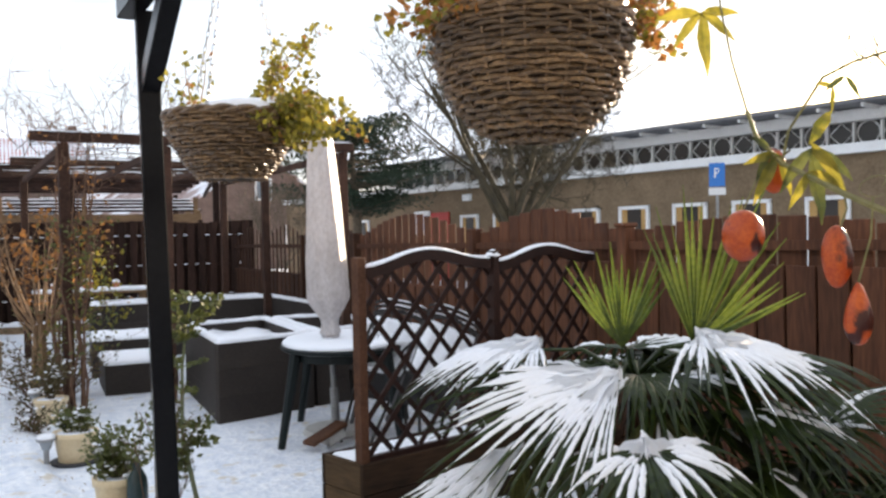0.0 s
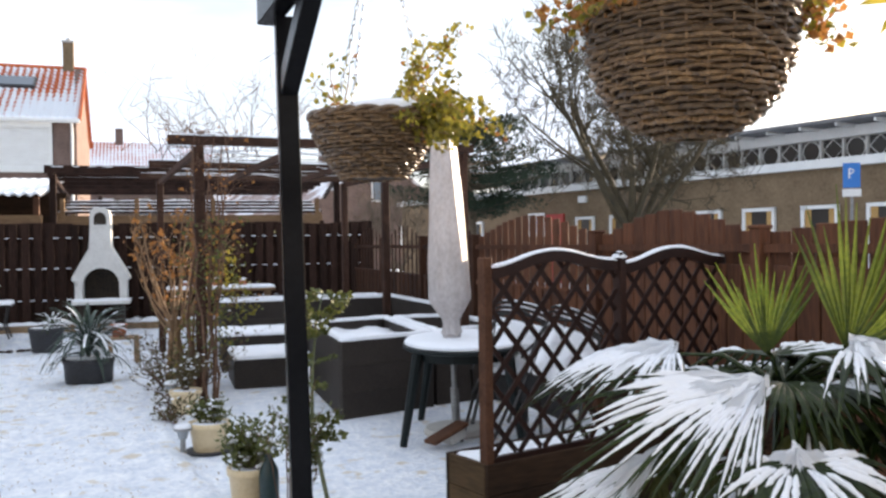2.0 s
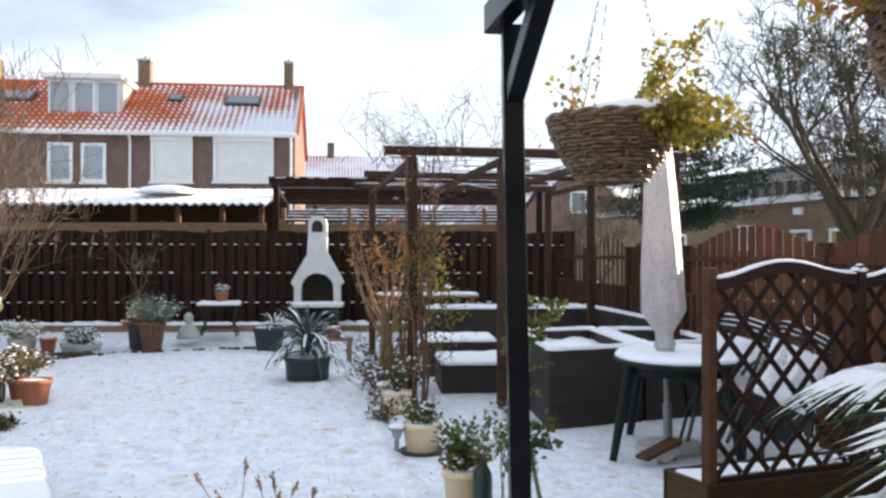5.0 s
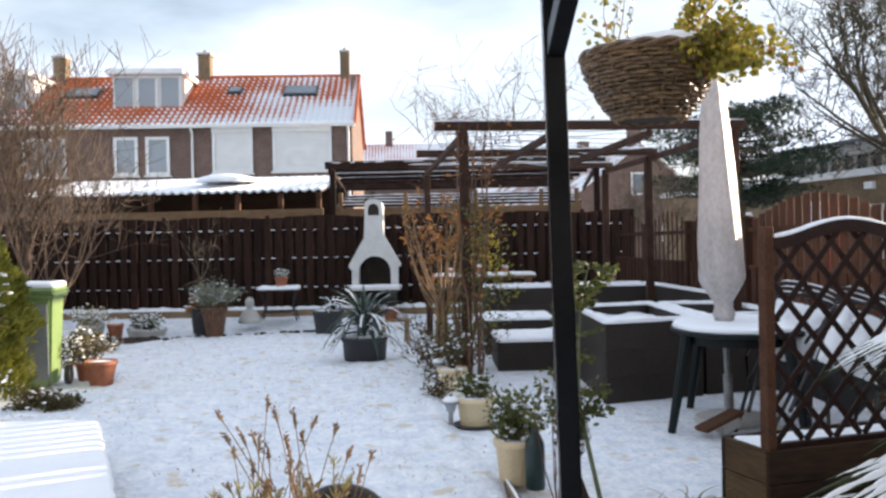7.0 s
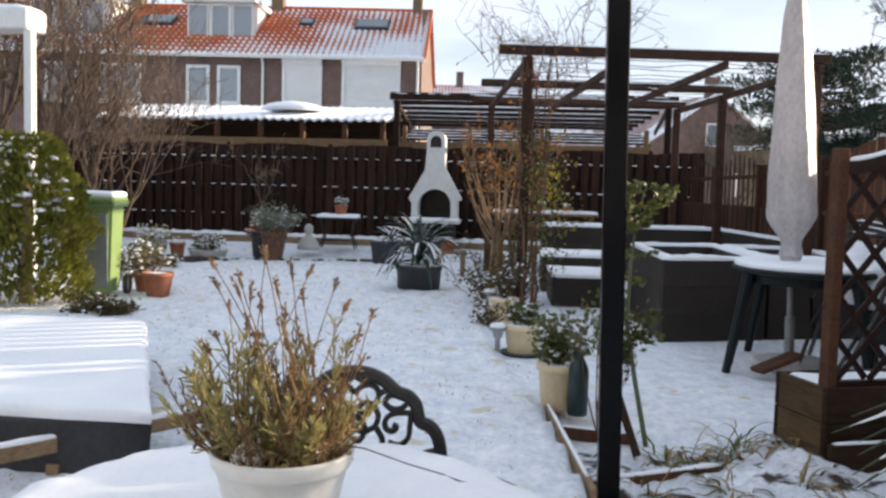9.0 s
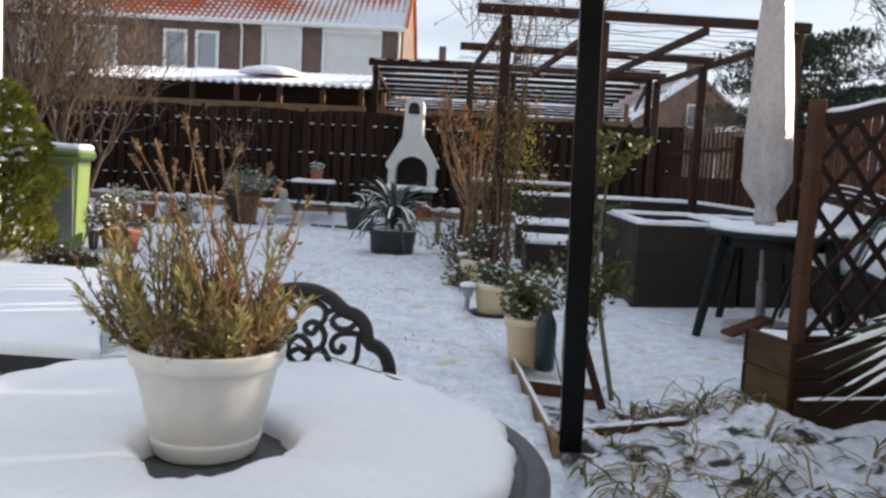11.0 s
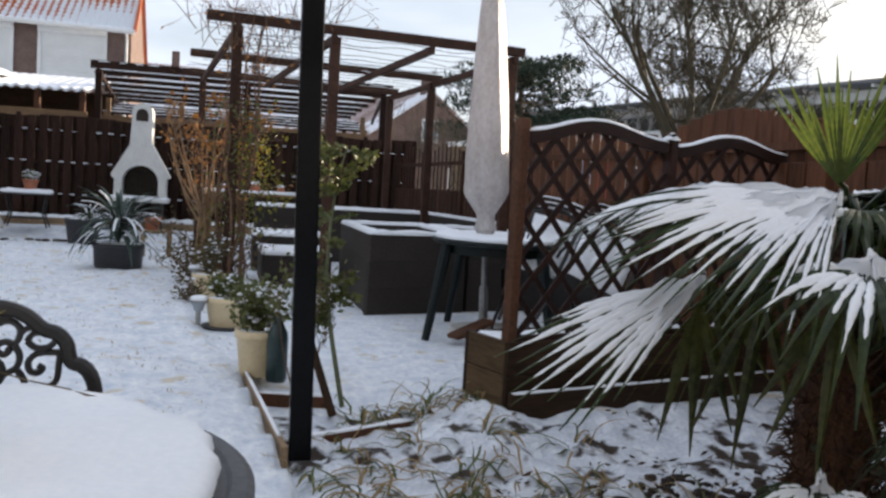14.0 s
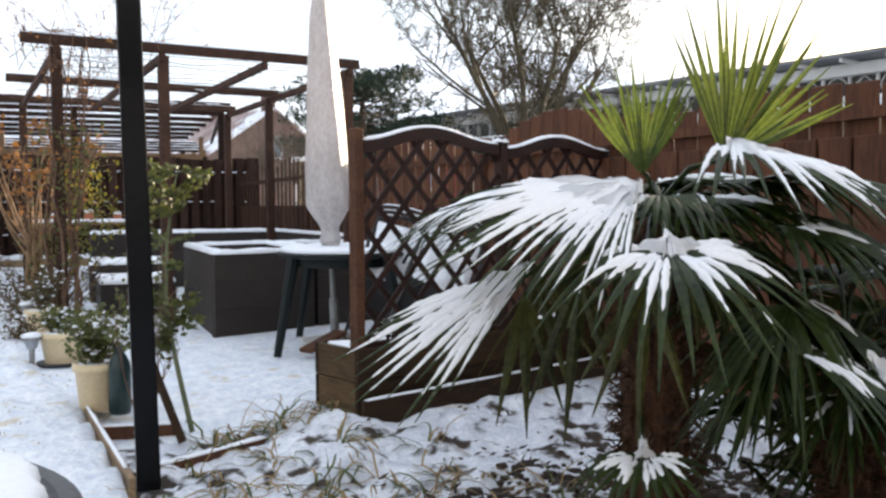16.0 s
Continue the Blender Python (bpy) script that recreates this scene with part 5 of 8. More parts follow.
pot = thing("plant_pot", (POT.x, POT.y, 0.562), label="off-white plastic flower pot with a straggly lavender", category="plant pot")
bm = bmesh.new()
lathe(bm, [(0.0, 0.012), (0.066, 0.012), (0.069, 0.02), (0.078, 0.062), (0.087, 0.104), (0.0915, 0.121), (0.0950, 0.124), (0.098, 0.129), (0.1005, 0.146), (0.099, 0.149), (0.095, 0.149), (0.092, 0.143), (0.083, 0.130), (0.0, 0.128)], 56)
part("body", bm, POTW, pot, smooth=True)
bm = bmesh.new()
lathe(bm, [(0.0, 0.0), (0.062, 0.0), (0.066, 0.004), (0.0715, 0.022), (0.072, 0.027), (0.070, 0.028), (0.068, 0.020), (0.0, 0.016)], 56)
part("saucer", bm, POTW, pot, smooth=True)
bm = bmesh.new()
lathe(bm, [(0.0, 0.134), (0.05, 0.135), (0.083, 0.131)], 30, wob=0.0)
part("soil", bm, SOIL, pot)
rg = random.Random(21)
DRYST = mat("grey_brown_dry_stalks", (0.14, 0.080, 0.042), (0.36, 0.235, 0.125), 0.8, 30, 120, 0.2, 0.001, trans=0.2)
bs, bl, bd, bh = bmesh.new(), bmesh.new(), bmesh.new(), bmesh.new()
RV, DV = V(0.95, 0.31, 0), V(-0.31, 0.95, 0)
# bunches of leafy shoots: foot (across, deep), lean (across, deep), length, shoots, share of green
BUNCH = [(-0.055, -0.02, -0.95, -0.15, 0.165, 13, 0.8), (-0.060, 0.02, -0.60, 0.1, 0.150, 10, 0.7), (-0.030, 0.0, -0.12, 0.0, 0.175, 15, 0.75),
         (-0.010, 0.03, 0.05, 0.2, 0.150, 10, 0.5), (0.012, -0.03, 0.22, -0.2, 0.120, 9, 0.6), (0.028, 0.01, 0.20, 0.1, 0.180, 14, 0.75), (0.050, -0.02, 0.65, -0.2, 0.105, 9, 0.45),
         (0.055, 0.02, 0.80, 0.15, 0.120, 8, 0.5), (-0.02, -0.05, -0.4, -0.6, 0.090, 9, 0.6), (0.03, -0.055, 0.5, -0.6, 0.085, 9, 0.55)]
for ax, dp, lx, ld, BL, ns, share in BUNCH:
    for i in range(ns):
        p = RV * (ax + rg.gauss(0, 0.013)) + DV * (dp + rg.gauss(0, 0.013)) + V(0, 0, 0.130)
        d = (RV * (lx + rg.gauss(0, 0.22)) + DV * (ld + rg.gauss(0, 0.22)) + V(0, 0, 1.0)).normalized()
        L = BL * rg.uniform(0.55, 1.12)
        pts = [p]
        for k in range(6):
            d = (d + rdir(rg) * 0.20 + V(0, 0, 0.13)).normalized()
            pts.append(pts[-1] + d * L / 6)
        tube(bs, pts, [0.0022, 0.0020, 0.0017, 0.0014, 0.0011, 0.0009, 0.0006], 5, caps=False)
        green = rg.random() < share
        for k in range(2, 7):
            dk = (pts[k] - pts[k - 1]).normalized()
            for _ in range(rg.randint(8, 13) if green else rg.randint(3, 7)):
                q = pts[k - 1].lerp(pts[k], rg.random())
                leaf_quad(bl if green else bd, q, dk * rg.uniform(0.7, 1.5) + rdir(rg) * 0.8, rg.uniform(0.012, 0.026) * (1 if green else 0.7), 0.17, rg, 0.3)
        if not green:
            for _ in range(14):
                q = pts[rg.randint(2, 5)] + rdir(rg) * 0.006
                leaf_quad(bd, q, rdir(rg, -0.2), rg.uniform(0.006, 0.013), 0.5, rg, 0.6)
# low tangle of dead leaves over the rim
for i in range(900):
    a, r = rg.uniform(0, math.tau), 0.094 * math.sqrt(rg.random())
    leaf_quad(bd if rg.random() < 0.7 else bl, (r * math.cos(a), r * math.sin(a), 0.138 + 0.035 * rg.random() ** 1.5), rdir(rg, 0.3), rg.uniform(0.008, 0.022), 0.2, rg, 0.4)
# tall dry flower stalks with their spindle heads
for i in range(30):
    p = RV * rg.uniform(-0.05, 0.06) + DV * rg.uniform(-0.05, 0.05) + V(0, 0, 0.136)
    d = (RV * rg.gauss(0.04, 0.18) + DV * rg.gauss(0, 0.18) + V(0, 0, 1.0)).normalized()
    L = rg.uniform(0.14, 0.31)
    pts = [p]
    for k in range(8):
        d = (d + rdir(rg) * 0.12 + V(0, 0, 0.03)).normalized()
        pts.append(pts[-1] + d * L / 8)
    tube(bh, pts, [0.0014 - 0.00008 * k for k in range(9)], 4, caps=False)
    hl = rg.uniform(0.014, 0.030)
    e = pts[-1]
    tube(bh, [e - d * 0.004, e + d * hl * 0.25, e + d * hl * 0.6, e + d * hl], [0.0011, 0.0025, 0.0023, 0.0007], 6)
    for _ in range(16):
        leaf_quad(bh, e + d * hl * rg.random() + rdir(rg) * 0.003, d * 1.2 + rdir(rg), rg.uniform(0.005, 0.010), 0.5, rg)
    if rg.random() < 0.5:
        for _ in range(8):
            leaf_quad(bh, pts[6] + rdir(rg) * 0.003, d + rdir(rg), rg.uniform(0.004, 0.008), 0.5, rg)
pot.scale = (1.25, 1.25, 1.19)
tagged(part("branchwork", bs, DRYST, pot), kind="stuff")
tagged(part("foliage", bl, LAV, pot, "grey-green narrow leaves"), kind="stuff")
tagged(part("dead_foliage", bd, DRYST, pot), kind="stuff")
tagged(part("dry_bloom", bh, DRYST, pot, "tall dry flower stalks"), kind="stuff")
bm = bmesh.new()
for x, y, r in ((-0.03, -0.055, 0.024), (0.0, 0.02, 0.03), (0.05, -0.03, 0.016), (-0.06, 0.01, 0.018)):
    lathe(bm, [(0.0, 0.130)] + [(r * math.sin(q * math.pi / 8), 0.142 + r * 0.8 * (1 - math.cos(q * math.pi / 8)) - r * 0.5) for q in range(1, 8)] + [(0, 0.142 + r)], 10, (x, y, 0), wob=0.3)
part("snow", bm, SNOW, pot, smooth=True)

# twig leaning out of the pot
bm = bmesh.new()
tube(bm, [(-0.27, 1.66, 0.76), (-0.20, 1.66, 0.755), (-0.12, 1.65, 0.735), (-0.06, 1.645, 0.723)], 0.0013, 4)
leaf_quad(bm, (-0.06, 1.645, 0.723), (0.6, -0.2, -0.1), 0.04, 0.45, rg)
tagged(part("dry_twig", bm, BARK), "dry twig with a dead leaf hanging over the pot rim", "twig")


# ---- cast-iron chair ----
ch = thing("cast_iron_chair", (-0.345, 2.285, -0.057), 4, label="black cast-iron chair with a scrolled round back", category="chair")
W2, ZT = 0.215, 0.815
# scalloped crest, half of it, from the top outwards
CREST = [(0.0, 0.0), (0.036, -0.004), (0.072, -0.020), (0.102, -0.046), (0.130, -0.056), (0.150, -0.078), (0.160, -0.116), (0.182, -0.127), (0.200, -0.146), (0.212, -0.185), (0.215, -0.26), (0.215, -0.38)]


def flat_bar(bm, pts, w, t):
    """A flat cast band in the plane of the chair's back."""
    pts = [Vector((x, 0.0, ZT + z)) for x, z in pts]
    prev = None
    for i, p in enumerate(pts):
        d = (pts[min(i + 1, len(pts) - 1)] - pts[max(i - 1, 0)]).normalized()
        s = V(-d.z, 0, d.x)
        ring = [bm.verts.new(p + s * w * a + V(0, t * b, 0)) for a, b in ((-0.5, -0.2), (-0.28, -0.5), (0.28, -0.5), (0.5, -0.2), (0.5, 0.5), (-0.5, 0.5))]
        if prev:
            for q in range(6):
                bm.faces.new((prev[q], prev[(q + 1) % 6], ring[(q + 1) % 6], ring[q]))
        else:
            bm.faces.new(ring)
        prev = ring
    bm.faces.new(prev[::-1])
    bmesh.ops.recalc_face_normals(bm, faces=bm.faces)


def soft(pts, n=4):
    """Smooth a run of points."""
    out = []
    for i in range(len(pts) - 1):
        a, b, c, d = (Vector(pts[min(max(k, 0), len(pts) - 1)]) for k in (i - 1, i, i + 1, i + 2))
        for k in range(n):
            u = k / n
            out.append(tuple(0.5 * (2 * b + (c - a) * u + (2 * a - 5 * b + 4 * c - d) * u * u + (3 * b - a - 3 * c + d) * u ** 3)))
    return out + [tuple(pts[-1])]


bm = bmesh.new()
flat_bar(bm, soft([(-x, z - 0.013) for x, z in CREST[:0:-1]] + [(x, z - 0.013) for x, z in CREST]), 0.030, 0.022)
part("back_frame", bm, IRON, ch)
SCROLLS = [[(0.0, -0.066), (0.018, -0.048), (0.040, -0.044), (0.057, -0.058), (0.056, -0.080), (0.046, -0.094)],
           [(0.046, -0.094), (0.030, -0.088), (0.014, -0.096), (0.014, -0.110), (0.028, -0.116), (0.038, -0.106), (0.032, -0.100)],
           [(0.056, -0.070), (0.074, -0.058), (0.100, -0.056), (0.132, -0.062)],
           [(0.072, -0.086), (0.084, -0.070), (0.108, -0.068), (0.130, -0.082), (0.112, -0.100), (0.088, -0.100), (0.072, -0.086)],
           [(0.150, -0.112), (0.120, -0.110), (0.092, -0.114), (0.076, -0.130), (0.078, -0.150), (0.094, -0.156), (0.104, -0.146), (0.094, -0.140)],
           [(0.048, -0.096), (0.058, -0.118), (0.054, -0.140), (0.042, -0.152), (0.020, -0.160), (0.0, -0.150)],
           [(0.138, -0.110), (0.136, -0.140), (0.132, -0.172), (0.110, -0.190), (0.084, -0.184)],
           [(0.0, -0.024), (0.024, -0.036), (0.040, -0.030), (0.056, -0.026)],
           [(0.0, -0.120), (0.020, -0.136), (0.026, -0.160), (0.014, -0.182), (0.0, -0.19)],
           [(0.054, -0.150), (0.070, -0.180), (0.060, -0.215), (0.034, -0.225), (0.020, -0.205)],
           [(0.200, -0.20), (0.170, -0.21), (0.150, -0.235), (0.160, -0.265), (0.186, -0.26)],
           [(0.060, -0.225), (0.090, -0.24), (0.120, -0.27), (0.110, -0.31), (0.070, -0.32)]]
for run in SCROLLS:
    for sx in (-1, 1):
        bm = bmesh.new()
        flat_bar(bm, soft([(sx * x, z) for x, z in run]), 0.013, 0.014)
        part("scroll", bm, IRON, ch)
bm = bmesh.new()
tube(bm, [(-W2, 0, 0.48), (W2, 0, 0.48)], 0.012, 8)
part("back_rail", bm, IRON, ch)
bm = bmesh.new()
lathe(bm, [(0.0, 0.415), (0.20, 0.415), (0.21, 0.425), (0.20, 0.435), (0.0, 0.43)], 32, (0, -0.19, 0))
seat = part("seat", bm, IRON, ch)
bm = bmesh.new()
snow_pad(bm, circle(0.19, 30, (0, -0.19)), 0.435, 0.03, 4, 0.01)
part("snow", bm, SNOW, seat, smooth=True)
for sx, sy in ((-0.17, -0.33), (0.17, -0.33), (-0.17, -0.03), (0.17, -0.03)):
    bm = bmesh.new()
    tube(bm, [(sx * 0.8, sy, 0.42), (sx * 0.95, sy, 0.25), (sx * 1.15, sy * 1.05, 0.0)], 0.013, 6)
    part("leg", bm, IRON, ch)


# ---- snow-covered low table under a black cover ----
cv = thing("covered_bed", label="low garden pond or bed under a black cover, snow on top", category="table")
quad = [(-1.36, 3.37), (-2.33, 5.42), (-5.0, 5.38), (-4.4, 3.34)]
c = sum((V(*p, 0) for p in quad), V(0, 0, 0)) / 4
bm = bmesh.new()
lo = [bm.verts.new((*(c + (V(*p, 0) - c) * 0.985).xy, 0.0)) for p in quad]
hi = [bm.verts.new((*p, 0.26)) for p in quad]
bm.faces.new(hi)
for k in range(4):
    bm.faces.new((lo[k], lo[(k + 1) % 4], hi[(k + 1) % 4], hi[k]))
bmesh.ops.subdivide_edges(bm, edges=bm.edges[:], cuts=10, use_grid_fill=True)
for v in bm.verts:
    v.co += V(noise.noise(v.co * 4), noise.noise(v.co * 4 + V(5, 0, 0)), 0) * 0.02 * (1 - v.co.z)
bmesh.ops.recalc_face_normals(bm, faces=bm.faces)
part("cover", bm, DARKPOT, cv, "creased black tarpaulin cover", smooth=True)
bm = bmesh.new()
snow_pad(bm, quad, 0.26, 0.05, 6, 0.015, 0.09, 0.1)
part("snow", bm, SNOW, cv, smooth=True)
rl = thing("edging_plank", label="weathered grey rail with snow along its top", category="plank")
bm = bmesh.new()
beam(bm, (-2.25, 2.72, 0.155), (-1.22, 4.08, 0.155), 0.04, 0.06, 0.004)
beam(bm, (-1.75, 3.38, -0.02), (-1.75, 3.38, 0.08), 0.05, 0.05, up=(0, 1, 0))
part("plank", bm, PLANK, rl)
bm = bmesh.new()
snow_strip(bm, [(-2.25, 2.72, 0.185), (-1.22, 4.08, 0.185)], 0.034, 0.014, seed=2, ragged=0.8)
part("snow", bm, SNOW, rl, smooth=True)


# ---- fan palms ----
def fan(parent, hub, d, up, R, spread, n, material, snow, rg, crown, droop=0.5, snow_len=0.55):
    """A fan leaf: folded straps that part towards their tips, on a stalk, with snow lying on the top side."""
    hub, d, up = Vector(hub), Vector(d).normalized(), Vector(up)
    side = d.cross(up).normalized()
    nrm = side.cross(d).normalized()
    bm = bmesh.new()
    bsn = bmesh.new()
    lift = lambda q: nrm * (0.07 * R * math.sin(min(q, 1) * math.pi) * (1 - min(q, 1)))
    for k in range(n):
        th = spread * ((k + 0.5 + rg.uniform(-0.45, 0.45) * (0.6 if snow else 1)) / n - 0.5)
        L = R * (1 - 0.18 * (abs(th) / (spread / 2)) ** 2) * (rg.uniform(0.82, 1.1) if snow else rg.uniform(0.68, 1.1))
        dd = d * math.cos(th) + side * math.sin(th)
        sd = -d * math.sin(th) + side * math.cos(th)
        pts, wid = [], []
        dr = droop * rg.uniform(0.6, 1.5)
        for i in range(9):
            q = i / 8
            sag = dr * max(0, q - 0.35) ** 2 * L * 0.9
            pts.append(hub + dd * (L * q) + lift(q * L / R) - V(0, 0, sag))
            wf = spread / n * L
            wid.append(max(0.0025, min(wf * q * 1.05 + 0.004, 0.019 if material is PALMY else 0.028 if snow > 0.5 else 0.031 if material is PALMO else 0.025) * (1 if q < 0.5 else (1 - (q - 0.5) / 0.5 * 0.92))))
        ribbon(bm, pts, wid, sd, fold=-0.28)
        if snow and rg.random() < snow:
            q0, q1 = rg.uniform(0.12, 0.3), min(0.97, snow_len * rg.uniform(0.6, 1.3) + 0.12)
            S = max(4, int((q1 - q0) * 26))
            sd0 = rg.uniform(0, 50)
            run = []
            for i in range(S + 1):
                q = (q0 + (q1 - q0) * i / S) * 8
                j = min(7, int(q))
                p, w = pts[j].lerp(pts[j + 1], q - j), wid[j] + (wid[j + 1] - wid[j]) * (q - j)
                lump = 0.62 + 0.42 * noise.noise(V(i * 0.55, sd0, 0)) + 0.35 * noise.noise(V(i * 1.4, sd0, 7))
                if lump < 0.16 and len(run) > 2:
                    w *= 0.15
                w *= max(0.2, min(lump, 0.85)) * (0.3 if i in (0, S) else 1.0)
                w *= 0.80 * (1 - 0.6 * max(0.0, i / S - 0.6) / 0.4)
                hh = min(0.011, w * 0.9) * (0.7 + 0.5 * rg.random())
                run.append([bsn.verts.new(p + sd * (w * u + rg.uniform(-0.0008, 0.0008)) + V(0, 0, hh * v - 0.002)) for u, v in ((-0.6, -0.2), (-0.42, 0.65), (0, 1.1), (0.42, 0.65), (0.6, -0.2))])
            for r0, r1 in zip(run, run[1:]):
                for j in range(4):
                    bsn.faces.new((r0[j], r0[j + 1], r1[j + 1], r1[j]))
    if snow > 0.5:
        NA, NR = 2 * n, 12
        grid = []
        rims = [R * (0.31 + 0.18 * noise.noise(V(k * 0.31, R * 9, hub.x * 5)) + 0.12 * rg.uniform(-1, 1)) * (1 if k % 2 else 0.62) * (0.75 + 0.4 * snow_len) * (0.62 if spread > 3 else 1.0) for k in range(NA + 1)]
        for i in range(NR):
            row = []
            for k in range(NA + 1):
                th = spread * 0.5 * (2 * k / NA - 1)
                e = i / (NR - 1)
                q = rims[k] * e
                dd = d * math.cos(th) + side * math.sin(th)
                edge = min(k, NA - k) / 3
                hh = 0.030 * (1 - e ** 2.2) * min(1, 0.2 + edge) * (1 + 0.8 * noise.noise(V(q * 22, th * 4, hub.y * 7)) + 0.5 * noise.noise(V(q * 60, th * 11, hub.y * 7))) + 0.004 * (1 - e)
                row.append(bsn.verts.new(hub + dd * (q - 0.012) + lift(q / R) + V(0, 0, hh - 0.003)))
            grid.append(row)
        for r0, r1 in zip(grid, grid[1:]):
            for k in range(NA):
                bsn.faces.new((r0[k], r1[k], r1[k + 1], r0[k + 1]))
    leaf = part("leaf", bm, material, parent)
    if snow:
        tagged(part("snow", bsn, SNOW, leaf, smooth=True), kind="stuff")
    else:
        bsn.free()
    bm = bmesh.new()
    crown = Vector(crown)
    mid = crown.lerp(hub, 0.5) + V(0, 0, 0.05)
    tube(bm, [crown, mid, hub + d * 0.01], [0.011, 0.008, 0.006], 6)
    part("stalk", bm, PALMG, leaf)


def palm(at, h, tr, label):
    t = thing("fan_palm", label=label, category="palm", group="fan palms")
    bm = bmesh.new()
    x, y = at
    prof = [(tr * 0.95, -0.12), (tr, 0.2), (tr * 1.1, 0.5 * h), (tr * 1.05, 0.85 * h), (tr * 0.7, h), (0.02, h + 0.03)]
    lathe(bm, prof, 18, (x, y, 0), wob=0.3)
    rg = random.Random(int(x * 100))
    for i in range(1500):
        a, z = rg.uniform(0, math.tau), rg.uniform(0.02, h)
        p = V(x + tr * 0.95 * math.cos(a), y + tr * 0.95 * math.sin(a), z)
        leaf_quad(bm, p, V(math.cos(a) + rg.uniform(-0.6, 0.6), math.sin(a) + rg.uniform(-0.6, 0.6), rg.uniform(-1.6, 1.2)), rg.uniform(0.04, 0.13), rg.uniform(0.03, 0.08), rg)
    tk = part("trunk", bm, PALMT, t, "shaggy brown fibrous trunk")
    for i in range(int(h * 46)):
        a, z = i * 2.4 + rg.uniform(-0.2, 0.2), 0.05 + (h - 0.1) * (i + 0.5) / (h * 46)
        u = V(math.cos(a), math.sin(a), 0)
        L = rg.uniform(0.05, 0.13)
        q0 = V(x, y, z) + u * tr * 0.9
        bm = bmesh.new()
        ribbon(bm, [q0, q0 + u * 0.02 + V(0, 0, L * 0.5), q0 + u * rg.uniform(0.03, 0.07) + V(0, 0, L)], [0.026, 0.017, 0.010], V(-u.y, u.x, 0), fold=0.35)
        part("leaf_base", bm, PALMT, tk)
    return t


rg = random.Random(77)
CR = V(1.80, 2.40, 1.02)
p1 = palm((1.825, 2.41), 0.98, 0.094, "fan palm with snow-laden drooping leaves and young upright ones")
LFT, FWD, RGT = V(-0.92, 0.39, 0), V(-0.39, -0.92, 0), V(0.92, -0.39, 0)
UPV = V(0, 0, 1)
fan(p1, (1.70, 2.86, 1.08), LFT * 0.9 + FWD * 0.35 + UPV * -0.12, UPV, 0.56, 2.4, 28, PALMG, 0.97, rg, CR, 0.5, 0.95)
fan(p1, (1.585, 2.17, 1.065), V(-0.62, -0.08, -0.12), UPV * 0.9 + FWD * 0.35, 0.64, 1.55, 30, PALMG, 0.95, rg, CR, 0.35, 0.85)
fan(p1, (1.84, 2.11, 1.17), RGT * 0.62 + FWD * 0.5 + UPV * -0.16, UPV, 0.52, 2.9, 28, PALMG, 0.92, rg, CR, 0.55, 0.75)
fan(p1, (1.48, 1.90, 0.93), FWD * 0.7 + UPV * -0.26 + RGT * 0.1, UPV + FWD * 0.3, 0.37, 3.5, 22, PALMG, 0.72, rg, CR, 0.75, 0.6)
fan(p1, (1.345, 2.36, 0.840), V(-0.50, -0.15, -0.21), FWD * 0.6 + UPV * 0.85, 0.60, 0.74, 12, PALMG, 1.0, rg, CR, 0.10, 0.95)
# straps hanging straight down below it
for hub, dr, R, n in (((1.33, 2.34, 0.80), V(0.05, -0.1, -1), 0.40, 3), ((1.46, 2.26, 0.84), V(-0.15, -0.1, -1), 0.44, 3), ((1.56, 2.10, 0.84), V(-0.3, -0.15, -1), 0.46, 4), ((1.40, 2.42, 0.86), V(0.2, 0.0, -1), 0.36, 3)):
    fan(p1, hub, dr, FWD + UPV * 0.1, R, 1.0, n, PALMO, 0.0, rg, CR, 0.1)
fan(p1, (1.76, 2.40, 1.13), UPV * 0.95 + LFT * 0.04, FWD + LFT * 0.4, 0.36, 1.35, 17, PALMY, 0.0, rg, CR, 0.0)
fan(p1, (1.86, 2.16, 1.16), UPV * 0.97 + RGT * 0.40, FWD, 0.53, 1.65, 20, PALMY, 0.0, rg, CR, 0.0)
fan(p1, (1.90, 2.55, 1.10), RGT * 0.9 + UPV * 0.05, UPV, 0.5, 2.4, 30, PALMG, 0.45, rg, CR, 0.5, 0.5)
fan(p1, (2.05, 2.75, 1.00), V(0.6, 0.6, 0), UPV, 0.5, 2.2, 26, PALMG, 0.5, rg, CR, 0.7, 0.5)
fan(p1, (1.75, 2.75, 0.98), V(-0.2, 0.9, 0.1), UPV, 0.45, 2.2, 24, PALMG, 0.6, rg, CR, 0.6, 0.5)
fan(p1, (1.98, 2.20, 1.10), RGT * 0.9 + FWD * 0.1 + UPV * 0.02, UPV, 0.50, 2.6, 28, PALMG, 0.3, rg, CR, 0.7, 0.45)
# leaves to the side of the fence, clear of snow
for hub, dr, R in (((2.02, 2.18, 1.08), RGT * 0.9 + UPV * 0.06, 0.52), ((2.06, 2.10, 0.94), RGT * 0.8 + FWD * 0.2 - UPV * 0.2, 0.50), ((2.14, 2.34, 1.00), RGT * 0.9 - UPV * 0.1, 0.50), ((1.98, 2.05, 0.80), RGT * 0.7 + FWD * 0.3 - UPV * 0.5, 0.44), ((2.10, 2.15, 0.74), RGT * 0.8 - UPV * 0.4, 0.46), ((1.90, 2.02, 0.98), RGT * 0.6 + FWD * 0.4 - UPV * 0.15, 0.44)):
    fan(p1, hub, dr, UPV, R, 2.4, 20, PALMG, 0.18, rg, CR, 0.7, 0.4)
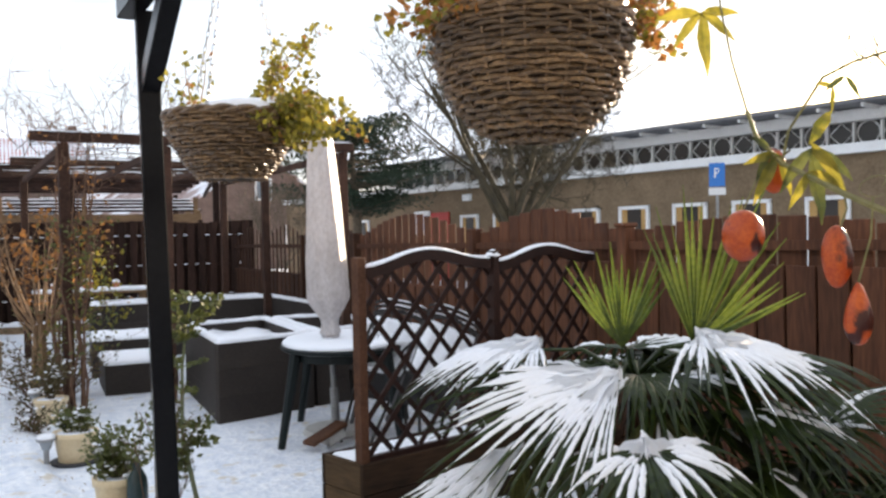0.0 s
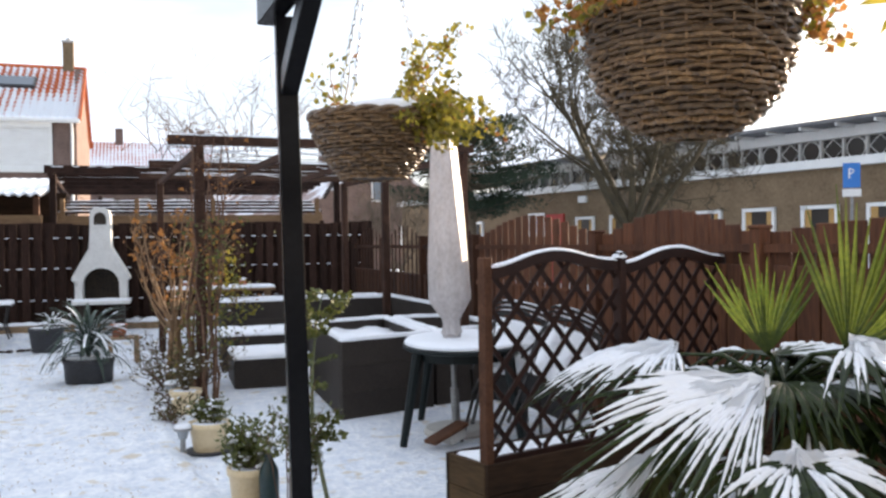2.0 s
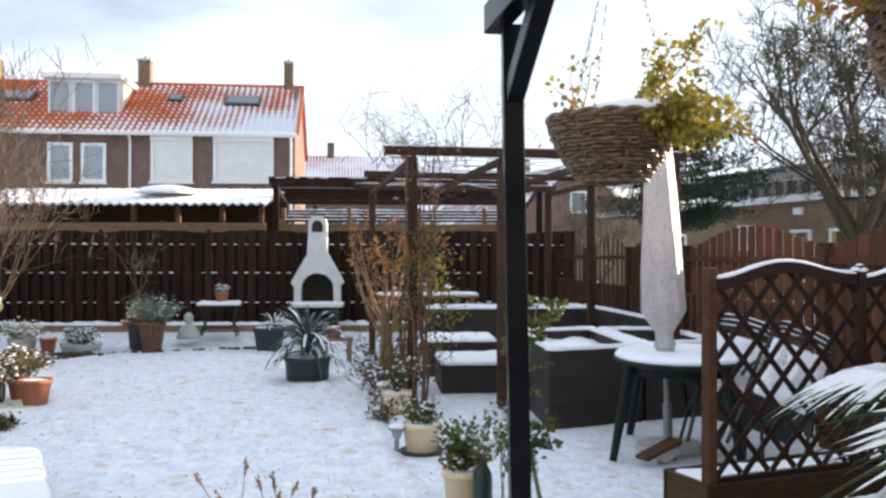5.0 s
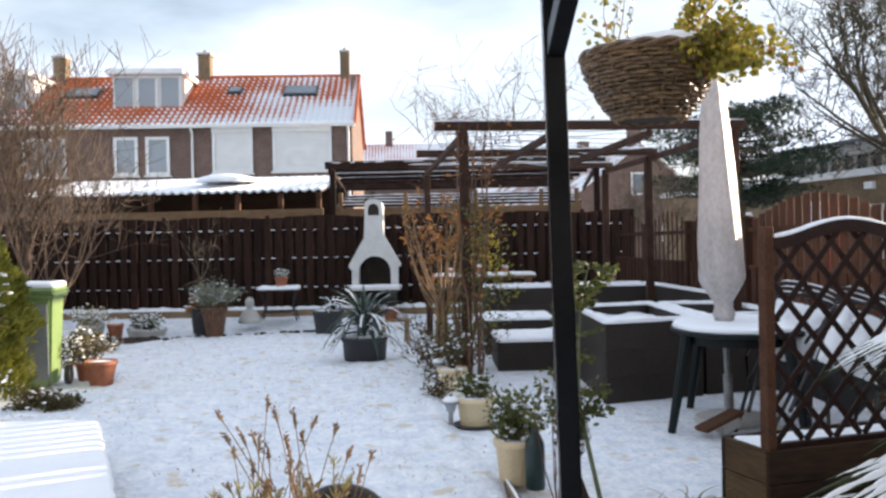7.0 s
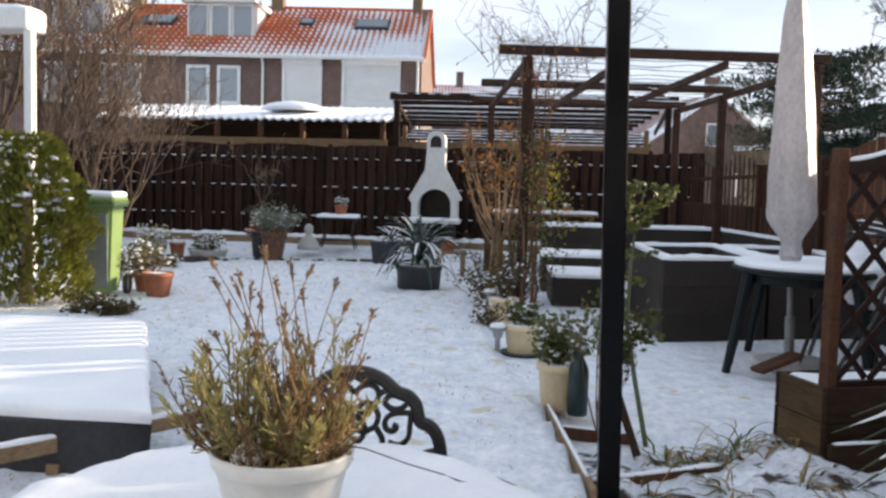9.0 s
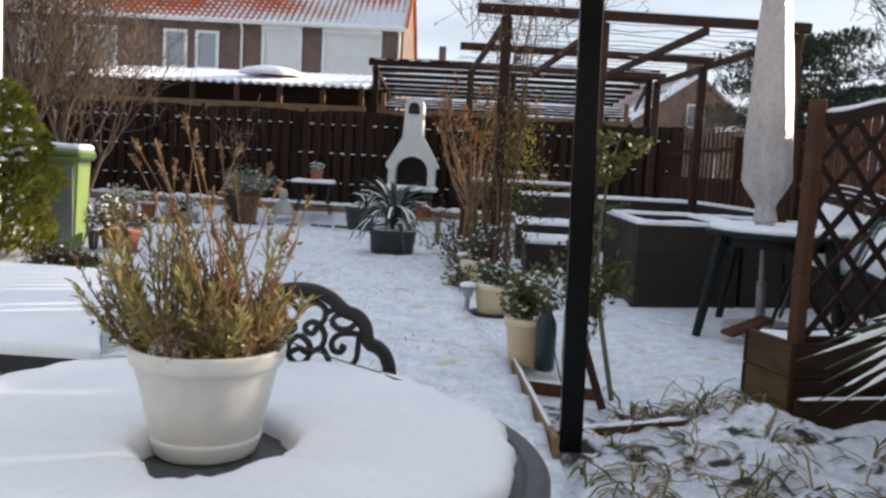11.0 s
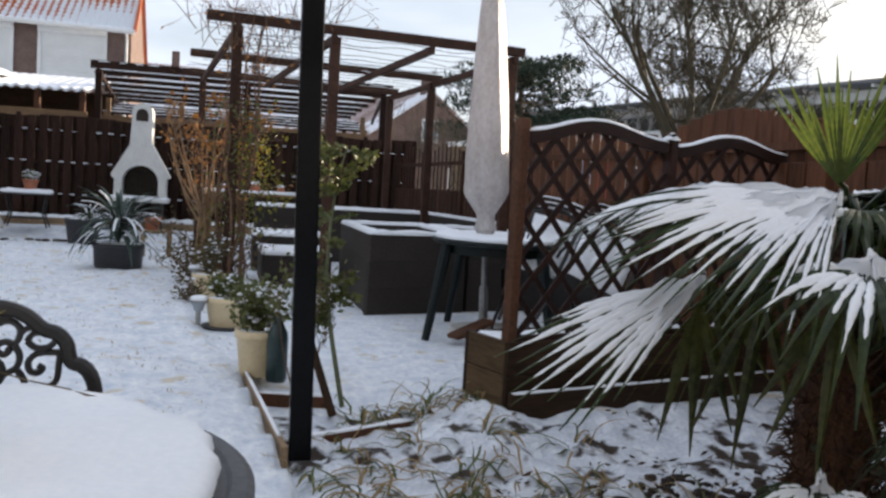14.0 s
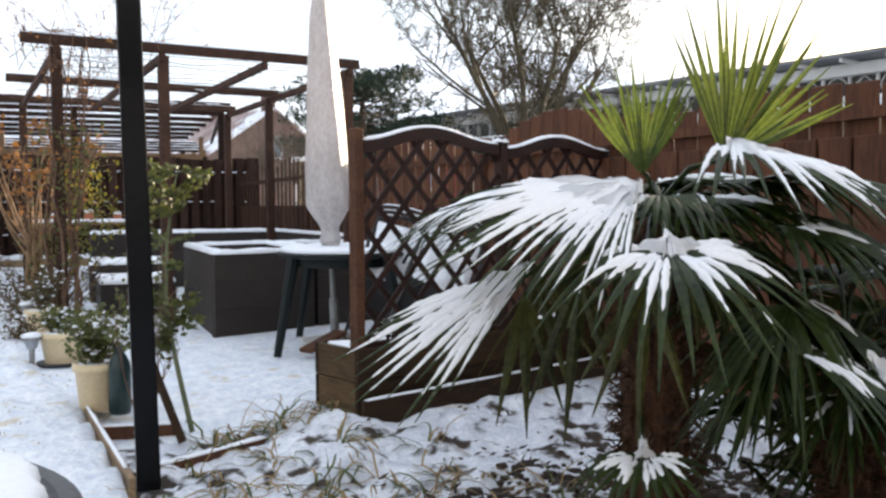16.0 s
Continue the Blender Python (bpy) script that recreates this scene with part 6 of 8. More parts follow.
# dark leaves of the crown
for k in range(12):
    a = k * 0.53 + rg.uniform(-0.15, 0.15)
    d = V(math.cos(a), math.sin(a), 0)
    if d.dot(LFT) > 0.1 and d.dot(FWD) > -0.6:
        continue
    fan(p1, V(1.80, 2.42, rg.uniform(0.98, 1.10)) + d * rg.uniform(0.10, 0.22), d * 0.9 + UPV * rg.uniform(-0.15, 0.22), UPV, rg.uniform(0.32, 0.44), 2.3, 18, PALMG, 0.22, rg, CR, 0.8, 0.4)
# older leaves that hang round the trunk
for k in range(26):
    a = k * 0.97 + rg.uniform(-0.2, 0.2)
    d = V(math.cos(a), math.sin(a), 0)
    front = d.dot(FWD) > 0.6
    if d.dot(LFT) > 0.05 and (k % 5 or d.dot(FWD) > 0.3):
        continue
    z = rg.uniform(0.82, 0.98) if front else rg.uniform(0.60, 1.02)
    hub = V(1.80, 2.42, z) + d * rg.uniform(0.20, 0.34)
    fan(p1, hub, d * 0.75 + UPV * rg.uniform(-1.0, -0.35), UPV, rg.uniform(0.18, 0.26) if front else rg.uniform(0.34, 0.50), 2.1, 9, PALMO, 0.2 if k % 3 == 0 else 0.0, rg, CR - UPV * 0.12, 0.9, 0.4)
p2 = palm((2.24, 2.05), 0.5, 0.05, "second smaller fan palm in the shade, a little snow on it")
C2 = V(2.20, 2.05, 0.6)
fan(p2, (2.02, 1.80, 0.62), FWD * 0.5 + RGT * 0.7 + UPV * -0.35, UPV, 0.46, 2.4, 28, PALMG, 0.6, rg, C2, 0.7, 0.55)
fan(p2, (2.45, 2.25, 0.80), RGT * 0.8 + UPV * 0.5, UPV, 0.45, 2.4, 26, PALMG, 0.4, rg, C2, 0.6, 0.5)
for k in range(14):
    a = k * 0.8 + rg.uniform(-0.2, 0.2)
    d = V(math.cos(a), math.sin(a), 0)
    hub = C2 + d * rg.uniform(0.16, 0.34) + UPV * rg.uniform(-0.25, 0.42)
    fan(p2, hub, d * 0.8 + UPV * rg.uniform(-0.9, 0.35), UPV, rg.uniform(0.32, 0.48), 2.3, 16, PALMG, 0.2 if k % 5 == 0 else 0.0, rg, C2, 0.8, 0.4)
fan(p1, (1.52, 2.05, 0.40), FWD * 0.8 + LFT * 0.2 + UPV * -0.15, UPV, 0.22, 3.2, 18, PALMG, 0.7, rg, (1.74, 2.38, 0.40), 0.6, 0.5)
fan(p2, (1.80, 1.85, 0.68), RGT * 0.8 + FWD * 0.3 + UPV * -0.3, UPV, 0.42, 2.2, 20, PALMG, 0.4, rg, C2, 0.7, 0.45)
for k in range(22):
    a = rg.uniform(0, math.tau)
    d = V(math.cos(a), math.sin(a), 0)
    hub = V(rg.uniform(2.12, 2.7), rg.uniform(1.65, 2.65), rg.uniform(0.2, 0.75))
    fan(p2, hub, d * 0.8 + UPV * rg.uniform(-0.9, 0.5), UPV, rg.uniform(0.28, 0.42), 2.2, 12, PALMG if k % 3 else PALMO, 0.15 if k % 6 == 0 else 0.0, rg, (2.2, 2.05, hub.z * 0.7), 0.8, 0.4)


# ---- masonry barbecue ----
bq = thing("garden_barbecue", (-1.53, 14.42, 0.0), 2, label="white masonry garden barbecue with an arched hearth and chimney", category="barbecue")
outer = [(-0.375, 0.66), (-0.375, 0.985), (-0.42, 0.99), (-0.42, 1.03), (-0.17, 1.47), (-0.152, 1.49), (-0.15, 1.75), (-0.148, 1.99), (-0.125, 2.06), (-0.07, 2.10), (0.0, 2.11)]
outer = outer + [(-x, z) for x, z in outer[-2::-1]]
inner = [(-0.265, 0.68), (-0.265, 0.80), (-0.265, 0.92), (-0.255, 0.98), (-0.235, 1.03), (-0.20, 1.08), (-0.155, 1.12), (-0.11, 1.145), (-0.06, 1.16), (-0.03, 1.165), (0.0, 1.167)]
inner = inner + [(-x, z) for x, z in inner[-2::-1]]
bm = bmesh.new()
D = 0.24
fo, fi = [bm.verts.new((x, -D, z)) for x, z in outer], [bm.verts.new((x, -D, z)) for x, z in inner]
bo, bi = [bm.verts.new((x, D, z)) for x, z in outer], [bm.verts.new((x, D * 0.6, z)) for x, z in inner]
n = len(outer)
for k in range(n - 1):
    bm.faces.new((fo[k], fo[k + 1], fi[k + 1], fi[k]))
    bm.faces.new((fo[k], bo[k], bo[k + 1], fo[k + 1]))
    bm.faces.new((fi[k], fi[k + 1], bi[k + 1], bi[k]))
bm.faces.new(bo)
bm.faces.new((fo[0], fi[0], fi[-1], fo[-1], bo[-1], bo[0]))
bmesh.ops.recalc_face_normals(bm, faces=bm.faces)
part("hood", bm, BBQW, bq)
bm = bmesh.new()
box(bm, (0, 0.12, 0.93), (0.52, 0.02, 0.52))
part("hearth_back", bm, SOOT_SHADE, bq, "sooty hearth")
# Dark plate on the chimney face, coloured as the shade inside an opening.
bm = bmesh.new()
arch = [(-0.09, 1.84), (-0.09, 1.95), (-0.06, 2.01), (0.0, 2.03), (0.06, 2.01), (0.09, 1.95), (0.09, 1.84)]
f0, f1 = [bm.verts.new((x, -D - 0.006, z)) for x, z in arch], [bm.verts.new((x, -D + 0.02, z)) for x, z in arch]
bm.faces.new(f0)
for k in range(7):
    bm.faces.new((f0[k], f1[k], f1[(k + 1) % 7], f0[(k + 1) % 7]))
part("smoke_opening", bm, SOOT_SHADE, bq)
bm = bmesh.new()
box(bm, (0, -0.04, 0.635), (0.84, 0.56, 0.05), bev=0.01)
part("shelf", bm, BBQW, bq)
bm = bmesh.new()
snow_pad(bm, [(-0.42, -0.31), (0.42, -0.31), (0.42, -0.20), (-0.42, -0.20)], 0.66, 0.04, 3, 0.01)
part("snow", bm, SNOW, bq, smooth=True)
# Piers take the hearth's dark colour instead of the white masonry.
for x in (-0.26, 0.26):
    bm = bmesh.new()
    box(bm, (x, 0, 0.31), (0.14, 0.44, 0.62), bev=0.01)
    part("pier", bm, SOOT_SHADE, bq)


# ---- pots ----
def pot_thing(name, at, r0, r1, h, material, label, group="", rim=0.012, snow=True):
    t = thing(name, at, label=label, category="plant pot", group=group)
    bm = bmesh.new()
    lathe(bm, [(0.0, 0.0), (r0 * 0.96, 0.0), (r0, 0.01), (r1 - rim, h * 0.80), (r1 - rim * 0.5, h * 0.82), (r1, h * 0.83), (r1, h), (r1 - 0.012, h), (r1 - 0.02, h - 0.03), (0.0, h - 0.035)], 28)
    part("body", bm, material, t, smooth=True)
    if snow:
        bm = bmesh.new()
        snow_pad(bm, circle(r1 - 0.025, 24), h - 0.035, 0.03, r1 * 40, 0.006, 0.05, 0.5)
        part("snow", bm, SNOW, t, smooth=True)
    return t


def shrub(t, base, r, h, nst, rg, leafmat, ls, snow=0.15, stem=BARK, lpn=4, splay=0.7, w=0.6):
    """Stems that rise from base, leaves along them, and dabs of snow."""
    bs, bl, bn = bmesh.new(), bmesh.new(), bmesh.new()
    base = Vector(base)
    for _ in range(nst):
        a = rg.uniform(0, math.tau)
        k = rg.uniform(0, 1)
        d = V(math.cos(a) * splay * k, math.sin(a) * splay * k, 1).normalized()
        L = h * rg.uniform(0.6, 1.1)
        pts = [base + V(math.cos(a), math.sin(a), 0) * r * 0.15 * k]
        for i in range(6):
            d = (d + rdir(rg) * 0.22 + V(math.cos(a), math.sin(a), 0) * 0.10 * r / h).normalized()
            pts.append(pts[-1] + d * L / 6)
        tube(bs, pts, [0.006, 0.005, 0.0045, 0.004, 0.003, 0.0025, 0.0015], 4, caps=False)
        for i in range(2, 7):
            for _ in range(lpn):
                q = pts[i] + rdir(rg) * ls * 0.8
                leaf_quad(bl, q, rdir(rg, 0.1), ls * rg.uniform(0.6, 1.2), w, rg)
                if rg.random() < snow:
                    lathe(bn, [(0.0, -0.004), (ls * 0.45, 0.0), (ls * 0.35, ls * 0.22), (0.0, ls * 0.3)], 7, q + V(0, 0, ls * 0.15), wob=0.4)
    tagged(part("branchwork", bs, stem, t), kind="stuff")
    tagged(part("foliage", bl, leafmat, t), kind="stuff")
    if snow:
        tagged(part("snow", bn, SNOW, t, smooth=True), kind="stuff")
    else:
        bn.free()


rg = random.Random(404)
g = "cream pots along the lawn edge"
p = pot_thing("flower_pot", (0.035, 6.50, 0), 0.112, 0.152, 0.220, POTC, "cream pot with a snow-dusted evergreen, beside the lawn", g)
shrub(p, (0, 0, 0.19), 0.14, 0.20, 34, rg, LEAFG, 0.036, 0.12, lpn=6, splay=0.6)
bm = bmesh.new()
lathe(bm, [(0.0, 0.0), (0.16, 0.0), (0.17, 0.02), (0.15, 0.02), (0.0, 0.012)], 28)
part("saucer", bm, DARKPOT, p)
p = pot_thing("flower_pot", (-0.165, 8.07, 0), 0.105, 0.142, 0.21, POTC, "cream pot with a tangle of bare and green stems", g)
shrub(p, (0, 0, 0.18), 0.15, 0.36, 26, rg, OLIVE, 0.035, 0.08, lpn=5, splay=0.55)
p = pot_thing("flower_pot", (0.252, 5.01, 0), 0.100, 0.132, 0.25, POTC, "tall cream pot with a leafy snow-capped shrub", g)
shrub(p, (0, 0, 0.23), 0.15, 0.28, 36, rg, LEAFG, 0.040, 0.07, lpn=6, splay=0.55)
bt2 = thing("watering_bottle", (0.345, 4.86, 0), label="dark green plastic bottle standing beside the pot", category="bottle")
bm = bmesh.new()
lathe(bm, [(0.0, 0.0), (0.05, 0.0), (0.055, 0.02), (0.055, 0.22), (0.05, 0.26), (0.025, 0.31), (0.022, 0.34), (0.0, 0.345)], 20)
part("body", bm, mat("bottle_green", (0.012, 0.03, 0.03), (0.025, 0.05, 0.05), 0.3, 5, 40, 0.05, 0.001), bt2, smooth=True)
for at, h in (((-0.15, 6.41, 0), 0.20), ((-0.30, 8.35, 0), 0.22)):
    sl = thing("garden_light", at, label="small solar garden light with a cap of snow", category="lamp", group="solar garden lights")
    bm = bmesh.new()
    tube(bm, [(0, 0, 0), (0, 0, h - 0.06)], 0.018, 8)
    part("stake", bm, STEEL, sl)
    bm = bmesh.new()
    lathe(bm, [(0.0, h - 0.07), (0.030, h - 0.07), (0.046, h - 0.01), (0.0, h - 0.005)], 16)
    part("lens", bm, PANE_L, sl)
    bm = bmesh.new()
    lathe(bm, [(0.062, h - 0.012), (0.064, h + 0.005), (0.0, h + 0.01)], 18)
    cap = part("cap", bm, STEEL, sl)
    bm = bmesh.new()
    snow_pad(bm, circle(0.058, 18), h + 0.004, 0.028, 3, 0.004, 0.02)
    part("snow", bm, SNOW, cap, smooth=True)


def spiky(t, base, n, L, rg, material, w=0.035, snow=0.5, up=0.5, z0=0.0):
    bm, bn = bmesh.new(), bmesh.new()
    base = Vector(base)
    for i in range(n):
        a = i * 2.4 + rg.uniform(-0.2, 0.2)
        el = up + (1 - up) * rg.uniform(-0.5, 0.9)
        d = V(math.cos(a), math.sin(a), math.tan(el * 1.2) if el < 1.2 else 3).normalized()
        LL = L * rg.uniform(0.75, 1.1)
        pts, wid = [base + V(0, 0, z0 * rg.random())], [w * 0.6]
        for k in range(1, 7):
            d = (d + V(0, 0, -0.10 - 0.06 * k * (0.5 if el > 0.7 else 1))).normalized()
            pts.append(pts[-1] + d * LL / 6)
            wid.append(w * (0.9, 1, 0.95, 0.8, 0.55, 0.12)[k - 1])
        ribbon(bm, pts, wid, None, 0.2)
        if rg.random() < snow:
            rows = []
            for k in range(1, 6):
                dd = (pts[k + 1] - pts[k - 1]).normalized()
                s = dd.cross(V(0, 0, 1)).normalized()
                rows.append([bn.verts.new(pts[k] + s * wid[k] * u + V(0, 0, 0.012 * v + 0.003)) for u, v in ((-0.4, 0.2), (0, 0.9), (0.4, 0.2))])
            for r0, r1 in zip(rows, rows[1:]):
                for j in range(2):
                    bn.faces.new((r0[j], r0[j + 1], r1[j + 1], r1[j]))
    tagged(part("foliage", bm, material, t), kind="stuff")
    tagged(part("leaf_snow", bn, SNOW, t, smooth=True), kind="stuff")


YUCCA = mat("blue_green_yucca", (0.016, 0.034, 0.024), (0.065, 0.095, 0.070), 0.45, 8, 60, 0.2, 0.002, trans=0.15)
p = pot_thing("plant_tub", (-1.24, 10.30, 0), 0.25, 0.275, 0.27, DARKPOT, "dark tub with a spiky yucca laden with snow")
spiky(p, (0, 0, 0.27), 62, 0.62, rg, YUCCA, 0.050, 0.42, 0.45, 0.3)
spiky(p, (0, 0, 0.36), 16, 0.66, rg, YUCCA, 0.046, 0.1, 0.96, 0.12)
p = pot_thing("plant_tub", (-2.17, 13.35, 0.0), 0.19, 0.24, 0.36, DARKPOT, "dark round pot with a spiky plant and snow")
spiky(p, (0.08, 0, 0.34), 26, 0.34, rg, PALMG, 0.03, 0.6, 0.4, 0.05)
st = thing("plant_stool", (-1.0, 11.75, 0), 12, label="pale wooden stool carrying a small terracotta pot", category="stool")
bm = bmesh.new()
box(bm, (0, 0, 0.33), (0.40, 0.30, 0.03), bev=0.004)
part("seat", bm, PLANK, st)
for sx in (-0.16, 0.16):
    for sy in (-0.11, 0.11):
        bm = bmesh.new()
        box(bm, (sx, sy, 0.155), (0.035, 0.035, 0.32))
        part("leg", bm, PLANK, st)
pot_thing("flower_pot", (-1.05, 11.75, 0.345), 0.08, 0.11, 0.16, TERRA, "small terracotta pot on the stool", "terracotta pots")
p = pot_thing("glazed_pot", (-3.90, 13.22, 0.0), 0.13, 0.20, 0.44, BROWNPOT, "large brown pot with a grey bushy plant")
shrub(p, (0, 0, 0.40), 0.34, 0.46, 130, rg, GREYG, 0.055, 0.02, lpn=5, splay=0.95, w=0.28)
spiky(p, (0, 0, 0.42), 70, 0.36, rg, DRYLEAF, 0.010, 0.02, 0.2, 0.05)
p = pot_thing("plant_tub", (-4.14, 13.45, 0.0), 0.16, 0.20, 0.42, DARKPOT, "dark pot beside the brown one, brown grasses over it")
shrub(p, (0, 0, 0.35), 0.4, 0.3, 34, rg, DRYLEAF, 0.06, 0.1, lpn=4, splay=1.4)
sb = thing("side_table", (-3.06, 14.0, 0.18), 5, label="dark metal side table with snow on top", category="table")
bm = bmesh.new()
box(bm, (0, 0, 0.47), (0.66, 0.40, 0.03), bev=0.006)
part("top", bm, IRON, sb)
bm = bmesh.new()
snow_pad(bm, [(-0.33, -0.2), (0.33, -0.2), (0.33, 0.2), (-0.33, 0.2)], 0.485, 0.055, 3, 0.012)
part("snow", bm, SNOW, sb, smooth=True)
for sx in (-1, 1):
    for sy in (-1, 1):
        bm = bmesh.new()
        tube(bm, [(sx * 0.27, sy * 0.14, 0.46), (sx * 0.22, sy * 0.12, 0.2), (sx * 0.29, sy * 0.16, -0.02)], 0.014, 6)
        part("leg", bm, IRON, sb)
bm = bmesh.new()
box(bm, (0, 0, 0.12), (0.42, 0.26, 0.025))
part("lower_shelf", bm, IRON, sb)
p = pot_thing("flower_pot", (-3.02, 13.98, 0.715), 0.08, 0.115, 0.15, TERRA, "terracotta pot with snowy foliage on the table", "terracotta pots")
shrub(p, (0, 0, 0.13), 0.14, 0.13, 22, rg, LEAFG, 0.035, 0.3, lpn=4)
bm = bmesh.new()
lathe(bm, [(0.0, 0.0), (0.185, 0.0), (0.185, 0.05), (0.165, 0.10), (0.13, 0.16), (0.10, 0.20), (0.052, 0.225), (0.048, 0.245), (0.070, 0.285), (0.076, 0.33), (0.062, 0.38), (0.03, 0.41), (0.0, 0.415)], 24, sy=0.7)
bu = part("bust_statue", bm, STONE, smooth=True)
bu.matrix_world = pose(-3.50, 13.80, 0.14)
tagged(bu, "small pale stone bust standing in the snow", "statue")
g = "terracotta pots"
pot_thing("flower_pot", (-3.72, 8.68, 0), 0.110, 0.158, 0.25, TERRA, "wide terracotta pot with a snow-filled top", g)
p = pot_thing("flower_pot", (-4.00, 8.98, 0), 0.085, 0.12, 0.20, TERRA, "terracotta pot with a snow-covered bush", g)
shrub(p, (0, 0, 0.2), 0.3, 0.36, 34, rg, OLIVE, 0.05, 0.12, lpn=4, splay=1.1)
pot_thing("flower_pot", (-5.25, 12.75, 0.0), 0.085, 0.12, 0.26, TERRA, "small bright terracotta pot in the border", g)
p = pot_thing("stone_trough", (-5.0, 13.35, -0.10), 0.24, 0.30, 0.22, STONE, "low grey stone trough with snowy plants")
shrub(p, (0, 0, 0.2), 0.4, 0.28, 40, rg, LEAFG, 0.055, 0.4, lpn=4, splay=1.2)
p = pot_thing("stone_trough", (-5.62, 12.75, 0.0), 0.16, 0.2, 0.26, STONE, "pale pot with a frosted grey plant")
shrub(p, (0, 0, 0.22), 0.3, 0.3, 40, rg, LAV, 0.05, 0.35, lpn=4, splay=1.1)
for x, y, r in ((-5.3, 10.9, 0.36), (-4.75, 10.1, 0.26), (-4.9, 11.5, 0.2)):
    s = thing("low_shrub", (x, y, 0), label="low border shrub weighed down with snow", category="shrub", group="border shrubs")
    shrub(s, (0, 0, 0), r, r * 1.1, 40, rg, OLIVE, 0.045, 0.3, lpn=4, splay=1.5)
for x, y, r in ((-3.72, 7.32, 0.22), (-3.45, 7.3, 0.17)):
    s = thing("low_shrub", (x, y, 0), label="low dark olive plant at the foot of the conifer", category="shrub", group="border shrubs")
    shrub(s, (0, 0, 0), r, r * 1.0, 40, rg, OLIVE, 0.045, 0.015, lpn=5, splay=1.6)
# dark clods and stones of the far border, bare of snow
bm = bmesh.new()
for i in range(46):
    x, y, q = rg.uniform(-5.6, -4.45), 12.68 + rg.gauss(0, 0.10), rg.uniform(0.03, 0.09)
    lathe(bm, [(0.0, -0.03), (q, -0.02), (q * 0.85, q * 0.35), (q * 0.4, q * 0.6), (0.0, q * 0.62)], 9, (x, y, ground_z(x, y)), wob=0.6, seed=i, sx=rg.uniform(0.8, 1.7))
tagged(part("border_clods", bm, SOIL, smooth=True), "dark soil clods along the far border", "soil", kind="stuff")
# stone edge of the far border
bm = bmesh.new()
for i in range(26):
    x = -5.3 + i * 0.118 + rg.uniform(-0.05, 0.05)
    box(bm, (x, 12.92 + 0.05 * math.sin(i * 1.3) + max(0, x + 4.6) * 0.36, rg.uniform(-0.03, 0.0)), (rg.uniform(0.05, 0.13), rg.uniform(0.05, 0.1), 0.07), Matrix.Rotation(i * 0.7, 4, "Z"), 0.012)
tagged(part("border_stones", bm, SOIL), "row of dark edging stones half under snow", "edging", kind="stuff")


# ---- wheeled bins ----
def wheelie(at, rz, body, label):
    t = thing("wheelie_bin", at, rz, label=label, category="bin")
    bm = bmesh.new()
    b = [(-0.17, -0.20), (0.17, -0.20), (0.17, 0.20), (-0.17, 0.20)]
    lo = [bm.verts.new((x, y, 0.04)) for x, y in b]
    hi = [bm.verts.new((x * 1.22, y * 1.22, 0.95)) for x, y in b]
    bm.faces.new(lo[::-1])
    bm.faces.new(hi)
    for k in range(4):
        bm.faces.new((lo[k], lo[(k + 1) % 4], hi[(k + 1) % 4], hi[k]))
    bmesh.ops.bevel(bm, geom=bm.edges[:], offset=0.025, segments=2, affect="EDGES")
    part("body", bm, body, t)
    bm = bmesh.new()
    box(bm, (0, 0, 0.93), (0.48, 0.54, 0.05), bev=0.015)
    part("rim", bm, body, t)
    bm = bmesh.new()
    box(bm, (0, -0.02, 0.985), (0.49, 0.56, 0.06), bev=0.025)
    lid = part("lid", bm, body, t)
    bm = bmesh.new()
    snow_pad(bm, [(-0.23, -0.28), (0.23, -0.28), (0.23, 0.24), (-0.23, 0.24)], 1.013, 0.05, 2, 0.015)
    part("snow", bm, SNOW, lid, smooth=True)
    bm = bmesh.new()
    tube(bm, [(-0.22, 0.36, 0.95), (0.22, 0.36, 0.95)], 0.018, 8)
    part("handle", bm, body, t)
    for sx in (-1, 1):
        bm = bmesh.new()
        tube(bm, [(sx * 0.21, 0.24, 0.10), (sx * 0.26, 0.24, 0.10)], 0.10, 16)
        part("wheel", bm, DARKPOT, t)
    return t


bn_ = wheelie((-4.29, 8.52, 0), 12, BINGRN, "light green wheeled bin, front greyed for shade, snow on its lid")
# A thin grey sheet paints the shade on the green bin's front.
bm = bmesh.new()
box(bm, (0, -0.230, 0.48), (0.33, 0.012, 0.74), Matrix.Rotation(radians(2.8), 4, "X"), 0.006)
part("front_shade", bm, BINGRY, bn_, "thin grey sheet for the shaded front")


# ---- conifer ----
cf = thing("conifer_shrub", (-4.50, 7.62, 0), label="yellow-green dwarf conifer with patches of snow", category="shrub")
bm, bn, bt_ = bmesh.new(), bmesh.new(), bmesh.new()
tube(bt_, [(0, 0, 0), (0.02, 0, 0.7), (0, 0.02, 1.5)], [0.07, 0.045, 0.01], 7)
part("trunk", bt_, TWIG, cf)
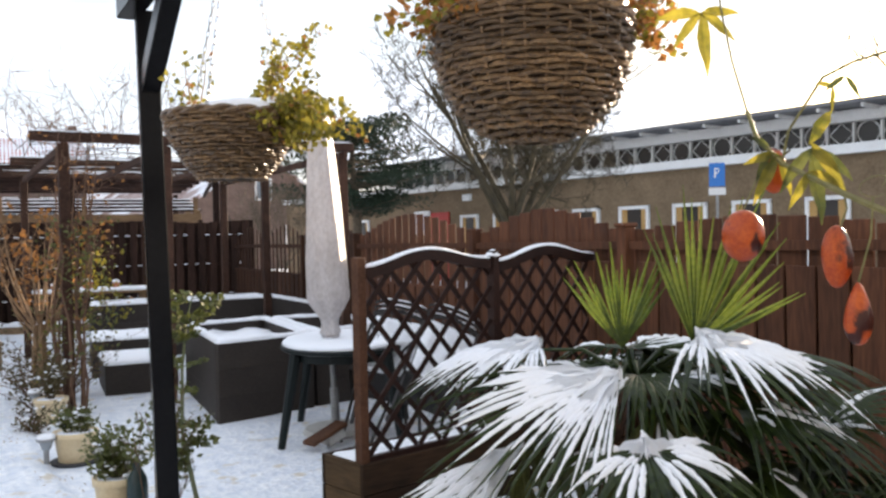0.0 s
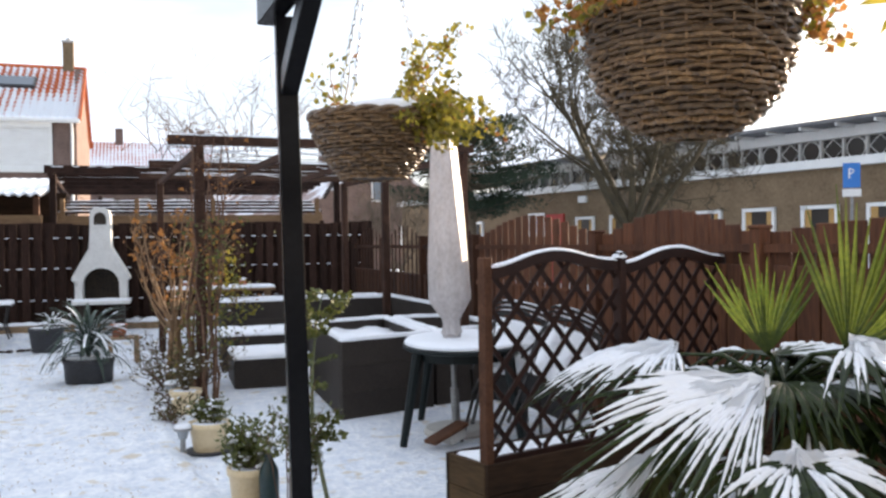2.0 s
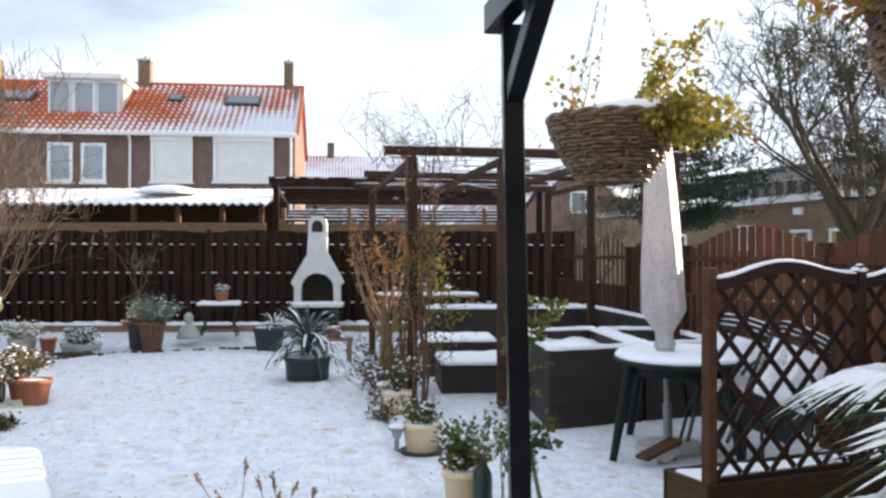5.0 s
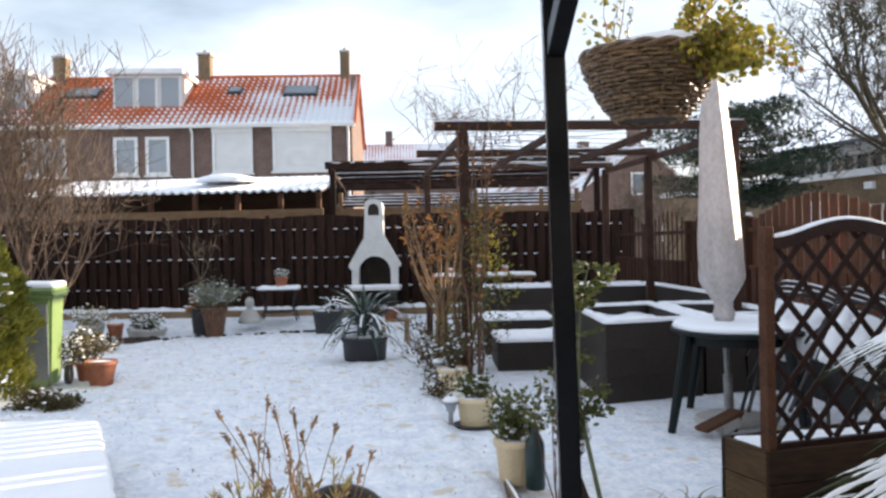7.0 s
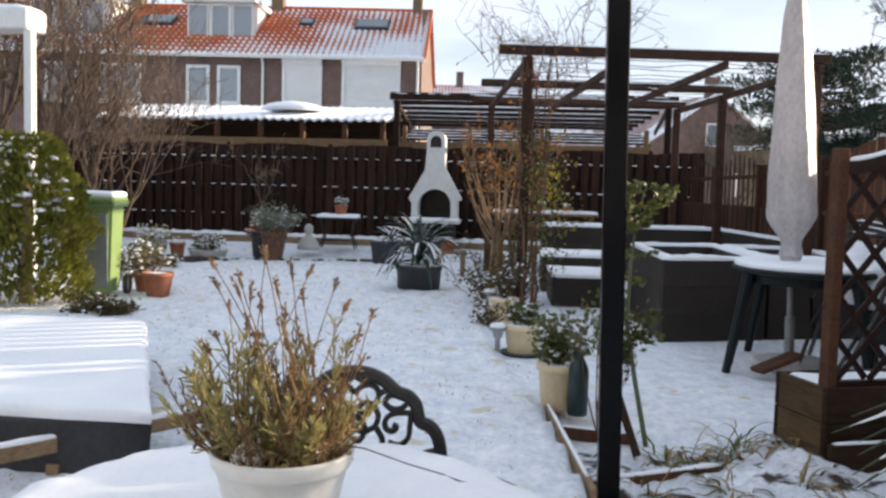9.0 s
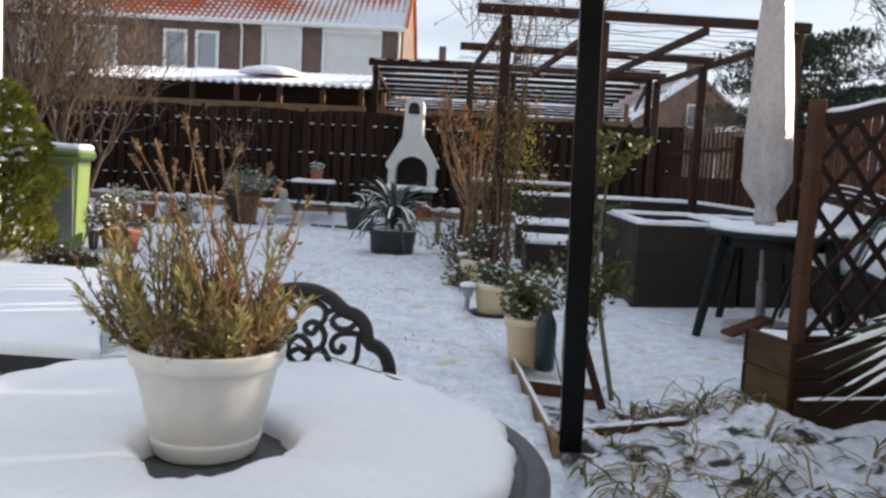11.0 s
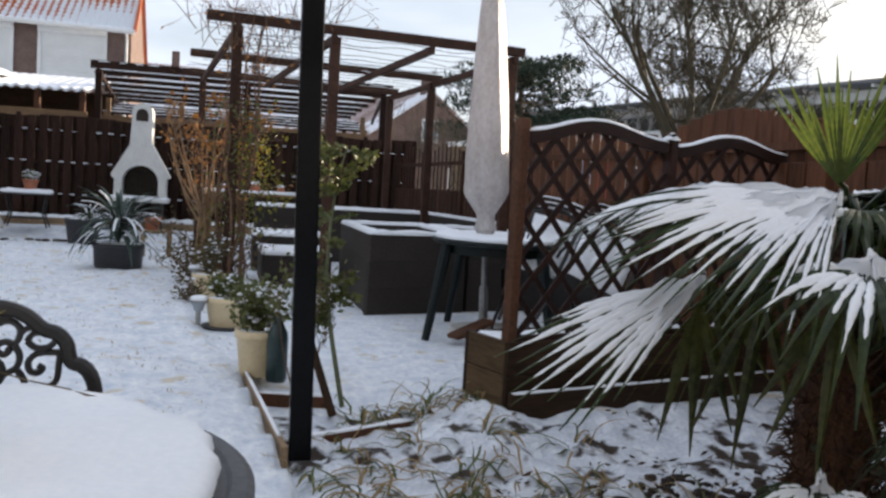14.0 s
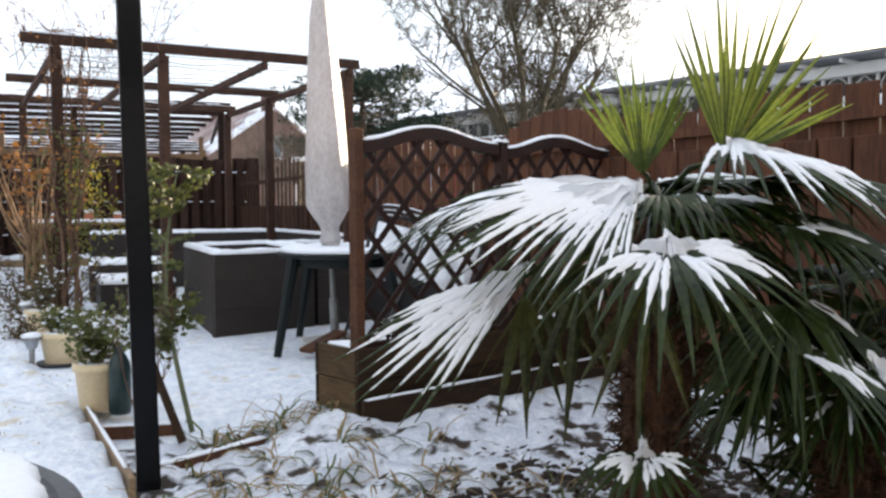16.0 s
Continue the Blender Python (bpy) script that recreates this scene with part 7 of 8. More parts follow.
for i in range(5000):
    z = 0.05 + 1.49 * rg.random() ** 0.95
    rr = 0.60 * math.sqrt(max(0.02, 1 - abs((z - 0.62) / 0.98) ** 2.2))
    a = rg.uniform(0, math.tau)
    rr *= (0.82 + 0.24 * noise.noise(V(math.cos(a) * 2.2, math.sin(a) * 2.2, z * 3.5))) * rg.uniform(0.78, 1.04)
    p = V(rr * math.cos(a), rr * math.sin(a), z)
    d = V(math.cos(a), math.sin(a), rg.uniform(0.4, 1.6))
    for _ in range(2):
        leaf_quad(bm, p, d + rdir(rg) * 0.6, rg.uniform(0.05, 0.10), 0.38, rg)
    if i % 13 == 0 and z > 0.85 and math.cos(a + 1.9) > -0.3:
        lathe(bn, [(0.0, -0.01), (0.055, 0.0), (0.045, 0.018), (0.0, 0.036)], 8, p * 1.0, wob=0.9, sx=rg.uniform(0.4, 1.5), sy=rg.uniform(0.4, 1.5), seed=i)
part("foliage", bm, CONIF, cf)
tagged(part("snow", bn, SNOW, cf, smooth=True), kind="stuff")

# white canopy post of the next garden
cp = thing("white_canopy", (-5.66, 9.6, 0), label="white painted canopy post and fascia of the next garden", category="canopy")
bm = bmesh.new()
box(bm, (0, 0, 1.42), (0.10, 0.10, 2.84), bev=0.01)
part("post", bm, WHITE, cp)
bm = bmesh.new()
box(bm, (-2.02, 0.1, 2.96), (4.1, 0.4, 0.24), bev=0.02)
part("fascia", bm, WHITE, cp)
bm = bmesh.new()
snow_strip(bm, [(-3.9, 0.1, 3.08), (0.01, 0.1, 3.08)], 0.35, 0.06, 0.15, seed=1)
part("snow", bm, SNOW, cp, smooth=True)


# ---- golden dry shrub on the pergola post ----
OLIVEB = mat("olive_brown_bark", (0.036, 0.029, 0.015), (0.100, 0.078, 0.040), 0.85, 8, 60, 0.5, 0.006)
BROWNTW = mat("grey_brown_shrub_bark", (0.045, 0.030, 0.022), (0.13, 0.088, 0.060), 0.85, 10, 60, 0.3, 0.003)
STEMB = mat("climber_stems", (0.075, 0.038, 0.022), (0.19, 0.105, 0.06), 0.8, 10, 60, 0.2, 0.002)
hy = thing("dry_shrub", (-0.28, 9.05, 0), label="tall dry shrub with tan stems and curled golden leaves", category="shrub")
bm, bl, tips = bmesh.new(), bmesh.new(), []
for i in range(4):
    a = i * 1.6
    tube(bm, [(0.07 * math.cos(a), 0.07 * math.sin(a), 0), (0.05 * math.cos(a), 0.05 * math.sin(a), 0.4), (0.03 * math.cos(a + 0.5), 0.03 * math.sin(a + 0.5), 0.76)], [0.030, 0.026, 0.020], 7)
# stems rise from the stool in a vase, bending upright
for i in range(18):
    a = i * 2.4 + rg.uniform(-0.3, 0.3)
    k = math.sqrt((i + 0.5) / 18)
    d = V(math.cos(a) * 1.5 * k, math.sin(a) * 1.3 * k, 1.0).normalized()
    q = V(0.05 * math.cos(a), 0.05 * math.sin(a), rg.uniform(0.50, 0.78))
    pts, L = [q], rg.uniform(0.65, 1.15) * (1.15 - 0.3 * k)
    for j in range(8):
        d = (d + rdir(rg) * 0.10 + V(0, 0, 0.16)).normalized()
        pts.append(pts[-1] + d * L / 8)
    tube(bm, pts, [0.013, 0.012, 0.011, 0.010, 0.009, 0.0075, 0.006, 0.0045, 0.003], 6, caps=False)
    for j in (4, 6, 7, 8):
        for _ in range(1 if j < 8 else 2):
            grow(bm, rg, pts[j], d + rdir(rg) * 0.9, rg.uniform(0.12, 0.30), 0.0040, 1, 0.55, 0.25, 4, 3, (1, 3), 0.6, tips, 0.25, 0.002)
for p, d in tips:
    for _ in range(2):
        if rg.random() < (0.45 if p.x > -0.1 else 0.2):
            leaf_quad(bl, p + rdir(rg) * 0.04, rdir(rg, -0.6), rg.uniform(0.035, 0.085), 0.6, rg, 1.2)
tagged(part("branchwork", bm, TWIG, hy), kind="stuff")
tagged(part("foliage", bl, DRYLEAF, hy, "curled golden dead leaves"), kind="stuff")
bm = bmesh.new()
bl = bmesh.new()
cl = thing("bare_climber", (-0.05, 8.5, 0), label="bare brown climber twining over the pergola", category="climber")
tips = []
for i in range(44):
    x, y = rg.uniform(-0.5, 1.1), rg.uniform(-0.2, 3.4)
    grow(bm, rg, (x, y, 2.45), V(rg.uniform(-0.6, 0.6), rg.uniform(-0.4, 0.4), 0.7), rg.uniform(0.4, 0.75), 0.006, 2, 0.7, 0.05, 4, 4, (1, 3), 0.7, tips, 0.35, 0.0022)
for i in range(9):
    x = rg.uniform(-0.12, 0.18)
    pts = [V(x, rg.uniform(-0.25, 0.0), 0)]
    for k in range(9):
        pts.append(pts[-1] + V(rg.uniform(-0.06, 0.06), rg.uniform(-0.05, 0.05), 0.28))
    tube(bm, pts, [0.014 - 0.001 * k for k in range(10)], 5, caps=False)
    for q in pts[3:]:
        grow(bm, rg, q, V(rg.uniform(-1, 1), rg.uniform(-1, 1), 0.3), rg.uniform(0.2, 0.4), 0.004, 1, 0.6, 0.0, 4, 3, (1, 3), 0.7, tips, 0.35, 0.0018)
for p, d in tips:
    if rg.random() < 0.6 and p.z < 2.6:
        leaf_quad(bl, p, rdir(rg, -0.5), rg.uniform(0.03, 0.06), 0.6, rg, 0.8)
bg_ = bmesh.new()
for _ in range(420):
    zz = rg.uniform(0.55, 1.75)
    k = V(rg.gauss(0.14, 0.16), rg.gauss(-0.22, 0.14), zz)
    leaf_quad(bg_, k, rdir(rg, -0.3), rg.uniform(0.03, 0.06), 0.55, rg, 0.4)
tagged(part("green_foliage", bg_, LEAFG, cl, "green leaves low on the climber"), kind="stuff")
by_ = bmesh.new()
for cx, cy, cz, n, sp in ((0.20, 0.35, 1.32, 170, 0.13), (0.30, 0.3, 1.10, 90, 0.10), (0.10, 0.3, 0.80, 110, 0.12), (0.45, 0.2, 0.95, 60, 0.10), (0.02, 0.2, 0.45, 80, 0.14)):
    for _ in range(n):
        leaf_quad(by_, (cx + rg.gauss(0, sp), cy + rg.gauss(0, sp), cz + rg.gauss(0, sp)), rdir(rg, -0.2), rg.uniform(0.03, 0.065), 0.6, rg, 0.4)
tagged(part("sunlit_foliage", by_, LEAFY, cl, "yellow-green leaves"), kind="stuff")
tagged(part("branchwork", bm, STEMB, cl), kind="stuff")
tagged(part("foliage", bl, DRYLEAF, cl), kind="stuff")
# low evergreen tangle below it
for x, y, h in ((-0.30, 8.55, 0.46), (-0.1, 9.3, 0.9), (-0.1, 9.0, 0.8), (-0.40, 9.6, 0.5), (-0.28, 7.6, 0.28)):
    s = thing("low_shrub", (x, y, 0), label="olive-brown border shrub, half bare, with touches of snow", category="shrub", group="border shrubs")
    shrub(s, (0, 0, 0), h * 0.6, h, int(16 + 26 * h), rg, OLIVE, 0.042, 0.015, lpn=3 if h > 0.7 else 2, splay=0.9, stem=STEMB)


# ---- roses by the black post ----
ro = thing("rose_bush", (0.64, 4.33, 0), label="green thorny rose stem with leaves, leaning on a stake", category="rose")
bm, bl = bmesh.new(), bmesh.new()
main = [V(0.0, 0.0, 0), V(-0.05, 0.10, 0.28), V(-0.09, 0.22, 0.55), V(-0.07, 0.33, 0.85), V(-0.04, 0.36, 1.10), V(0.0, 0.36, 1.25)]
tube(bm, main, [0.013, 0.012, 0.010, 0.008, 0.005, 0.003], 7)
for i in range(40):
    k = rg.uniform(0, 2.5)
    q = main[int(k)].lerp(main[int(k) + 1], k % 1)
    leaf_quad(bm, q, rdir(rg), 0.02, 0.3, rg)
for i in range(32):
    k = rg.uniform(1.2, 4.95)
    q = main[int(k)].lerp(main[int(k) + 1], k % 1)
    d = V(rg.uniform(-1, 1), rg.uniform(-1, 1), rg.uniform(-0.1, 0.6)).normalized()
    pts = [q]
    for j in range(5):
        d = (d + rdir(rg) * 0.25 + V(0, 0, -0.08)).normalized()
        pts.append(pts[-1] + d * rg.uniform(0.02, 0.042))
        for _ in range(5):
            leaf_quad(bl, pts[-1], d + rdir(rg) * 0.9, rg.uniform(0.025, 0.045), 0.7, rg)
    tube(bm, pts, 0.0025, 4, caps=False)
part("stem", bm, mat("rose_stem", (0.06, 0.08, 0.03), (0.13, 0.14, 0.06), 0.5, 10, 50, 0.2, 0.002), ro)
tagged(part("foliage", bl, LEAFG, ro), kind="stuff")
bm = bmesh.new()
beam(bm, (-0.05, -0.09, -0.02), (-0.20, 0.08, 0.42), 0.03, 0.03, 0.003)
part("stake", bm, TROUGH, ro, "brown wooden stake")
r2 = thing("rose_bush", (0.44, 4.5, 0), label="sprawling rose with sparse green leaves by the post", category="rose")
bm, bl = bmesh.new(), bmesh.new()
tips = []
for i in range(6):
    a = rg.uniform(0, math.tau)
    grow(bm, rg, (0.02 * math.cos(a), 0.02 * math.sin(a), 0), V(math.cos(a) * 0.22, math.sin(a) * 0.3, 1), rg.uniform(0.35, 0.62), 0.005, 2, 0.45, 0.28, 5, 5, (2, 4), 0.6, tips, 0.24, 0.002)
for p, d in tips:
    for _ in range(2):
        leaf_quad(bl, p + rdir(rg) * 0.03, rdir(rg), rg.uniform(0.025, 0.045), 0.7, rg)
part("stem", bm, STEMB, r2)
tagged(part("foliage", bl, LEAFG, r2), kind="stuff")


# ---- strap-leaved clumps in the snow of the bed ----
def bed_z(x, y):
    p = V(x, y, 0)
    return ground_z(x, y) + 0.018 + 0.030 * noise.noise(p * 4.5 + V(0, 0, 3)) + 0.024 * noise.noise(p * 11 + V(0, 0, 5)) + 0.010 * noise.noise(p * 26 + V(0, 0, 8))


NX, NY = 170, 150
bv, bf = [], []
for j in range(NY + 1):
    for i in range(NX + 1):
        x = 0.40 + 2.94 * i / NX
        y = 1.5 + (4.46 + max(0.0, x - 1.7) * 0.34 - max(0.0, min(1.0, (x - 1.25) / 0.2)) * 0.30 - 1.5) * j / NY
        x += (lawn_edge(max(y, 3.4)) + 0.04 - 0.40) * (1 - i / NX) ** 3
        e = min(i, NX - i, j, NY - j)
        bv.append((x, y, bed_z(x, y) if e > 1 else ground_z(x, y) - 0.03 + 0.03 * e))
bf = [(j * (NX + 1) + i, j * (NX + 1) + i + 1, (j + 1) * (NX + 1) + i + 1, (j + 1) * (NX + 1) + i) for j in range(NY) for i in range(NX)]
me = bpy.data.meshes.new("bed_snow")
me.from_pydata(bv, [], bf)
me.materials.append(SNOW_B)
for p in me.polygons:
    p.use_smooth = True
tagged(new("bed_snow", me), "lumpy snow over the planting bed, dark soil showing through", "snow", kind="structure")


def tuft(x, y, n, L, rg):
    t = thing("strap_leaf_plant", (x, y, bed_z(x, y) - 0.02), label="collapsed strap leaves, green and straw-coloured, poking through snow", category="plant", group="strap-leaf clumps in the bed")
    for nm, m, share in (("green_foliage", TUFT, 0.55), ("dead_foliage", TUFTD, 0.6)):
        bm = bmesh.new()
        for i in range(max(2, int(n * share))):
            a = rg.uniform(0, math.tau)
            LL = L * rg.uniform(0.5, 1.2)
            d = V(math.cos(a), math.sin(a), rg.uniform(0.5, 2.2)).normalized()
            r0 = rg.uniform(0.0, 0.07)
            pts = [V(r0 * math.cos(a), r0 * math.sin(a), 0)]
            w0 = rg.uniform(0.006, 0.014)
            wid = [0.006]
            for k in range(1, 8):
                d = (d + V(0, 0, -0.30) + rdir(rg) * 0.30).normalized()
                q = pts[-1] + d * LL / 7
                lo = bed_z(x + q.x, y + q.y) - bed_z(x, y) + 0.026
                if q.z < lo:
                    q.z = lo + 0.008 * rg.random()
                pts.append(q)
                wid.append(w0 * (1.0, 1.1, 1.1, 1.0, 0.85, 0.6, 0.15)[k - 1])
            ribbon(bm, pts, wid, None, 0.25)
        tagged(part(nm, bm, m, t), kind="stuff")


spots = [(0.50, 3.55), (0.38, 3.35), (0.62, 3.2), (0.85, 3.55), (1.02, 3.85), (0.80, 4.28), (1.02, 4.35), (1.18, 4.42), (1.2, 3.95), (1.35, 3.65), (1.12, 3.45), (0.95, 3.1), (1.45, 3.3), (1.25, 3.05), (1.6, 3.75), (0.72, 2.85), (1.05, 2.75), (1.4, 2.75), (1.75, 3.35), (0.55, 2.65), (1.62, 3.0), (0.9, 4.05), (1.25, 4.3), (0.6, 3.9), (0.75, 3.7), (0.5, 3.0)] + [(0.68 + 0.09 * k + 0.3 * (k % 2), 3.45 - 0.13 * (k % 6)) for k in range(11)] + [(0.68, 4.42), (0.82, 4.44), (0.95, 4.48), (1.08, 4.50), (0.76, 4.35)]
for x, y in spots:
    tuft(x + rg.uniform(-0.08, 0.08), y + rg.uniform(-0.08, 0.08), rg.randint(5, 14), rg.uniform(0.15, 0.34), rg)
# Litter thickens towards the palms, also standing in for their shade on the snow.
bm = bmesh.new()
for i in range(4600):
    x, y = rg.uniform(0.6, 3.2), rg.uniform(1.7, 4.4)
    if rg.random() > 0.03 + 0.5 * noise.noise(V(x * 2.5, y * 2.5, 3)) + 1.5 * max(0.0, 1 - math.hypot(x - 2.0, (y - 2.45) * 0.8) / 1.2):
        continue
    leaf_quad(bm, (x, y, bed_z(x, y) + 0.002), (rg.uniform(-1, 1), rg.uniform(-1, 1), rg.uniform(-0.05, 0.4)), rg.uniform(0.012, 0.055), 0.38, rg)
tagged(part("leaf_litter", bm, mat("dark_leaf_litter", (0.025, 0.016, 0.010), (0.10, 0.06, 0.03), 0.9, 12, 60, 0.2, 0.002)), "dark leaf litter scattered over the snow", "leaves", kind="stuff")
bm = bmesh.new()
for i in range(6500):
    x, y = rg.uniform(-4.5, 0.1), rg.uniform(1.8, 13.3)
    if noise.noise(V(x * 1.6, y * 1.6, 8)) < -0.05 + 0.3 * rg.random() - 0.1:
        continue
    if x > -0.0 - (y - 3.4) * 0.06 + 0.35:
        continue
    leaf_quad(bm, (x, y, ground_z(x, y) - 0.004), (rg.uniform(-1, 1), rg.uniform(-1, 1), rg.uniform(0.2, 1.2)), rg.uniform(0.014, 0.034), 0.22, rg)
tagged(part("grass_blades", bm, TUFTD), "sparse grass blades poking through the snow", "grass", kind="stuff")


# Dark clods reach beyond the bare patch, in place of shade under the palms.
bm = bmesh.new()
for i in range(1500):
    a, r = rg.uniform(0, math.tau), 1.05 * rg.random() ** 0.6
    x, y = 2.15 + r * 0.9 * math.cos(a), 2.5 + r * 0.95 * math.sin(a)
    q = rg.uniform(0.008, 0.030) if r > 0.45 else rg.uniform(0.02, 0.06)
    lathe(bm, [(0.0, -0.03), (q, -0.02), (q * 0.8, q * 0.2), (0.0, q * 0.30)], 7, (x, y, bed_z(x, y) + 0.004), wob=0.6, seed=i, sx=rg.uniform(0.7, 1.5))
tagged(part("bare_soil", bm, SOIL, smooth=True), "dark bare soil and clods under the palms", "soil", kind="stuff")


# ---- passion fruit vine beside the eye ----
vn = thing("passion_vine", (0.015, -0.006, 0), label="passion fruit vine with shrivelled orange fruits and sunlit leaves", category="vine")
bm = bmesh.new()
tube(bm, [(0.86, 0.45, 1.47), (0.797, 0.57, 1.525), (0.785, 0.585, 1.534), (0.772, 0.614, 1.55), (0.765, 0.65, 1.569), (0.76, 0.683, 1.586), (0.741, 0.699, 1.615), (0.732, 0.703, 1.643)], [0.004, 0.0036, 0.0036, 0.0034, 0.003, 0.003, 0.0028, 0.0026], 6)
tube(bm, [(0.732, 0.703, 1.643), (0.716, 0.707, 1.697), (0.70, 0.705, 1.753), (0.694, 0.701, 1.784), (0.72, 0.72, 2.1), (0.72, 1.2, 2.46)], 0.0012, 5)
tube(bm, [(0.76, 0.683, 1.586), (0.763, 0.677, 1.619), (0.782, 0.648, 1.672), (0.80, 0.625, 1.685), (0.817, 0.603, 1.691), (0.87, 0.5, 1.70)], 0.0016, 5)
for a, b in (((0.745, 0.695, 1.60), (0.732, 0.712, 1.536)), ((0.772, 0.614, 1.55), (0.762, 0.612, 1.512)), ((0.781, 0.588, 1.545), (0.770, 0.597, 1.462)), ((0.768, 0.68, 1.60), (0.768, 0.704, 1.587))):
    a, b = Vector(a), Vector(b)
    tube(bm, [a, a.lerp(b, 0.5) + V(0.004, -0.003, 0.004), b], 0.0011, 5)
tl = [V(0.781 + 0.012 * math.cos(k * 0.5), 0.588 - 0.012 * math.sin(k * 0.5), 1.556 + 0.010 * math.sin(k * 0.42)) for k in range(14)]
tube(bm, tl, 0.0006, 4)
part("stem", bm, mat("vine_stem", (0.10, 0.10, 0.03), (0.22, 0.19, 0.07), 0.5, 20, 60, 0.2, 0.001), vn)


def fruit(c, r, h, dent, seed, pear=0.0, flat=1.0):
    bm = bmesh.new()
    N, M = 44, 32
    rings = []
    for i in range(1, M):
        q = i / M
        rr = r * math.sin(q * math.pi) * (1 - pear * (1 - q) ** 1.2)
        ring = []
        for k in range(N):
            a = k * math.tau / N
            u = V(math.cos(a), math.sin(a), 0)
            w = 1 + dent * (noise.noise(u * 1.1 + V(0, 0, q * 2 + seed)) + 0.45 * noise.noise(u * 3.2 + V(0, 0, q * 5 + seed)) + 0.22 * noise.noise(u * 8 + V(0, 0, q * 12 + seed)))
            ring.append(bm.verts.new(V(*c) + V(rr * w * u.x, rr * w * flat * u.y, h / 2 * math.cos(q * math.pi))))
        rings.append(ring)
    for r0, r1 in zip(rings, rings[1:]):
        for k in range(N):
            bm.faces.new((r0[k], r1[k], r1[(k + 1) % N], r0[(k + 1) % N]))
    bm.faces.new(rings[0])
    bm.faces.new(rings[-1][::-1])
    part("fruit", bm, FRUIT, vn, "wrinkled orange fruit", smooth=True)


fruit((0.732, 0.712, 1.51), 0.0225, 0.056, 0.03, 1)
fruit((0.76, 0.613, 1.488), 0.0175, 0.062, 0.17, 5, 0.1, 0.7)
fruit((0.77, 0.597, 1.432), 0.0205, 0.062, 0.16, 9, 0.72, 0.7)
fruit((0.767, 0.702, 1.580), 0.0165, 0.050, 0.25, 13, 0.2, 0.7)


def lobed(c, d, nrm, size, lobes, seed):
    """A hand-shaped leaf: pointed lobes from one stalk."""
    bm = bmesh.new()
    c, d, nrm = Vector(c), Vector(d).normalized(), Vector(nrm)
    s = d.cross(nrm).normalized()
    nr = s.cross(d)
    rl = random.Random(seed)
    for k in range(lobes):
        th = (k - (lobes - 1) / 2) * 1.9 / max(1, lobes - 1)
        dd = d * math.cos(th) + s * math.sin(th)
        ss = s * math.cos(th) - d * math.sin(th)
        L = size * (1 - 0.25 * abs(th))
        pts = [c + dd * L * q - V(0, 0, 0.25 * L * q * q) + nr * 0.05 * L * rl.uniform(-1, 1) for q in (0, 0.2, 0.4, 0.6, 0.8, 1)]
        ribbon(bm, pts, [L * w for w in (0.04, 0.20, 0.27, 0.24, 0.14, 0.01)], ss, 0.15)
    part("leaf", bm, LEAFY if seed % 3 else LEAFG, vn)


RT, UPZ, TOC = V(0.92, -0.39, 0), V(0, 0, 1), V(-0.39, -0.92, 0)
lobed((0.687, 0.72, 1.748), RT * 0.1 - UPZ * 0.9, TOC, 0.055, 3, 1)
lobed((0.687, 0.72, 1.748), RT * 0.9 + UPZ * 0.2, TOC, 0.042, 1, 2)
lobed((0.687, 0.72, 1.748), -RT * 0.9 + UPZ * 0.1, TOC, 0.05, 1, 4)
lobed((0.80, 0.636, 1.672), -UPZ + RT * -0.2, TOC, 0.032, 2, 6)
lobed((0.79, 0.642, 1.662), -RT - UPZ * 0.6, TOC, 0.028, 2, 7)
lobed((0.776, 0.660, 1.605), RT + UPZ * 0.15, TOC, 0.07, 2, 8)
lobed((0.780, 0.662, 1.600), -UPZ + RT * 0.15, TOC, 0.065, 3, 3)
lobed((0.757, 0.684, 1.595), -RT * 0.5 - UPZ * 0.7, TOC, 0.05, 3, 10)
lobed((0.766, 0.65, 1.575), -UPZ + RT * 0.3, TOC, 0.05, 2, 11)
lobed((0.75, 0.69, 1.60), -RT - UPZ * 0.1, TOC, 0.04, 2, 6)


# ---- trees ----
def bare_tree(name, at, h, r, seed, label, stems=1, depth=4, spread=0.55, up=0.2, group="bare trees", lean=0.25, first=0.35, kids=(2, 4), rmin=0.004, material=None, arms=None):
    t = thing(name, at, label=label, category="tree", group=group)
    rg = random.Random(seed)
    bt = bmesh.new()
    bl = bmesh.new()
    for i in range(stems):
        a = i * math.tau / max(1, stems) + rg.uniform(-0.3, 0.3)
        d = V(math.cos(a) * lean, math.sin(a) * lean, 1).normalized()
        p = V(math.cos(a) * r * (stems > 1), math.sin(a) * r * (stems > 1), -0.05)
        H = h * first * rg.uniform(0.85, 1.1)
        pts = [p, p + d * H * 0.5, p + d * H]
        tube(bt, pts, [r, r * 0.85, r * 0.75], 9, caps=False)
        for k in range(rg.randint(4, 6) if arms is None else arms):
            aa = k * (1.5 if arms is None else 2.4) + rg.uniform(-0.4, 0.4)
            dd = (d + V(math.cos(aa), math.sin(aa), 0.3) * (0.6 if arms is None else rg.uniform(0.25, 1.05))).normalized()
            grow(bl, rg, pts[-1] - d * rg.uniform(0, H * 0.25), dd, h * (0.33 if arms is None else 0.35) * rg.uniform(0.8, 1.2), r * (0.34 if arms is None else 0.42), depth - 1, spread, up, 6, 5, kids, 0.66 if arms is None else 0.60, None, 0.14 if arms is None else 0.09, rmin)
    part("trunk", bt, material or BARK, t)
    tagged(part("crown", bl, material or BARK, t), kind="stuff")
    return t


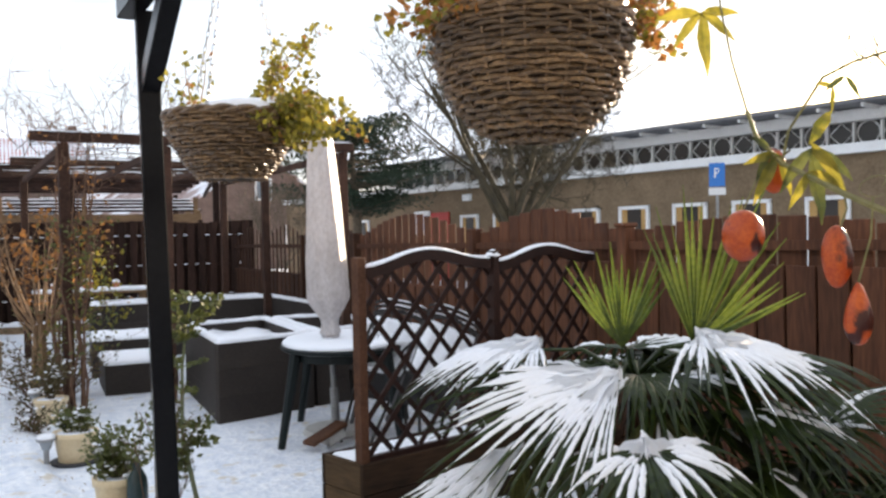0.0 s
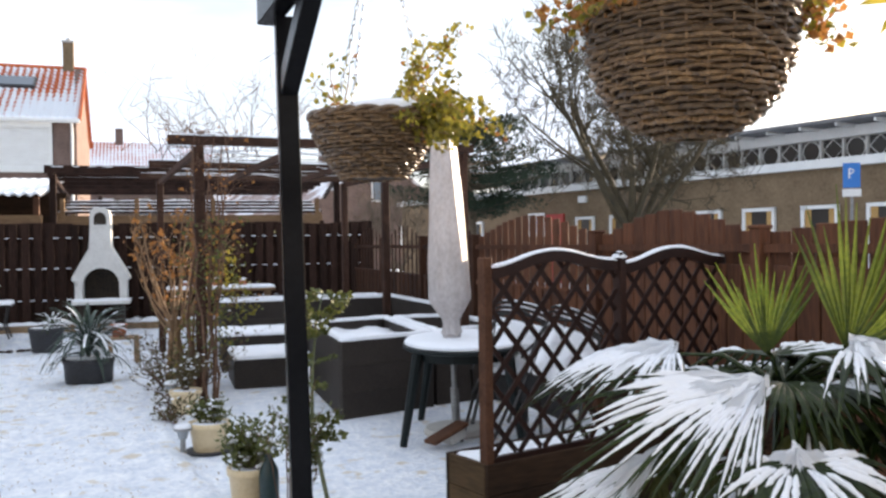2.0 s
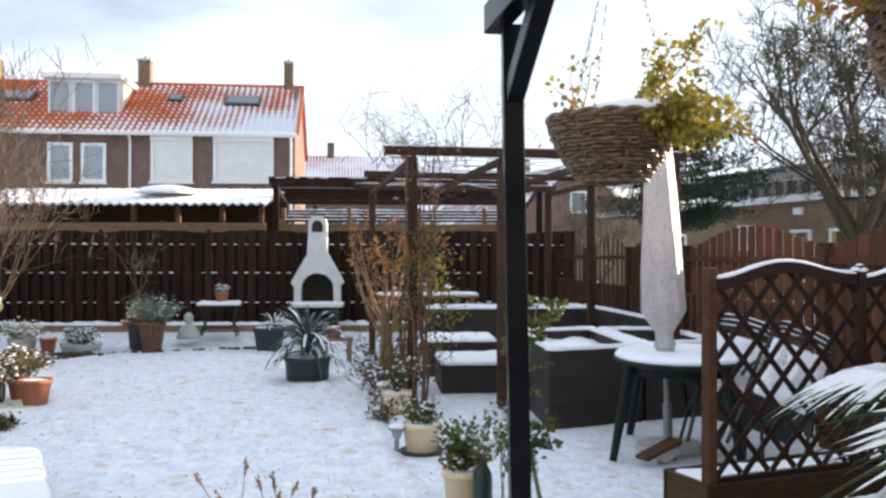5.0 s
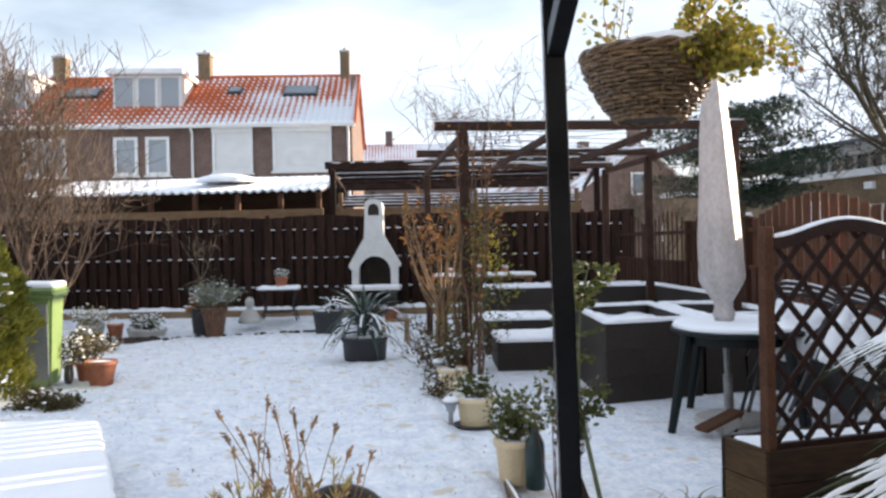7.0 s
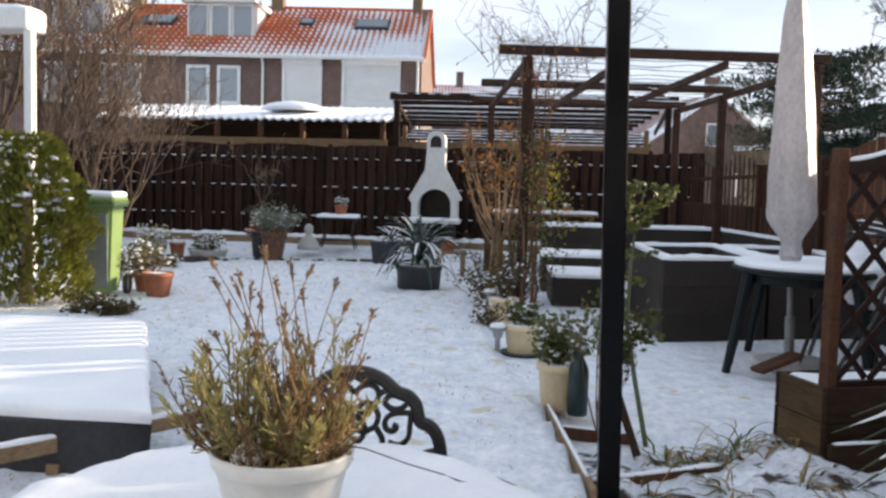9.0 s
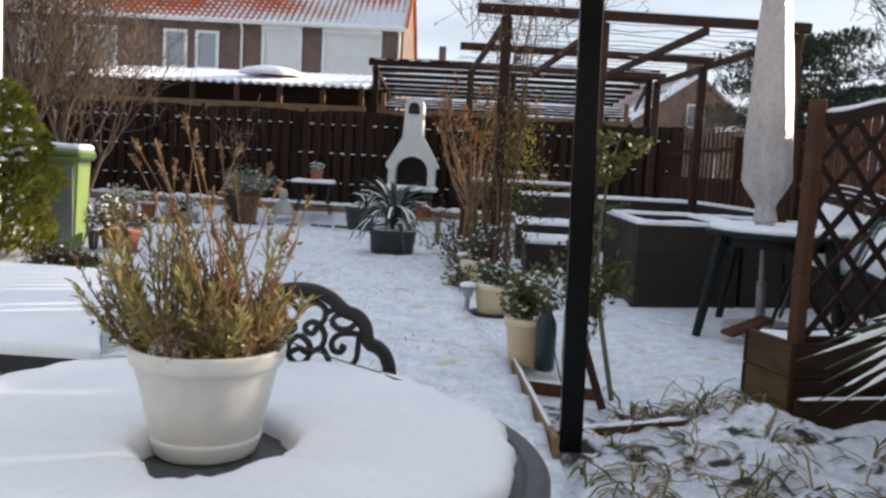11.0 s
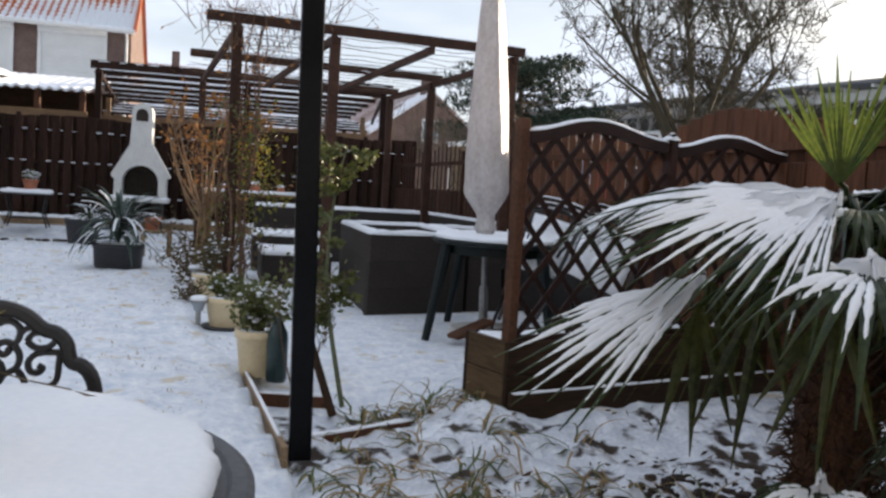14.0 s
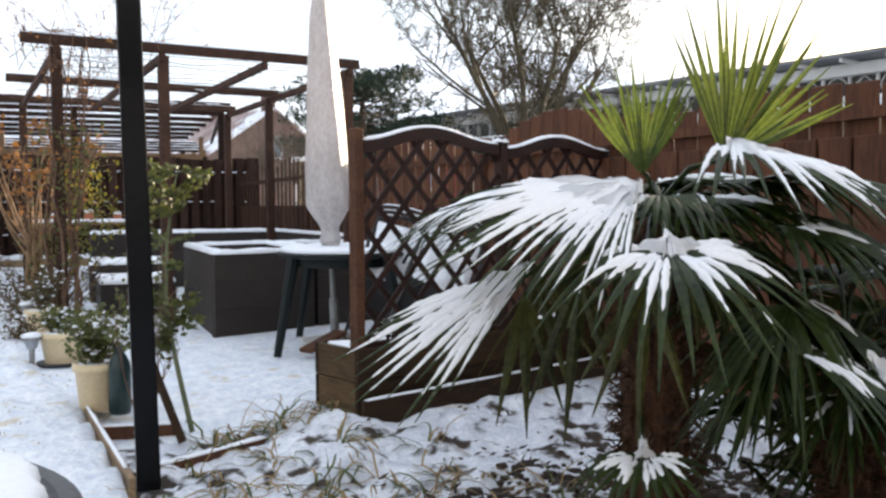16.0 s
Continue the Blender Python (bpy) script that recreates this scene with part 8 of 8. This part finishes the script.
bare_tree("bare_tree", (6.05, 11.5, 0), 6.0, 0.14, 5, "bare many-stemmed spreading tree beyond the fence", 1, 6, 0.66, 0.13, lean=0.03, first=0.30, kids=(4, 4), rmin=0.0042, material=OLIVEB, arms=9)
bare_tree("bare_tree", (10.2, 7.6, 0), 7.5, 0.17, 9, "bare street tree behind the side fence", 1, 5, 0.5, 0.16, first=0.38, kids=(2, 4), rmin=0.006)
bare_tree("bare_tree", (11.6, 22.5, 0), 7.0, 0.14, 15, "bare tree in front of the school", 1, 5, 0.5, 0.16, first=0.3, kids=(2, 4), rmin=0.008)
bare_tree("bare_tree", (-6.4, 11.9, 0), 4.7, 0.075, 21, "bare multi-stemmed shrub at the garden's edge", 5, 4, 0.55, 0.2, lean=0.18, first=0.36, kids=(3, 4), rmin=0.004, material=BROWNTW)
bare_tree("bare_tree", (-7.2, 10.6, 0), 5.0, 0.085, 33, "bare brown shrub by the boundary fence", 5, 4, 0.55, 0.2, lean=0.18, first=0.36, kids=(3, 4), rmin=0.004, material=BROWNTW)
bare_tree("bare_tree", (-5.6, 11.2, 0), 3.6, 0.035, 35, "thin bare brown shrub in the border", 4, 4, 0.6, 0.2, lean=0.35, first=0.3, kids=(3, 4), rmin=0.003, material=BROWNTW)
bare_tree("bare_tree", (-4.35, 13.75, 0.1), 2.2, 0.035, 41, "small bare fruit tree in front of the fence", 1, 4, 0.7, 0.05, lean=0.1, first=0.42, kids=(2, 3), rmin=0.003)
bare_tree("bare_tree", (-9.5, 18.5, 0), 4.6, 0.08, 52, "bare tree in the next garden", 2, 4, 0.55, 0.2, first=0.3, kids=(2, 4), rmin=0.004)
bare_tree("bare_tree", (-1.2, 24.0, 0), 3.8, 0.05, 57, "bare bushes beyond the neighbour's pergola", 4, 4, 0.6, 0.15, lean=0.4, first=0.3, kids=(2, 4), rmin=0.005)
bare_tree("bare_tree", (4.6, 22.0, 0), 3.6, 0.05, 59, "bare bushes in a far garden", 4, 4, 0.6, 0.15, lean=0.4, first=0.3, kids=(2, 4), rmin=0.005)
bare_tree("bare_tree", (15.0, 34.5, 0), 6.5, 0.12, 61, "far bare tree behind the school", 2, 4, 0.5, 0.15, first=0.3, kids=(3, 4), rmin=0.012)

pn = thing("pine_tree", (8.3, 26.6, 0), label="dark pine with layered needle clumps", category="tree")
bm, bl = bmesh.new(), bmesh.new()
rg = random.Random(88)
tube(bm, [(0, 0, 0), (0.1, 0, 2.5), (-0.05, 0.1, 4.0), (0.1, 0, 5.2)], [0.18, 0.15, 0.10, 0.03], 8)
# flat sprays in tiers, longest half way up
for i in range(72):
    z = rg.uniform(2.3, 5.2)
    a = i * 2.4 + rg.uniform(-0.4, 0.4)
    L = (2.9 - 0.8 * abs(z - 3.6)) * rg.uniform(0.65, 1.1)
    d = V(math.cos(a), math.sin(a), rg.uniform(0.02, 0.22))
    tip = V(0, 0, z) + d * max(L, 0.5)
    tube(bm, [V(0, 0, z), V(0, 0, z).lerp(tip, 0.5) + V(0, 0, -0.06), tip], [0.035, 0.022, 0.008], 5, caps=False)
    for _ in range(7):
        c = V(0, 0, z).lerp(tip, rg.uniform(0.30, 1.05)) + V(rg.gauss(0, 0.16), rg.gauss(0, 0.16), 0.05)
        for _ in range(40):
            o = rdir(rg)
            leaf_quad(bl, c + V(o.x * 0.32, o.y * 0.32, o.z * 0.10), o + V(0, 0, 0.6), rg.uniform(0.09, 0.20), 0.30, rg)
part("trunk", bm, BARK, pn)
part("crown", bl, PINE, pn)

# hedge beside the street
hd = thing("clipped_hedge", (0, 0, 0), label="far snow-dusted evergreen hedge beside the street", category="hedge")
bm = bmesh.new()
for i in range(2600):
    x, y, z = rg.uniform(-14, -9.4), rg.uniform(16.2, 17.4), rg.uniform(0, 2.0)
    leaf_quad(bm, (x, y, z), rdir(rg), rg.uniform(0.08, 0.16), 0.5, rg)
part("foliage", bm, LEAFG, hd)


# ---- snow-topped table below the fence ----
gt = thing("garden_table", (0.25, 13.25, 0), 2, label="old wooden garden table with snow and snowed-over oddments on top", category="table")
bm = bmesh.new()
box(bm, (0, 0, 0.84), (1.55, 0.55, 0.035), bev=0.005)
part("tabletop", bm, SHEDW, gt)
for sx in (-0.68, 0.68):
    for sy in (-0.2, 0.2):
        bm = bmesh.new()
        box(bm, (sx, sy, 0.41), (0.06, 0.06, 0.83))
        part("leg", bm, SHEDW, gt)
bm = bmesh.new()
snow_pad(bm, [(-0.77, -0.27), (0.77, -0.27), (0.77, 0.27), (-0.77, 0.27)], 0.857, 0.04, 5, 0.012, 0.06, 0.4)
part("snow", bm, SNOW, gt, smooth=True)
for x, q in ((-0.05, 0.10), (0.32, 0.08), (-0.5, 0.06)):
    o = thing("flower_pot", (0.25 + x, 13.25, 0.89), label="upturned small pot under a cap of snow", category="plant pot", group="terracotta pots")
    bm = bmesh.new()
    lathe(bm, [(0.0, 0.0), (q * 0.8, 0.0), (q * 0.6, q * 1.0), (0.0, q * 1.0)], 16)
    part("body", bm, TERRA, o)
    bm = bmesh.new()
    snow_pad(bm, circle(q * 0.62, 16), q * 0.98, q * 0.5, 2, 0.005, 0.03)
    part("snow", bm, SNOW, o, smooth=True)
